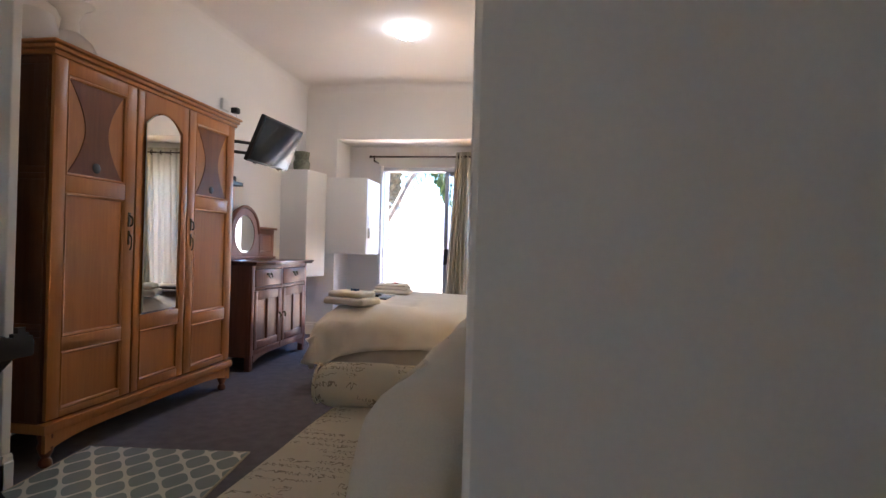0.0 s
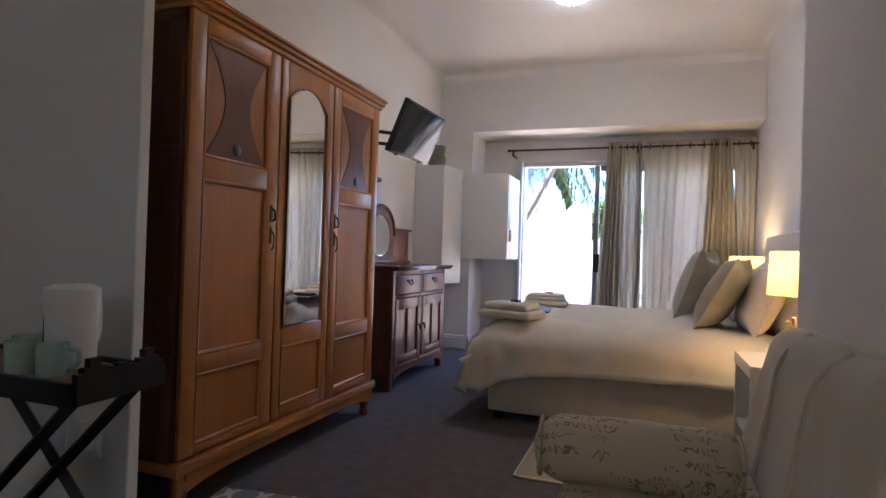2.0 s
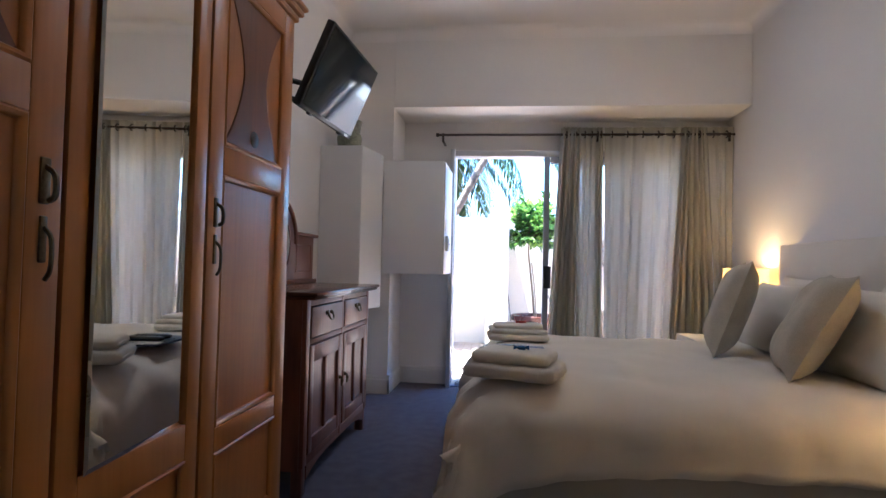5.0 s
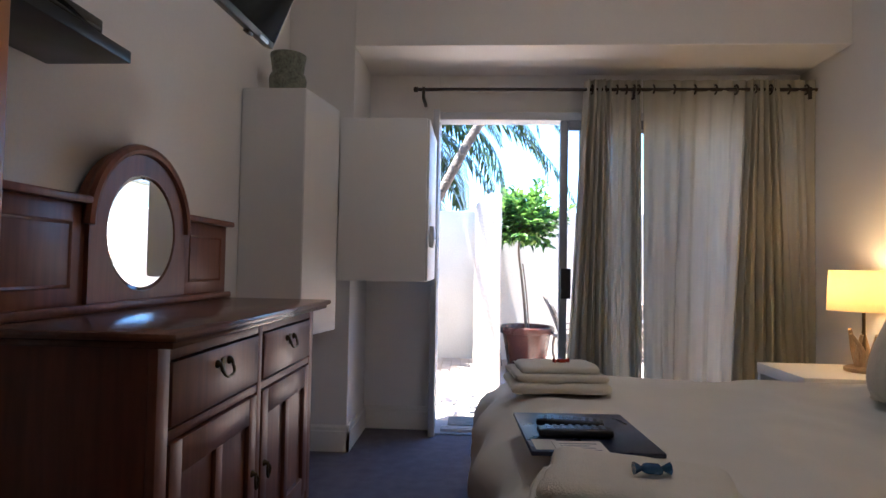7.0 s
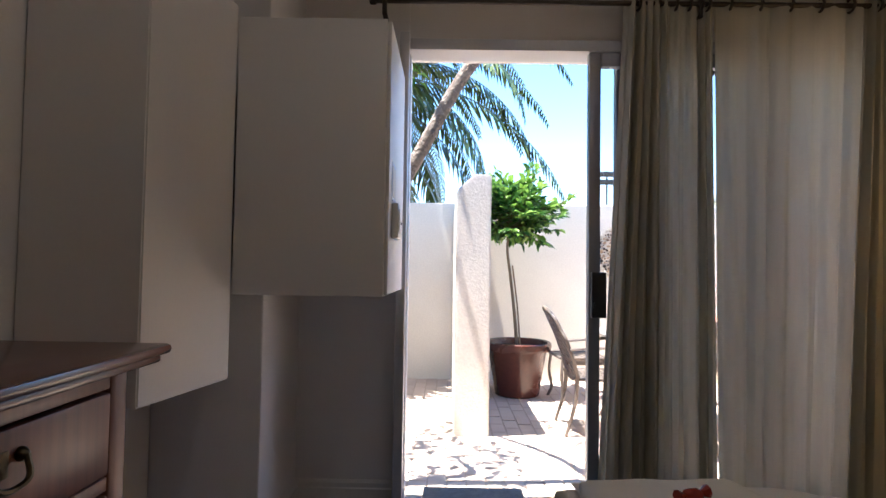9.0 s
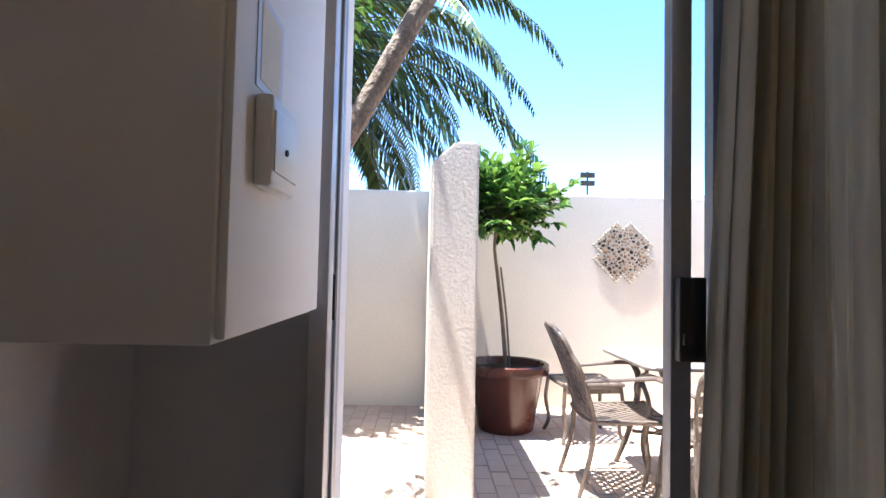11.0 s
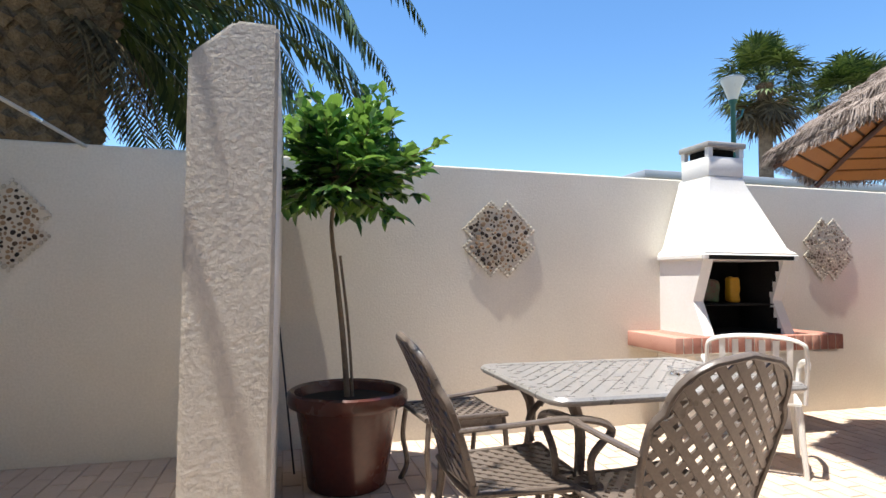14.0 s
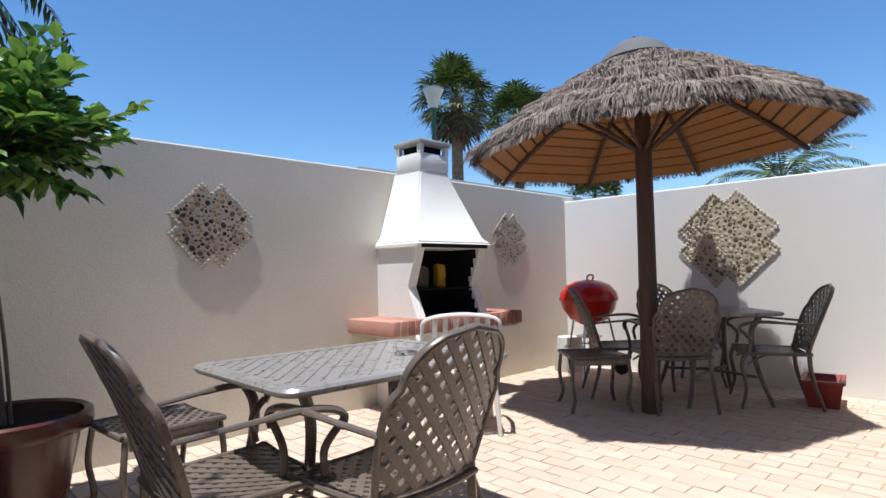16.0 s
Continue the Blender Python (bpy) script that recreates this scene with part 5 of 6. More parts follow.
# ---- potted tree ----
def potted_tree():
    p = thing("plant_pot", -1.06, 10.13, G, "large glazed brown terracotta plant pot", "pot")
    part("pot", lathe(B(), [(0.20, 0), (0.215, 0.012), (0.285, 0.44), (0.325, 0.445), (0.335, 0.47), (0.33, 0.515), (0.315, 0.525), (0.295, 0.515), (0.28, 0.45), (0.20, 0.40)], 44, None, False), GLAZED, p)
    part("soil", lathe(B(), [(0.0, 0.47), (0.15, 0.478), (0.283, 0.462)], 24, None, False), SOIL, p, "dark potting soil")
    t = thing("potted_tree", -1.06, 10.15, G + 0.47, "standard tree with a dense round crown of glossy leaves", "tree")
    tr = curve([(0.0, 0.02, 0), (-0.03, 0.03, 0.35), (-0.07, 0.05, 0.7), (-0.10, 0.07, 0.98), (-0.07, 0.06, 1.2)], 6)
    part("trunk", tube(B(), tr, [0.018 - 0.0003 * k for k in range(len(tr))], 10), TWIG, t)
    part("cane", tube(B(), curve([(0.03, 0.01, 0), (0.0, 0.03, 0.4), (-0.05, 0.05, 0.8)], 4), 0.009, 6), TWIG, t, "thin support cane")
    rng = random.Random(5)
    vs, fs = [], []
    shoots = []
    for k in range(85):
        a, e = rng.uniform(0, 6.283), rng.uniform(-0.55, 1.35)
        l = rng.uniform(0.26, 0.52)
        shoots.append(Vector((math.cos(a) * math.cos(e), math.sin(a) * math.cos(e), math.sin(e))) * l)
    shoots += [Vector((0.62, -0.05, 0.28)), Vector((0.56, 0.05, 0.12)), Vector((0.2, 0.1, 0.60)), Vector((0.26, 0.0, 0.56)), Vector((-0.16, 0, 0.55)), Vector((0.5, 0, 0.2)), Vector((-0.25, -0.1, 0.45))]
    hub = Vector((-0.06, 0.06, 1.18))
    for d in shoots:
        tip = hub + d + Vector((0, 0, 0.05))
        part("twig", tube(B(), [hub + d * 0.1, hub + d * 0.55 + Vector((0, 0, 0.02)), tip], [0.007, 0.005, 0.003], 5), TWIG, t)
        n = rng.randint(15, 24)
        for i in range(n):
            s = 0.35 + 0.65 * i / n
            p0 = hub + d * s + Vector((rng.gauss(0, 0.02), rng.gauss(0, 0.02), 0.05 * s))
            a = i * 2.4
            out = (d.normalized() * (0.35 + 0.6 * (i / n)) + Vector((math.cos(a), math.sin(a), 0.15 - 0.75 * (1 - s) * (d.z < 0.25))) * 0.8).normalized()
            side = out.cross(Vector((rng.gauss(0, 0.3), rng.gauss(0, 0.3), 1))).normalized()
            up = side.cross(out)
            z = rng.uniform(0.085, 0.14)
            w = z * 0.235
            k = len(vs)
            vs += [p0, p0 + out * z * 0.3 + side * w + up * w * 0.5, p0 + out * z * 0.35, p0 + out * z * 0.3 - side * w + up * w * 0.5,
                   p0 + out * z * 0.72 + side * w * 0.85 + up * w * 0.35 - Vector((0, 0, z * 0.05)), p0 + out * z * 0.75 - Vector((0, 0, z * 0.06)), p0 + out * z * 0.72 - side * w * 0.85 + up * w * 0.35 - Vector((0, 0, z * 0.05)),
                   p0 + out * z - Vector((0, 0, z * 0.16))]
            fs += [(k, k + 1, k + 2), (k, k + 2, k + 3), (k + 1, k + 4, k + 5, k + 2), (k + 2, k + 5, k + 6, k + 3), (k + 4, k + 7, k + 5), (k + 5, k + 7, k + 6)]
    tagged(raw("crown", vs, fs, LEAF, t), "dense glossy green leaves")
    c = thing("garden_cane", -1.46, 10.35, G, "thin dark cane leaning beside the pot", "cane")
    part("stick", tube(B(), [(0.12, 0, 0.0), (0.0, 0.45, 0.95)], 0.006, 6), DARK_WOOD, c)


potted_tree()


# ---- cast aluminium furniture ----
def lattice(inside, u0, u1, v0, v1, pitch, place, width, thick, material, parent):
    """Two crossing sets of slanted flat bars, kept where inside(u, v) holds, laid out in space by place(u, v, w)."""
    step = 0.012
    for s in (1, -1):
        k0, k1 = int((u0 - v1) / pitch) - 4, int((u1 + v1) / pitch) + 4
        for k in range(k0, k1):
            run, t = [], v0
            runs = []
            while t <= v1 + 1e-9:
                u = k * pitch + s * (t - v0) * 0.9
                if inside(u, t):
                    run.append((u, t))
                else:
                    if len(run) > 1:
                        runs.append(run)
                    run = []
                t += step
            if len(run) > 1:
                runs.append(run)
            for run in runs:
                keep = run[::4] + ([run[-1]] if (len(run) - 1) % 4 else [])
                base, vs, fs = 0, [], []
                w = thick * (0.5 if s > 0 else -0.5) * 0.3
                for u, t in keep:
                    for du in (-width, width):
                        for dw in (-thick / 2 + w, thick / 2 + w):
                            vs.append(place(u + du, t, dw))
                for q in range(len(keep) - 1):
                    a, b = base + 4 * q, base + 4 * (q + 1)
                    fs += [(a + 1, a + 3, b + 3, b + 1), (a, b, b + 2, a + 2), (a, a + 1, b + 1, b), (a + 2, b + 2, b + 3, a + 3)]
                fs += [(0, 2, 3, 1), (len(vs) - 4, len(vs) - 3, len(vs) - 1, len(vs) - 2)]
                raw("bar", vs, fs, material, parent)


def cast_chair():
    c = thing("garden_chair", 0, 0, 0, "brown cast metal garden armchair with lattice back", "chair", group="lattice garden chairs")
    W, zb, zt = 0.235, 0.44, 0.94

    def half(v):
        k = (v - zb) / (zt - zb)
        w = W * (0.90 + 0.13 * math.sin(min(k, 0.6) / 0.6 * math.pi * 0.6))
        if k > 0.60:
            w -= 0.030 * min(1.0, (k - 0.60) / 0.07)
        if k > 0.67:
            w *= math.sqrt(max(0.0, 1 - ((k - 0.67) / 0.33) ** 2.4))
        return w

    def place_back(u, v, w):
        k = (v - zb) / (zt - zb)
        return Vector((u, -0.21 - 0.16 * k - 0.035 * k * k + w - 0.05 * (1 - (u / W) ** 2) * 0.6, v))

    def place_seat(u, v, w):
        return Vector((u, v, 0.425 - 0.018 * (1 - (u / 0.25) ** 2) + w))

    rim = [place_back(s * half(v), v, 0) for s, v in [(-1, zb + (zt - zb) * k / 24) for k in range(25)]] + [place_back(half(zb + (zt - zb) * k / 24), zb + (zt - zb) * k / 24, 0) for k in range(23, -1, -1)]
    back = part("backrest", tube(B(), [Vector(p) for p in rim], 0.014, 8, 0.75), CAST, c)
    lattice(lambda u, v: abs(u) < half(v), -W, W, zb, zt, 0.066, place_back, 0.0165, 0.009, CAST, back)
    part("back_rail", tube(B(), [place_back(-half(zb) + 0.01, zb, 0), place_back(0, zb, 0), place_back(half(zb) - 0.01, zb, 0)], 0.012, 8), CAST, c)

    def in_seat(u, v):
        return abs(u) < 0.245 - 0.03 * (0.24 - v) / 0.48 and -0.225 < v < 0.235

    edge = [(-0.215, -0.23), (0.215, -0.23), (0.25, 0.235), (-0.25, 0.235), (-0.215, -0.23)]
    seat = part("seat", tube(B(), [place_seat(u, v, -0.002) for a, b in zip(edge, edge[1:]) for u, v in ((a[0] + (b[0] - a[0]) * k / 5, a[1] + (b[1] - a[1]) * k / 5) for k in range(5))] + [place_seat(-0.215, -0.23, -0.002)], 0.014, 8), CAST, c)
    lattice(in_seat, -0.25, 0.25, -0.23, 0.24, 0.06, place_seat, 0.0175, 0.009, CAST, seat)
    for s in (-1, 1):
        part("arm", tube(B(), curve([place_back(s * half(0.64), 0.64, 0.0), (s * 0.265, -0.1, 0.655), (s * 0.285, 0.1, 0.67), (s * 0.285, 0.215, 0.655), (s * 0.283, 0.262, 0.625), (s * 0.28, 0.245, 0.585)], 5), [0.014] * 8 + [0.019] * 18, 8, 0.7), CAST, c)
        part("arm_post", tube(B(), curve([(s * 0.28, 0.245, 0.60), (s * 0.275, 0.19, 0.53), (s * 0.26, 0.20, 0.44)], 5), 0.014, 8), CAST, c)
        part("leg", tube(B(), curve([(s * 0.245, 0.215, 0.43), (s * 0.262, 0.25, 0.33), (s * 0.255, 0.225, 0.16), (s * 0.27, 0.265, 0.0)], 5), [0.02 - 0.0006 * k for k in range(16)], 8), CAST, c)
        part("leg", tube(B(), curve([(s * 0.21, -0.215, 0.45), (s * 0.215, -0.23, 0.25), (s * 0.225, -0.30, 0.0)], 5), [0.018 - 0.0005 * k for k in range(11)], 8), CAST, c)
        part("brace", tube(B(), curve([(s * 0.235, 0.21, 0.34), (s * 0.20, 0.08, 0.405), (s * 0.2, -0.05, 0.41)], 4), 0.008, 6), CAST, c)
    return c


chair = cast_chair()
chair.matrix_basis = pose(-0.565, 8.95, G, 0, 0, -91)
for x, y, rz in ((-0.18, 8.62, 2), (3.20, 9.58, 222), (3.04, 9.05, -44), (3.90, 9.35, 150), (3.66, 8.52, 28)):
    copy_thing(chair, pose(x, y, G, 0, 0, rz))


def side_table(x, y, rz):
    s = thing("garden_stool", x, y, G, "low brown cast metal stool with lattice top", "stool", rz, "lattice stools")
    top = part("top", tube(B(), [(-0.225, -0.205, 0.42), (0.225, -0.205, 0.42), (0.225, 0.205, 0.42), (-0.225, 0.205, 0.42), (-0.225, -0.205, 0.42)], 0.015, 8), CAST, s)
    lattice(lambda u, v: abs(u) < 0.22 and abs(v) < 0.2, -0.22, 0.22, -0.2, 0.2, 0.06, lambda u, v, w: Vector((u, v, 0.42 + w)), 0.014, 0.009, CAST, top)
    part("apron", boxed(-0.2, -0.208, 0.36, 0.2, -0.198, 0.41, 0.003), CAST, s)
    for a in (-1, 1):
        for b in (-1, 1):
            part("leg", tube(B(), curve([(a * 0.21, b * 0.19, 0.42), (a * 0.225, b * 0.205, 0.25), (a * 0.205, b * 0.185, 0.1), (a * 0.235, b * 0.215, 0)], 4), 0.015, 8), CAST, s)


side_table(-0.50, 9.95, 6)
side_table(2.62, 9.50, -42)


def garden_table(x, y, hx, hy, rz, top_z):
    t = thing("garden_table", x, y, G, "cast metal garden table with a fretted top", "table", rz, "garden tables")
    h = top_z - G
    rim, loops = B(), []
    for q, z in ((0.012, h - 0.03), (0, h - 0.018), (0, h - 0.010), (0.010, h), (0.068, h), (0.07, h - 0.004), (0.07, h - 0.03)):
        loops.append([])
        for a in range(24):
            cx, cy, an = (1, 1, -1, -1)[a // 6], (1, -1, -1, 1)[a // 6], radians(90 - 90 * (a // 6) - 18 * (a % 6))
            loops[-1].append(rim.verts.new((cx * (hx - 0.08) + (0.08 - q) * math.cos(an), cy * (hy - 0.08) + (0.08 - q) * math.sin(an), z)))
    for a, b in zip(loops, loops[1:] + loops[:1]):
        for k in range(24):
            j = (k + 1) % 24
            rim.faces.new((a[k], a[j], b[j], b[k]))
    bmesh.ops.recalc_face_normals(rim, faces=rim.faces[:])
    top = part("top", rim, CAST_LIT_TOP, t)
    lattice(lambda u, v: abs(u) < hx - 0.06 and abs(v) < hy - 0.06, -hx, hx, -hy, hy, 0.07, lambda u, v, w: Vector((u, v, h - 0.008 + w)), 0.0285, 0.008, CAST_LIT_TOP, top)
    for a in (-1, 1):
        for b in (-1, 1):
            x0, y0 = a * (hx - 0.14), b * (hy - 0.14)
            part("leg", tube(B(), curve([(x0, y0, h - 0.03), (x0 - a * 0.06, y0 - b * 0.05, h * 0.75), (x0 - a * 0.02, y0 - b * 0.02, h * 0.35), (x0 + a * 0.05, y0 + b * 0.05, 0.0)], 5), [0.024 - 0.0005 * k for k in range(16)], 8), CAST, t)
    for a in (-1, 1):
        part("stretcher", tube(B(), curve([(a * (hx - 0.17), hy - 0.17, 0.22), (a * 0.05, 0, 0.24), (a * (hx - 0.17), -hy + 0.17, 0.22)], 6), 0.012, 8), CAST, t)


garden_table(0.03, 9.06, 0.56, 0.41, 0, 0.61)
garden_table(3.50, 8.93, 0.42, 0.42, 46, 0.61)
ash = thing("ashtray", 0.24, 8.99, 0.612, "small round clear glass ashtray", "ashtray")
part("dish", lathe(B(), [(0.05, 0), (0.06, 0.03), (0.054, 0.031), (0.045, 0.008), (0, 0.008)], 20, None, False), GLASS, ash)


def white_chair():
    c = thing("slat_chair", 1.46, 9.86, G, "white garden chair with a curved slatted back", "chair", -42)
    part("seat", soft(-0.24, -0.2, 0.40, 0.24, 0.24, 0.43, 0.012, 8), WHITE_METAL, c)
    part("top_rail", tube(B(), curve([(-0.25, -0.24, 0.43), (-0.26, -0.27, 0.70), (-0.22, -0.29, 0.79), (0, -0.31, 0.82), (0.22, -0.29, 0.79), (0.26, -0.27, 0.70), (0.25, -0.24, 0.43)], 6), 0.02, 8, 0.6), WHITE_METAL, c)
    for k in range(6):
        x = -0.175 + 0.07 * k
        part("slat", box(B(), x - 0.017, -0.006, 0.0, x + 0.017, 0.006, 0.37, 0.003, pose(0, -0.235, 0.43, 10, 0, 0)), WHITE_METAL, c)
    for s in (-1, 1):
        part("arm", tube(B(), curve([(s * 0.26, -0.26, 0.63), (s * 0.29, 0.0, 0.64), (s * 0.27, 0.2, 0.60), (s * 0.25, 0.21, 0.42)], 5), 0.016, 8), WHITE_METAL, c)
        for y in (-0.2, 0.2):
            part("leg", tube(B(), [(s * 0.22, y, 0.41), (s * 0.25, y * 1.2, 0.0)], [0.02, 0.014], 8), WHITE_METAL, c)


white_chair()


# ---- built-in barbecue ----
def braai():
    b = thing("built_in_barbecue", 1.93, YW, G, "whitewashed built-in barbecue with tapered chimney", "barbecue")
    X, F = 0.41, -0.52
    part("base", boxed(-X - 0.03, F + 0.08, 0, X + 0.02, -0.002, 0.60, 0.01), WHITEWASH, b)
    sl = part("slab", boxed(-0.68, F - 0.03, 0.60, 0.77, -0.002, 0.622, 0.004), GROUT, b, "mortar bed of the brick shelf")
    n = 20
    for k in range(n):
        x0 = -0.72 + 1.52 * k / n
        part("brick", boxed(x0 + 0.005, F - 0.06, 0.622, x0 + 1.52 / n - 0.005, -0.002, 0.735, 0.007), RED_BRICK, sl)
    part("joint", boxed(-0.712, F - 0.052, 0.6225, 0.792, -0.004, 0.728), GROUT, sl, "pale mortar between the bricks")
    zc0, zc1 = 0.735, 1.29
    for s in (-1, 1):
        ck = B()
        prof = [(0, zc0), (F + 0.02, zc0), (F + 0.13, (zc0 + zc1) / 2 - 0.03), (F + 0.02, zc1), (0, zc1)]
        a = [ck.verts.new((s * X, y - 0.002, z)) for y, z in prof]
        c = [ck.verts.new((s * (X - 0.09), y - 0.002, z)) for y, z in prof]
        ck.faces.new(a)
        ck.faces.new(c[::-1])
        for k in range(5):
            j = (k + 1) % 5
            ck.faces.new((a[j], a[k], c[k], c[j]))
        bmesh.ops.recalc_face_normals(ck, faces=ck.faces[:])
        part("cheek", ck, WHITEWASH, b, "shaped plastered side wall")
        m = 14
        edge = [(-0.004, zc1), (-0.004, zc0)]
        for k in range(m):
            z0, z1 = zc0 + (zc1 - zc0) * k / m, zc0 + (zc1 - zc0) * (k + 1) / m
            q = 1 - abs((z0 + z1) / 2 - 1.0) / 0.28
            yf = F + 0.04 + 0.11 * max(q, 0) + (0.018 if k % 2 else 0)
            edge += [(yf, z0), (yf, z1)]
        part("liner", plate(edge, s * (X - 0.098), s * (X - 0.0905)), SOOT, b, "soot-blackened inner face")
    part("fireback", boxed(-X + 0.09, -0.06, zc0, X - 0.09, -0.003, zc1), SOOT, b, "soot-blackened back")
    part("hearth", boxed(-X + 0.09, F + 0.11, zc0, X - 0.09, -0.06, zc0 + 0.015), SOOT, b)
    hood = B()
    rings = [(X + 0.03, F - 0.02, zc1), (X + 0.03, F - 0.02, zc1 + 0.05), (X - 0.02, F + 0.03, zc1 + 0.09), (0.175, -0.36, 1.90), (0.165, -0.355, 1.95)]
    last = None
    for hx, fy, z in rings:
        ox = -0.055 if z > 1.8 else 0.0
        row = [hood.verts.new(p) for p in ((ox - hx, -0.002, z), (ox - hx, fy, z), (ox + hx, fy, z), (ox + hx, -0.002, z))]
        if last:
            for k in range(4):
                j = (k + 1) % 4
                hood.faces.new((last[k], last[j], row[j], row[k]))
        else:
            hood.faces.new(row[::-1])
        last = row
    hood.faces.new(last)
    bmesh.ops.recalc_face_normals(hood, faces=hood.faces[:])
    bmesh.ops.bevel(hood, geom=hood.edges[:], offset=0.012, segments=2, affect="EDGES")
    part("hood", hood, WHITEWASH, b, "tapered white hood")
    part("smoke_stain", boxed(-X + 0.02, F - 0.023, zc1 + 0.004, X - 0.03, F - 0.019, zc1 + 0.035), SOOT, b, "smoke-stained lip")
    ch = part("chimney", boxed(-0.22, -0.355, 1.945, 0.11, -0.04, 2.10, 0.01), WHITEWASH, b)
    for x in (-0.20, 0.09):
        for y in (-0.335, -0.06):
            part("post", boxed(x - 0.02, y - 0.02, 2.10, x + 0.02, y + 0.02, 2.17), WHITEWASH, ch)
    part("flue", boxed(-0.175, -0.3, 2.095, 0.065, -0.09, 2.165), SOOT, ch, "dark chimney opening")
    part("cap", boxed(-0.235, -0.37, 2.17, 0.125, -0.025, 2.215, 0.01), mat("weathered_concrete", (0.40, 0.38, 0.35), (0.26, 0.25, 0.23), 0.9, 0, 8, 60, 0.4, 0.005), ch, "weathered concrete cap")
    for x, m, w, h in ((0.12, mat("yellow_bag", (0.62, 0.34, 0.02), (0.5, 0.26, 0.015), 0.5, 0, 8, 60, 0.2, 0.004), 0.10, 0.20), (-0.10, mat("green_bag", (0.05, 0.16, 0.07), (0.12, 0.03, 0.03), 0.5, 0, 9, 60, 0.2, 0.004), 0.15, 0.18)):
        g = thing("fuel_bag", 1.93 + x, YW - 0.2, G + zc0 + 0.23, "printed paper bag on a rack in the hearth", "bag")
        part("sack", soft(-w / 2, -0.04, 0, w / 2, 0.04, h, 0.025, 8, 0.012, 12, x), m, g)
    rk = thing("grill_rack", 1.93, YW - 0.25, G + zc0 + 0.2, "dark iron grill rack in the hearth", "grill")
    for k in range(9):
        part("bar", tube(B(), [(-X + 0.093, -0.15 + 0.04 * k, 0.02), (X - 0.093, -0.15 + 0.04 * k, 0.02)], 0.007, 6), SOOT, rk)


braai()


# ---- pebble mosaics ----
def mosaic(x, y, z, rz, size, material, seed):
    m = thing("pebble_mosaic", x, y, z, "diamond-shaped pebble mosaic on the garden wall", "mosaic", rz, "wall mosaics")
    rng = random.Random(seed)
    off, hd = 0.23 * size, 0.77 * size
    centres = [(a * off, b * off) for a in (-1, 1) for b in (-1, 1)]
    for k, (cx, cz) in enumerate(centres):
        t = B()
        h = hd - 0.01
        d0 = -0.006 - 0.002 * k
        f = [t.verts.new((cx + px, d0, cz + pz)) for px, pz in ((-h, 0), (0, -h), (h, 0), (0, h))]
        bk = [t.verts.new((v.co.x, -0.001, v.co.z)) for v in f]
        t.faces.new(f)
        for i in range(4):
            j = (i + 1) % 4
            t.faces.new((f[j], f[i], bk[i], bk[j]))
        bmesh.ops.recalc_face_normals(t, faces=t.faces[:])
        part("tile", t, MORTAR, m)
    fields = {"border_pebble": ([], []), "pebble_field": ([], [])}
    put, tries = [], []
    rb = 0.0135 * (1.3 if size > 0.35 else 1.0)
    for cx, cz in centres:
        n = int(4 * hd / (2.1 * rb) * 1.414 / 1.0) // 4 * 4
        for k in range(n):
            q, e = divmod(4 * k / n, 1)
            (ax, az), (bx, bz) = (((1, 0), (0, 1)), ((0, 1), (-1, 0)), ((-1, 0), (0, -1)), ((0, -1), (1, 0)))[int(q)]
            hb = hd - 0.6 * rb
            u, w = cx + hb * (ax + (bx - ax) * e), cz + hb * (az + (bz - az) * e)
            if all(abs(u - a) + abs(w - c) > hd - 0.6 * rb - 0.004 for a, c in centres):
                tries.append((u, w, rb * rng.uniform(0.8, 1.3), "border_pebble"))
    for _ in range(8000):
        tries.append((rng.uniform(-size, size), rng.uniform(-size, size), rng.uniform(0.009, 0.024) * (1 + 0.3 * (size > 0.35)), "pebble_field"))
    for u, w, r, field in tries:
        vs, fs = fields[field]
        if field == "pebble_field" and (min(abs(u - a) + abs(w - c) for a, c in centres) > hd - r or any((u - a) ** 2 + (w - c) ** 2 < ((r + q) * 0.98) ** 2 for a, c, q in put)):
            continue
        put.append((u, w, r))
        base, sq, an = len(vs), rng.uniform(0.65, 1), rng.uniform(0, 3.1)
        n = 8
        for rr, dep in ((1.0, -0.011), (0.9, -0.0145), (0.5, -0.016)):
            for k in range(n):
                t = 2 * math.pi * k / n
                a, c = math.cos(t) * r * rr, math.sin(t) * r * rr * sq
                vs.append((u + a * math.cos(an) - c * math.sin(an), dep, w + a * math.sin(an) + c * math.cos(an)))
        for q in (0, n):
            fs += [(base + q + k, base + q + (k + 1) % n, base + q + n + (k + 1) % n, base + q + n + k) for k in range(n)]
        fs.append(tuple(base + 2 * n + k for k in range(n)))
    tagged(raw("pebble_field", *fields["pebble_field"], material, m), "rounded brown and cream pebbles", kind="stuff")
    tagged(raw("border_pebble", *fields["border_pebble"], BEAD, m), "pale cream pebbles along the edge", kind="stuff")


mosaic(-3.08, YW, 1.32, 0, 0.28, PEBBLE, 1)
mosaic(0.125, YW, 1.31, 0, 0.285, PEBBLE, 2)
mosaic(3.27, YW, 1.29, 0, 0.28, PEBBLE_PALE, 3)
mosaic(XE, 9.05, 1.23, -90, 0.46, PEBBLE_PALE, 4)


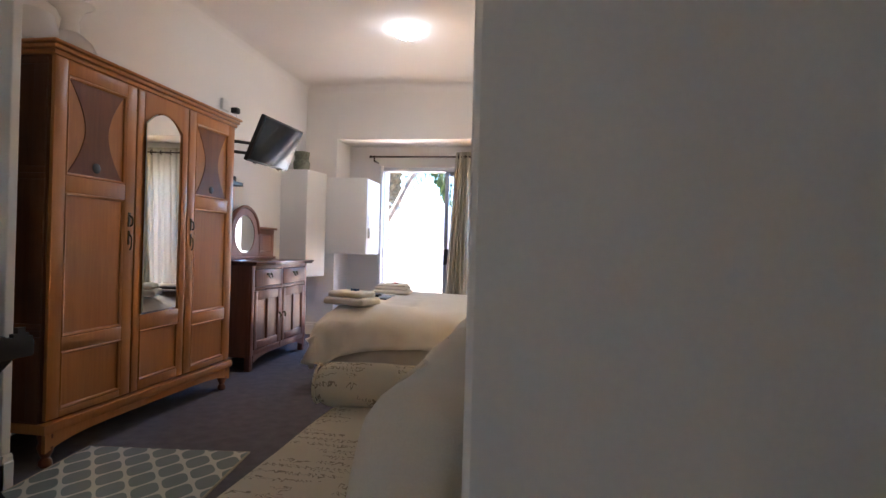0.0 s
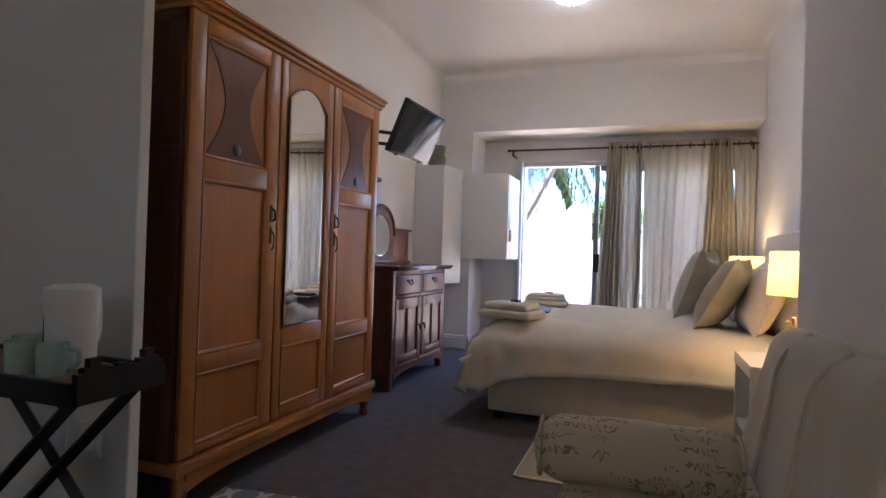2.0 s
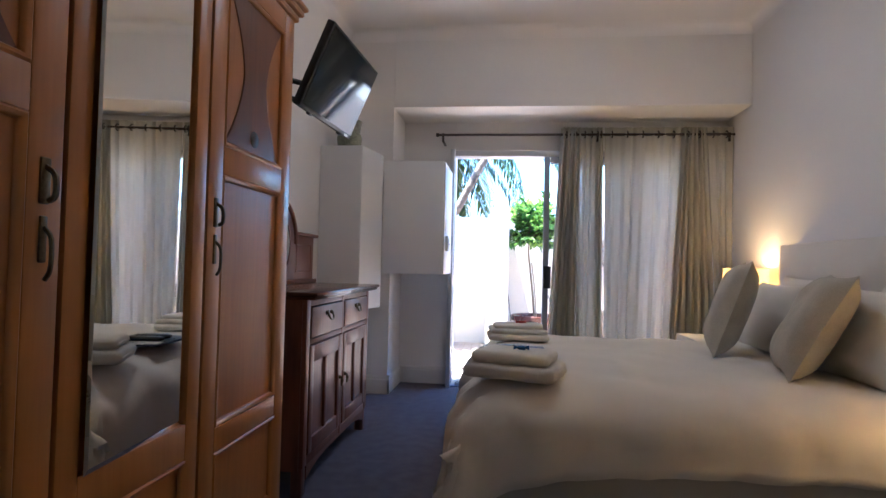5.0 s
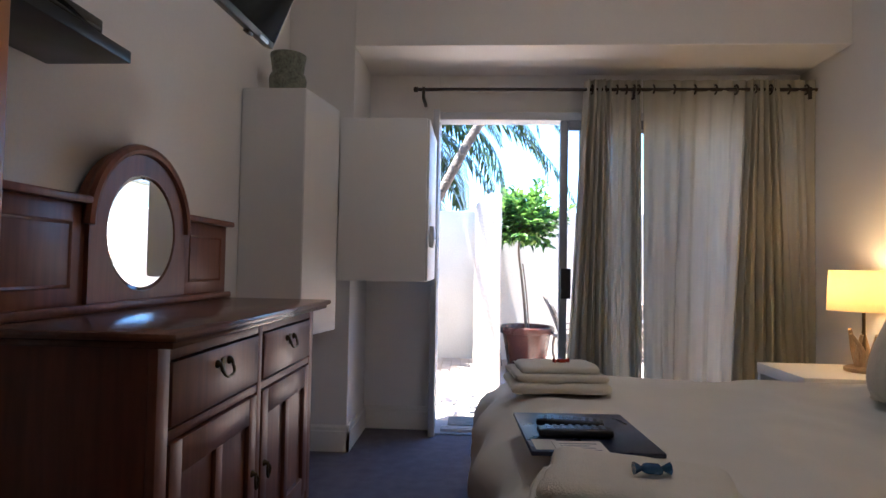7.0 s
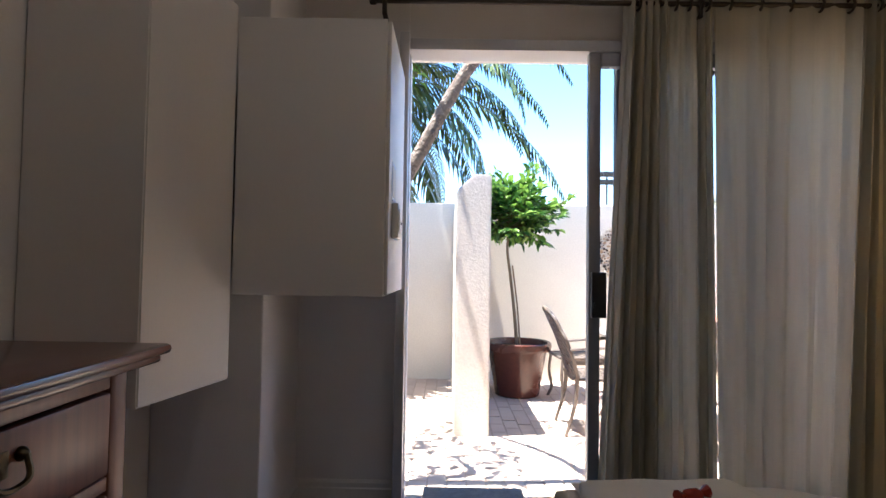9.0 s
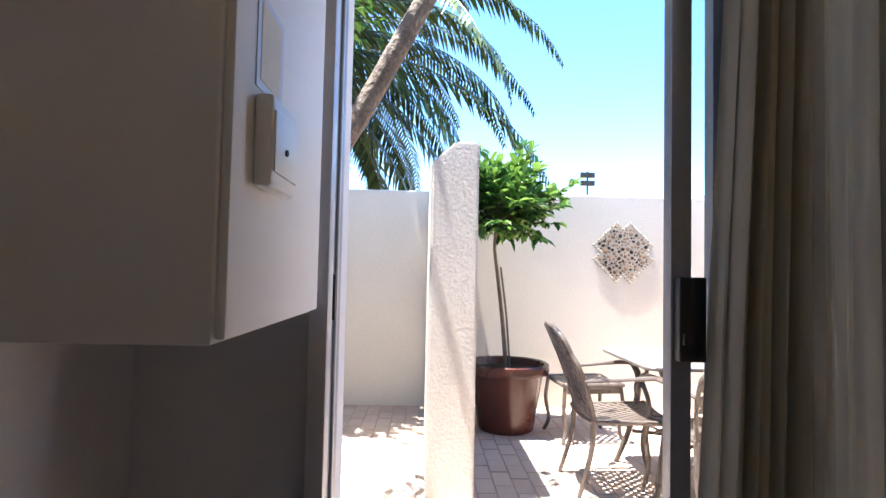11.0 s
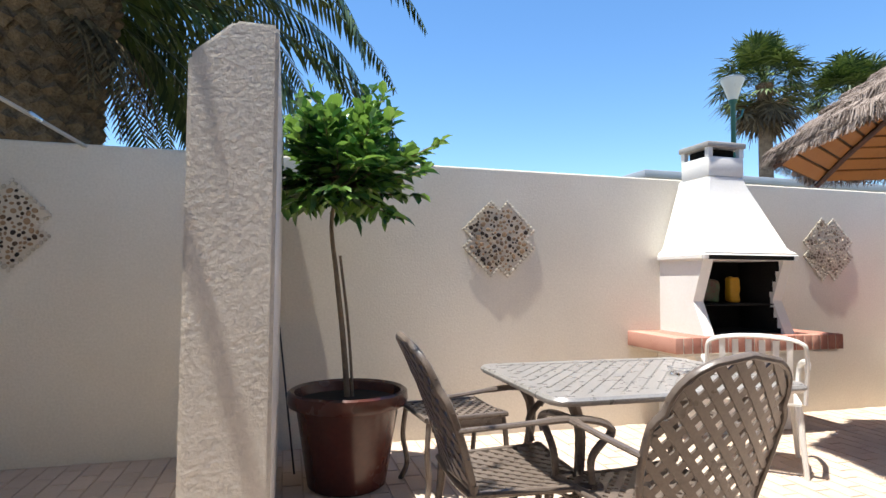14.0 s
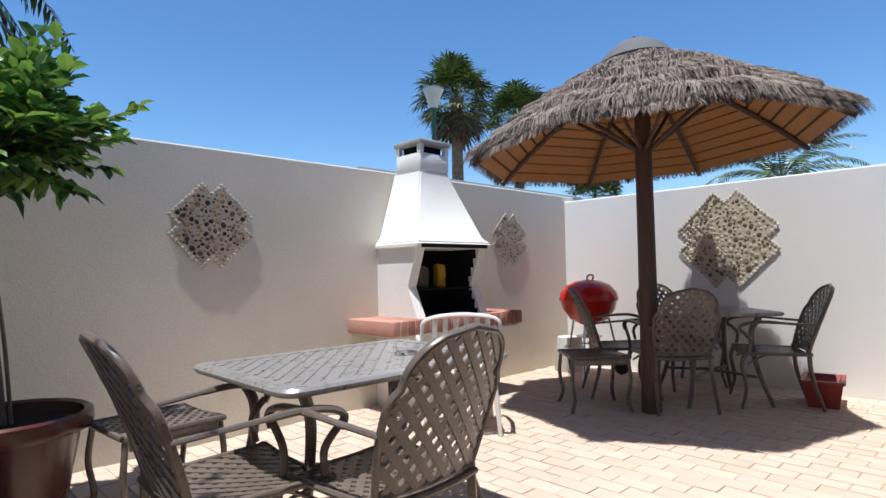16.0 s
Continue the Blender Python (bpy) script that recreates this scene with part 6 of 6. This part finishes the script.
# ---- thatched umbrella ----
def umbrella():
    u = thing("thatched_umbrella", 2.76, 9.09, G, "thatched garden umbrella on a dark wooden pole", "umbrella")
    tilt = pose(0, 0, 2.1, -2.7, -1.0, 0) @ pose(0, 0, -2.1)
    part("pole", lathe(B(), [(0.075, 0), (0.07, 0.3), (0.062, 2.2), (0.05, 2.55)], 18), POLE, u)

    def prof(r):
        return 2.70 - 0.26 * r - 0.19 * r * r

    R, A0 = 1.38, radians(5)

    def eight(r, a):
        """Radius on an eight-sided rim whose corners lie at the ribs."""
        k = min(1.0, r / 0.6)
        flat = math.cos(math.pi / 8) / math.cos((a - A0) % (math.pi / 4) - math.pi / 8)
        return r * (1 + k * (flat - 1))

    vs, fs = [], []
    rng = random.Random(3)
    layers = 8
    step = (R - 0.20) / layers

    def blade(pts, s, up):
        q = len(vs)
        for p, w in zip(pts, (1.0, 1.0, 0.5)):
            vs.extend((tilt @ (p - s * w), tilt @ (p + up), tilt @ (p + s * w)))
        for i in (q, q + 3):
            fs.extend(((i, i + 3, i + 4, i + 1), (i + 1, i + 4, i + 5, i + 2)))

    def at(r, a, dz):
        e = eight(r, a)
        return Vector((e * math.cos(a), e * math.sin(a), prof(r) + dz))

    for L in range(layers):
        r1 = 0.20 + step * (L + 1)
        r0 = max(r1 - step - 0.06, 0.12)
        n = int(1100 + 3600 * r1)
        for k in range(n):
            a = 2 * math.pi * (k + rng.random()) / n
            wav = 0.028 * math.sin(a * 8 + L * 1.9) + 0.015 * math.sin(a * 19 + L * 2.3) + 0.006 * math.sin(a * 47 + L)
            end = r1 + wav + rng.gauss(0, 0.008)
            da = (0.06 * math.sin(a * 17 + 3 * math.sin(a * 11 + L)) + rng.gauss(0, 0.03)) / max(r1, 0.4)
            lift = 0.082 + 0.010 * math.sin(a * 7 + L) + rng.gauss(0, 0.005)
            s = Vector((-math.sin(a), math.cos(a), 0)) * rng.uniform(0.0018, 0.0036)
            if k % 2:
                blade((at(r0, a, 0.02), at((r0 + end) / 2, a + da * 0.4, 0.065), at(end - 0.02, a + da * 0.8, lift)), s, Vector((0, 0, 0.002)))
            else:
                blade((at(end - 0.10, a + da * 0.3, lift - 0.012), at(end - 0.03, a + da * 0.7, lift), at(end + 0.008, a + da * 1.1, lift - rng.uniform(0.03, 0.062))), s, Vector((0, 0, 0.002)))
    for k in range(2600):
        a = 2 * math.pi * (k + rng.random()) / 2600
        q = rng.gauss(0, 0.02)
        s = Vector((-math.sin(a), math.cos(a), 0)) * rng.uniform(0.002, 0.004)
        blade((at(R - 0.08, a, 0.03), at(R - 0.02, a + q, 0.01), at(R + rng.uniform(-0.02, 0.01), a + q * 1.6, -0.012 - rng.uniform(0, 0.02))), s, Vector((0, 0, 0.003)))
    th = tagged(raw("thatch", vs, fs, THATCH, u), "layered grey straw thatch", kind="stuff")
    core = B()
    loops = []
    for r, dz in ((0.1, 0.02), (0.5, 0.045), (1.0, 0.045), (R - 0.04, 0.04), (R - 0.04, -0.012), (1.0, -0.012), (0.5, -0.012), (0.1, -0.015)):
        loops.append([core.verts.new(tilt @ at(r, A0 + 2 * math.pi * k / 48, dz)) for k in range(48)])
    for p, q in zip(loops, loops[1:]):
        for k in range(48):
            j = (k + 1) % 48
            core.faces.new((p[k], p[j], q[j], q[k]))
    part("thatch_core", core, THATCH, th)
    # reed lining: rings of narrow reeds under the thatch
    n = 13
    for k in range(n):
        r0, r1 = 0.1 + (R - 0.14) * k / n, 0.1 + (R - 0.14) * (k + 1) / n - 0.02
        g, loops = B(), []
        for r, dz in ((r0, -0.018), (r0, -0.03), (r1, -0.034), (r1, -0.022)):
            loops.append([g.verts.new(tilt @ at(r, A0 + 2 * math.pi * q / 48, dz)) for q in range(48)])
        for p, q in zip(loops, loops[1:]):
            for i in range(48):
                g.faces.new((p[i], p[(i + 1) % 48], q[(i + 1) % 48], q[i]))
        part("reed_band", g, REED, u)
    for k in range(8):
        a = A0 + 2 * math.pi * k / 8
        c, s = math.cos(a), math.sin(a)
        rib = part("rib", tube(B(), [tilt @ Vector((r * c, r * s, prof(r) - 0.055)) for r in (0.06, 0.4, 0.8, 1.1, R - 0.04)], 0.02, 6), POLE, u)
        part("strut", tube(B(), [(0.06 * c, 0.06 * s, 2.02), tilt @ Vector((0.62 * c, 0.62 * s, prof(0.62) - 0.06))], 0.016, 6), POLE, rib)
    cap = lathe(B(), [(0.28, 2.70), (0.29, 2.71), (0.23, 2.79), (0.13, 2.86), (0.03, 2.895), (0.0, 2.90)], 32, tilt, False)
    part("cap", cap, CAP_GREY, u, "dull grey mesh cap")
    part("cap_knob", lathe(B(), [(0.012, 2.89), (0.014, 2.915), (0.0, 2.925)], 10, tilt, False), CAP_GREY, u)


umbrella()


# ---- kettle barbecue ----
def kettle_bbq():
    k = thing("kettle_barbecue", 3.74, 10.22, G, "round red enamelled kettle barbecue on three legs", "barbecue")
    part("bowl", lathe(B(), [(0.0, 0.52), (0.09, 0.53), (0.19, 0.585), (0.26, 0.68), (0.285, 0.775), (0.29, 0.78), (0.282, 0.782), (0.0, 0.782)], 40, None, False), RED_ENAMEL, k)
    lid = part("lid", lathe(B(), [(0.296, 0.775), (0.298, 0.79), (0.28, 0.86), (0.22, 0.93), (0.12, 0.975), (0.0, 0.99)], 40, None, False), RED_ENAMEL, k)
    part("handle", tube(B(), curve([(-0.05, -0.02, 0.975), (-0.05, -0.03, 1.03), (0.05, -0.03, 1.03), (0.05, -0.02, 0.975)], 5), 0.009, 8), BLACK, lid)
    for i, a in enumerate((200, 320, 80)):
        c, s = math.cos(radians(a)), math.sin(radians(a))
        leg = part("leg", tube(B(), [(0.2 * c, 0.2 * s, 0.62), (0.33 * c, 0.33 * s, 0.0 if i == 0 else 0.05)], 0.011, 8), CHROME, k)
        if i:
            part("wheel", lathe(B(), [(0.03, -0.016), (0.075, -0.016), (0.078, 0), (0.075, 0.016), (0.03, 0.016)], 20, pose(0.33 * c, 0.33 * s, 0.078, 90, 0, a)), BLACK, leg, "black plastic wheel")
    part("ash_catcher", lathe(B(), [(0.12, 0.40), (0.14, 0.41), (0.03, 0.44), (0.02, 0.52)], 20), CHROME, k)
    part("shelf_ring", tube(B(), [(0.25 * math.cos(a), 0.25 * math.sin(a), 0.3) for a in (2 * math.pi * q / 24 for q in range(25))], 0.006, 6), CHROME, k)


kettle_bbq()
bk = thing("bucket", 3.92, 10.58, G, "upturned pale metal bucket against the wall", "bucket")
part("shell", lathe(B(), [(0.17, 0), (0.175, 0.01), (0.13, 0.36), (0.0, 0.36)], 24, None, False), WHITE_METAL, bk)
px = thing("planter_box", 3.87, 8.21, G, "red plastic planter box by the wall", "planter", 10)
shell = B()
rings = [(0.15, 0.10, 0), (0.19, 0.13, 0.19), (0.205, 0.145, 0.19), (0.205, 0.145, 0.21), (0.175, 0.115, 0.21), (0.14, 0.09, 0.15)]
last = None
for hx, hy, z in rings:
    row = [shell.verts.new((a * hx, b * hy, z)) for a, b in ((-1, -1), (1, -1), (1, 1), (-1, 1))]
    if last:
        for q in range(4):
            shell.faces.new((last[q], last[(q + 1) % 4], row[(q + 1) % 4], row[q]))
    last = row
shell.faces.new(last)
part("shell", shell, mat("red_plastic", (0.30, 0.045, 0.035), (0.22, 0.03, 0.025), 0.45, 0, 6, 60, 0.05, 0.002), px)

# ---- vine in the corner, shade sail ----
vine = thing("climbing_vine", -3.62, 10.6, G, "straggling green climbing vine on the wall", "vine")
for k, pts in enumerate((((0, 0.1, 0.3), (0.03, 0.15, 1.0), (0.02, 0.1, 1.75), (0.05, 0.05, 2.1)), ((0.03, 0.2, 1.2), (0.2, 0.25, 1.5), (0.45, 0.255, 1.55)), ((0.02, 0.2, 0.6), (0.1, 0.24, 0.85), (0.14, 0.25, 0.8)))):
    part("stem", tube(B(), curve(pts, 5), 0.006, 6), TWIG, vine)
for k, (c, r, n) in enumerate((((0.08, 0.18, 1.5), (0.10, 0.09, 0.28), 120), ((0.34, 0.22, 1.55), (0.2, 0.05, 0.06), 60), ((0.12, 0.2, 0.75), (0.09, 0.06, 0.1), 40), ((0.06, 0.16, 2.0), (0.08, 0.08, 0.12), 40))):
    leaf_cloud("leaf_clump", c, r, n, 0.085, VINE, vine, 20 + k)
sl = thing("shade_sail", -2.63, 10.88, 1.82, "cream shade sail corner strapped to the garden wall", "shade sail")
part("strap", tube(B(), [(0.0, 0.0, 0.002), (-0.18, -0.22, 0.10), (-0.40, -0.48, 0.215)], 0.012, 6), SAIL, sl)
part("buckle", box(B(), -0.03, -0.012, -0.012, 0.05, 0.012, 0.012, 0.004, pose(-0.2, -0.25, 0.115, 0, 25, 48)), CHROME, sl)
cl2 = B()
n = 14
rows = []
for i in range(n + 1):
    t = i / n
    a = Vector((-0.38, -0.46, 0.205)).lerp(Vector((-1.35, -1.15, 0.85)), t)
    b = Vector((-0.40, -0.48, 0.20)).lerp(Vector((-1.25, -0.15, 0.60)), t)
    rows.append([cl2.verts.new(a.lerp(b, j / 8) + Vector((0, 0, -0.10 * math.sin(math.pi * j / 8) * t + 0.02 * math.sin(9 * t + j)))) for j in range(9)])
for p, q in zip(rows, rows[1:]):
    for j in range(8):
        cl2.faces.new((p[j], q[j], q[j + 1], p[j + 1]))
cloth_ob = part("cloth", cl2, SAIL, sl)
part("rope", tube(B(), [(-0.40, -0.47, 0.2), (-0.75, -0.20, 0.28), (-1.0, -0.1, 0.36)], 0.006, 6), SAIL, sl)


# ---- palms and distance ----
def frond(vs, fs, base, heading, rise, length, droop, rng, leaf=0.42, pairs=58, width=0.016):
    """One feather frond: an arching rib with two rows of narrow leaflets."""
    ca, sa = math.cos(heading), math.sin(heading)
    p, ang = Vector(base), rise
    step = length / pairs
    side = Vector((-sa, ca, 0))
    for k in range(pairs):
        t = k / pairs
        d = Vector((ca * math.cos(ang), sa * math.cos(ang), math.sin(ang)))
        up = d.cross(side) * -1
        q = p + d * step
        w = 0.02 * (1 - t) + 0.004
        b = len(vs)
        vs += [p - side * w, p + side * w, q + side * w, q - side * w, p - up * w, q - up * w]
        fs += [(b, b + 1, b + 2, b + 3), (b, b + 3, b + 5, b + 4), (b + 1, b + 4, b + 5, b + 2)]
        if t > 0.12:
            ll = leaf * math.sin(math.pi * min(0.15 + 0.85 * t, 0.97)) ** 0.6 * rng.uniform(0.85, 1.1)
            for s in (-1, 1):
                o = (side * s * 0.75 + d * 0.62 + up * rng.uniform(0.0, 0.35) - Vector((0, 0, 0.18))).normalized()
                tip = p + o * ll - Vector((0, 0, 0.10 * ll + 0.12 * ll * t))
                mid = p + o * ll * 0.5 + up * 0.01
                b = len(vs)
                ww = d * width
                vs += [p - ww * 0.5, p + ww * 0.5, mid + ww, mid - ww, tip]
                fs += [(b, b + 1, b + 2, b + 3), (b + 3, b + 2, b + 4)]
        p = q
        ang -= droop / pairs * (0.6 + 0.9 * t)


def date_palm(x, y, trunk_r, top, fronds, length, seed):
    t = thing("date_palm", x, y, G - 0.06, "large date palm with arching feather fronds", "palm")
    rng = random.Random(seed)
    part("trunk", lathe(B(), [(trunk_r * 1.1, 0), (trunk_r * 0.95, 0.6), (trunk_r * 0.9, top - 1.6), (trunk_r * 1.12, top - 0.7), (trunk_r * 0.9, top)], 36), PALM_BARK, t)
    vs, fs = [], []
    rows = int((top - 1.6) / 0.17)
    for r in range(rows):
        z = 1.6 + 0.17 * r
        q = 1.0 if z < top - 1.5 else 1.0 + 0.25 * math.sin((z - top + 1.5) / 1.5 * math.pi)
        for k in range(15):
            a = 2 * math.pi * (k + 0.5 * (r % 2)) / 15 + rng.gauss(0, 0.03)
            rr = trunk_r * 0.9 * q
            s = rng.uniform(0.8, 1.15)
            c, n = Vector((rr * math.cos(a), rr * math.sin(a), z)), Vector((math.cos(a), math.sin(a), 0))
            d = Vector((-math.sin(a), math.cos(a), 0))
            b = len(vs)
            out = n * (0.09 * s)
            vs += [c - d * 0.12 * s, c + Vector((0, 0, -0.10)), c + d * 0.12 * s, c + Vector((0, 0, 0.13)), c + out + Vector((0, 0, 0.05)), c + out * 0.9 + d * 0.05 + Vector((0, 0, 0.02)), c + out * 0.9 - d * 0.05 + Vector((0, 0, 0.02))]
            fs += [(b, b + 1, b + 6), (b + 1, b + 5, b + 6), (b + 1, b + 2, b + 5), (b + 2, b + 3, b + 5), (b + 3, b + 4, b + 5), (b + 3, b, b + 6), (b + 3, b + 6, b + 4), (b + 4, b + 6, b + 5)]
    tagged(raw("bark", vs, fs, PALM_BARK, t), "stubs of cut frond bases", kind="stuff")
    for k in range(fronds):
        a = k * 2.39996 + rng.uniform(-0.2, 0.2)
        u = (k + 0.5) / fronds
        if math.sin(a) < -0.4 and u > 0.6:
            continue
        rise = radians(74 - 104 * u) + rng.gauss(0, 0.06)
        v, f = [], []
        frond(v, f, (0.35 * trunk_r * math.cos(a), 0.35 * trunk_r * math.sin(a), top - 0.35 + 0.45 * (1 - u)), a, rise, length * rng.uniform(0.85, 1.1), rng.uniform(1.5, 2.3) * (1 - 0.30 * u), rng, 0.48, 66, 0.034)
        raw("frond", v, f, FROND, t)
    v, f = [], []
    for k in range(26):
        a = rng.uniform(0, 6.283)
        frond(v, f, (0.8 * trunk_r * math.cos(a), 0.8 * trunk_r * math.sin(a), top - 0.8), a, radians(-35), length * 0.3, 1.0, rng, 0.25, 16)
    tagged(raw("dry_frond", v, f, DRY_FROND, t), "dry brown hanging fronds", kind="stuff")


date_palm(-4.05, 14.1, 0.58, 4.9, 100, 4.75, 4)


def fan_palm(x, y, top, crown, seed, skirt=True):
    t = thing("fan_palm", x, y, G - 0.06, "tall fan palm beyond the garden wall", "palm")
    rng = random.Random(seed)
    part("trunk", lathe(B(), [(0.34, 0), (0.26, 1.2), (0.22, top - 0.6), (0.3, top)], 16), PALM_BARK, t)
    for name, n, lo, hi, material in (("crown", 105, -0.6, 1.45, FAN), ("dry_skirt", 44 if skirt else 0, -1.5, -0.85, DRY_FROND)):
        v, f = [], []
        for k in range(n):
            a, e = rng.uniform(0, 6.283), rng.uniform(lo, hi)
            d = Vector((math.cos(a) * math.cos(e), math.sin(a) * math.cos(e), math.sin(e)))
            stem = crown * rng.uniform(0.42, 0.72)
            hub = Vector((0, 0, top)) + d * stem
            side = d.cross(Vector((0, 0, 1))).normalized()
            up = side.cross(d)
            b = len(v)
            base = Vector((0, 0, top))
            v += [base - side * 0.015, base + side * 0.015, hub + side * 0.012, hub - side * 0.012]
            f += [(b, b + 1, b + 2, b + 3)]
            for j in range(15):
                q = radians(-112 + 224 * j / 14)
                o = (d * math.cos(q) + side * math.sin(q) + up * rng.uniform(-0.1, 0.15)).normalized()
                l = crown * rng.uniform(0.26, 0.42)
                wv = o.cross(up).normalized() * 0.045
                b = len(v)
                v += [hub, hub + o * l * 0.55 + wv, hub + o * l * 0.55 - wv, hub + o * l - Vector((0, 0, 0.22 * l))]
                f += [(b, b + 1, b + 3, b + 2)]
        if n:
            tagged(raw(name, v, f, material, t), "fan-shaped green leaves" if name == "crown" else "hanging dry leaves", kind="stuff")


fan_palm(15.0, 23.1, 8.2, 2.05, 1)
fan_palm(19.9, 23.8, 8.3, 2.2, 2)
fan_palm(20.8, 20.3, 4.2, 1.6, 5, False)
dp2 = thing("date_palm", 21.0, 13.0, G - 0.06, "date palm top beyond the garden wall", "palm")
part("trunk", lathe(B(), [(0.4, 0), (0.35, 4.2)], 16), PALM_BARK, dp2)
rng2 = random.Random(9)
for k in range(30):
    v, f = [], []
    frond(v, f, (0, 0, 4.1), k * 2.4, radians(70 - 80 * k / 30), 3.1, 1.6, rng2, 0.4, 34, 0.03)
    raw("frond", v, f, FROND, dp2)

lamp_post = thing("street_lamp", 7.45, 16.45, G + 0.14, "green street lamp with a pale lantern", "street lamp")
part("post", lathe(B(), [(0.11, 0), (0.09, 0.8), (0.055, 1.0), (0.05, 4.62), (0.08, 4.66), (0.09, 4.72)], 14), GREEN_METAL, lamp_post)
part("lantern", lathe(B(), [(0.09, 4.72), (0.17, 4.98), (0.235, 5.13), (0.235, 5.15)], 18), OPAL, lamp_post, "pale conical lantern")
part("lid", lathe(B(), [(0.25, 5.15), (0.25, 5.17), (0.1, 5.22), (0.0, 5.24)], 18, None, False), ROOF, lamp_post)
part("bracket", tube(B(), curve([(0.05, 0, 4.3), (0.2, 0, 4.4), (0.25, 0, 4.55)], 4), 0.02, 6), GREEN_METAL, lamp_post)

hs = thing("neighbour_house", 12.0, 21.5, G - 0.06, "low white neighbouring house with flat grey roof", "house")
part("wall", boxed(-4.5, -2.0, 0, 5.5, 3.0, 3.75), WHITEWASH, hs)
part("roof", boxed(-4.8, -2.4, 3.75, 5.8, 3.4, 3.95, 0.02), ROOF, hs, "flat grey sheet roof")
for x in (-3.2, -0.4, 2.6):
    wn = part("window", boxed(x, -2.03, 1.2, x + 1.4, -1.99, 2.4), ALU, hs)
    part("pane", boxed(x + 0.06, -2.04, 1.26, x + 1.34, -2.031, 2.34), SCREEN, wn)
an = thing("antenna", 6.2, 33.0, G - 0.06, "distant antenna mast on the skyline", "antenna")
part("mast", tube(B(), [(0, 0, 0), (0, 0, 6.4)], 0.05, 6), STEEL, an)
for z in (5.7, 6.1):
    part("panel", boxed(-0.35, -0.1, z, 0.35, 0.1, z + 0.25, 0.02), STEEL, an)

# ---- clay pavers: those by the door singly, the rest joined ----
course, long_side = 0.112, 0.224
paver_me = bpy.data.meshes.new("paver")
pb = boxed(-course / 2 + 0.002, -long_side / 2 + 0.002, -0.03, course / 2 - 0.002, long_side / 2 - 0.002, 0.0, 0.003)
pb.to_mesh(paver_me)
pb.free()
paver_me.materials.append(PAVER)
pavement = bpy.data.objects["pavement"]
rngp = random.Random(8)
vs, fs = [], []
singles = 0
i = 0
xx = -3.65 + course / 2
while xx < XE - course / 2:
    yy = YO + 0.005 + (long_side / 2 if i % 2 else 0.0)
    while yy < YW:
        ya, yb = max(yy, YO + 0.02), min(yy + long_side, YW - 0.005)
        dz, tip = rngp.uniform(-0.002, 0.002), rngp.gauss(0, 0.35)
        full = yb - ya > long_side - 0.001
        if full and -0.9 < xx < 1.9 and 7.35 < yy < 8.75 and singles < 300:
            singles += 1
            ob = new("paver", paver_me)
            ob.parent = pavement
            ob.matrix_basis = pose(xx, yy + long_side / 2, G + dz, tip * 0.5, tip * 0.4, 0)
        elif yb - ya > 0.03:
            b = len(vs)
            e = 0.004
            x0, x1, y0, y1, z = xx - course / 2 + 0.002, xx + course / 2 - 0.002, ya + 0.002, yb - 0.002, G + dz
            vs += [(x0, y0, z - 0.012), (x1, y0, z - 0.012), (x1, y1, z - 0.012), (x0, y1, z - 0.012), (x0 + e, y0 + e, z), (x1 - e, y0 + e, z), (x1 - e, y1 - e, z), (x0 + e, y1 - e, z)]
            fs += [(b + 4, b + 5, b + 6, b + 7)] + [(b + k, b + (k + 1) % 4, b + 4 + (k + 1) % 4, b + 4 + k) for k in range(4)]
        yy += long_side
    xx += course
    i += 1
tagged(raw("paver_rest", vs, fs, PAVER_JOINED, pavement), "sun-bleached clay pavers", kind="stuff")
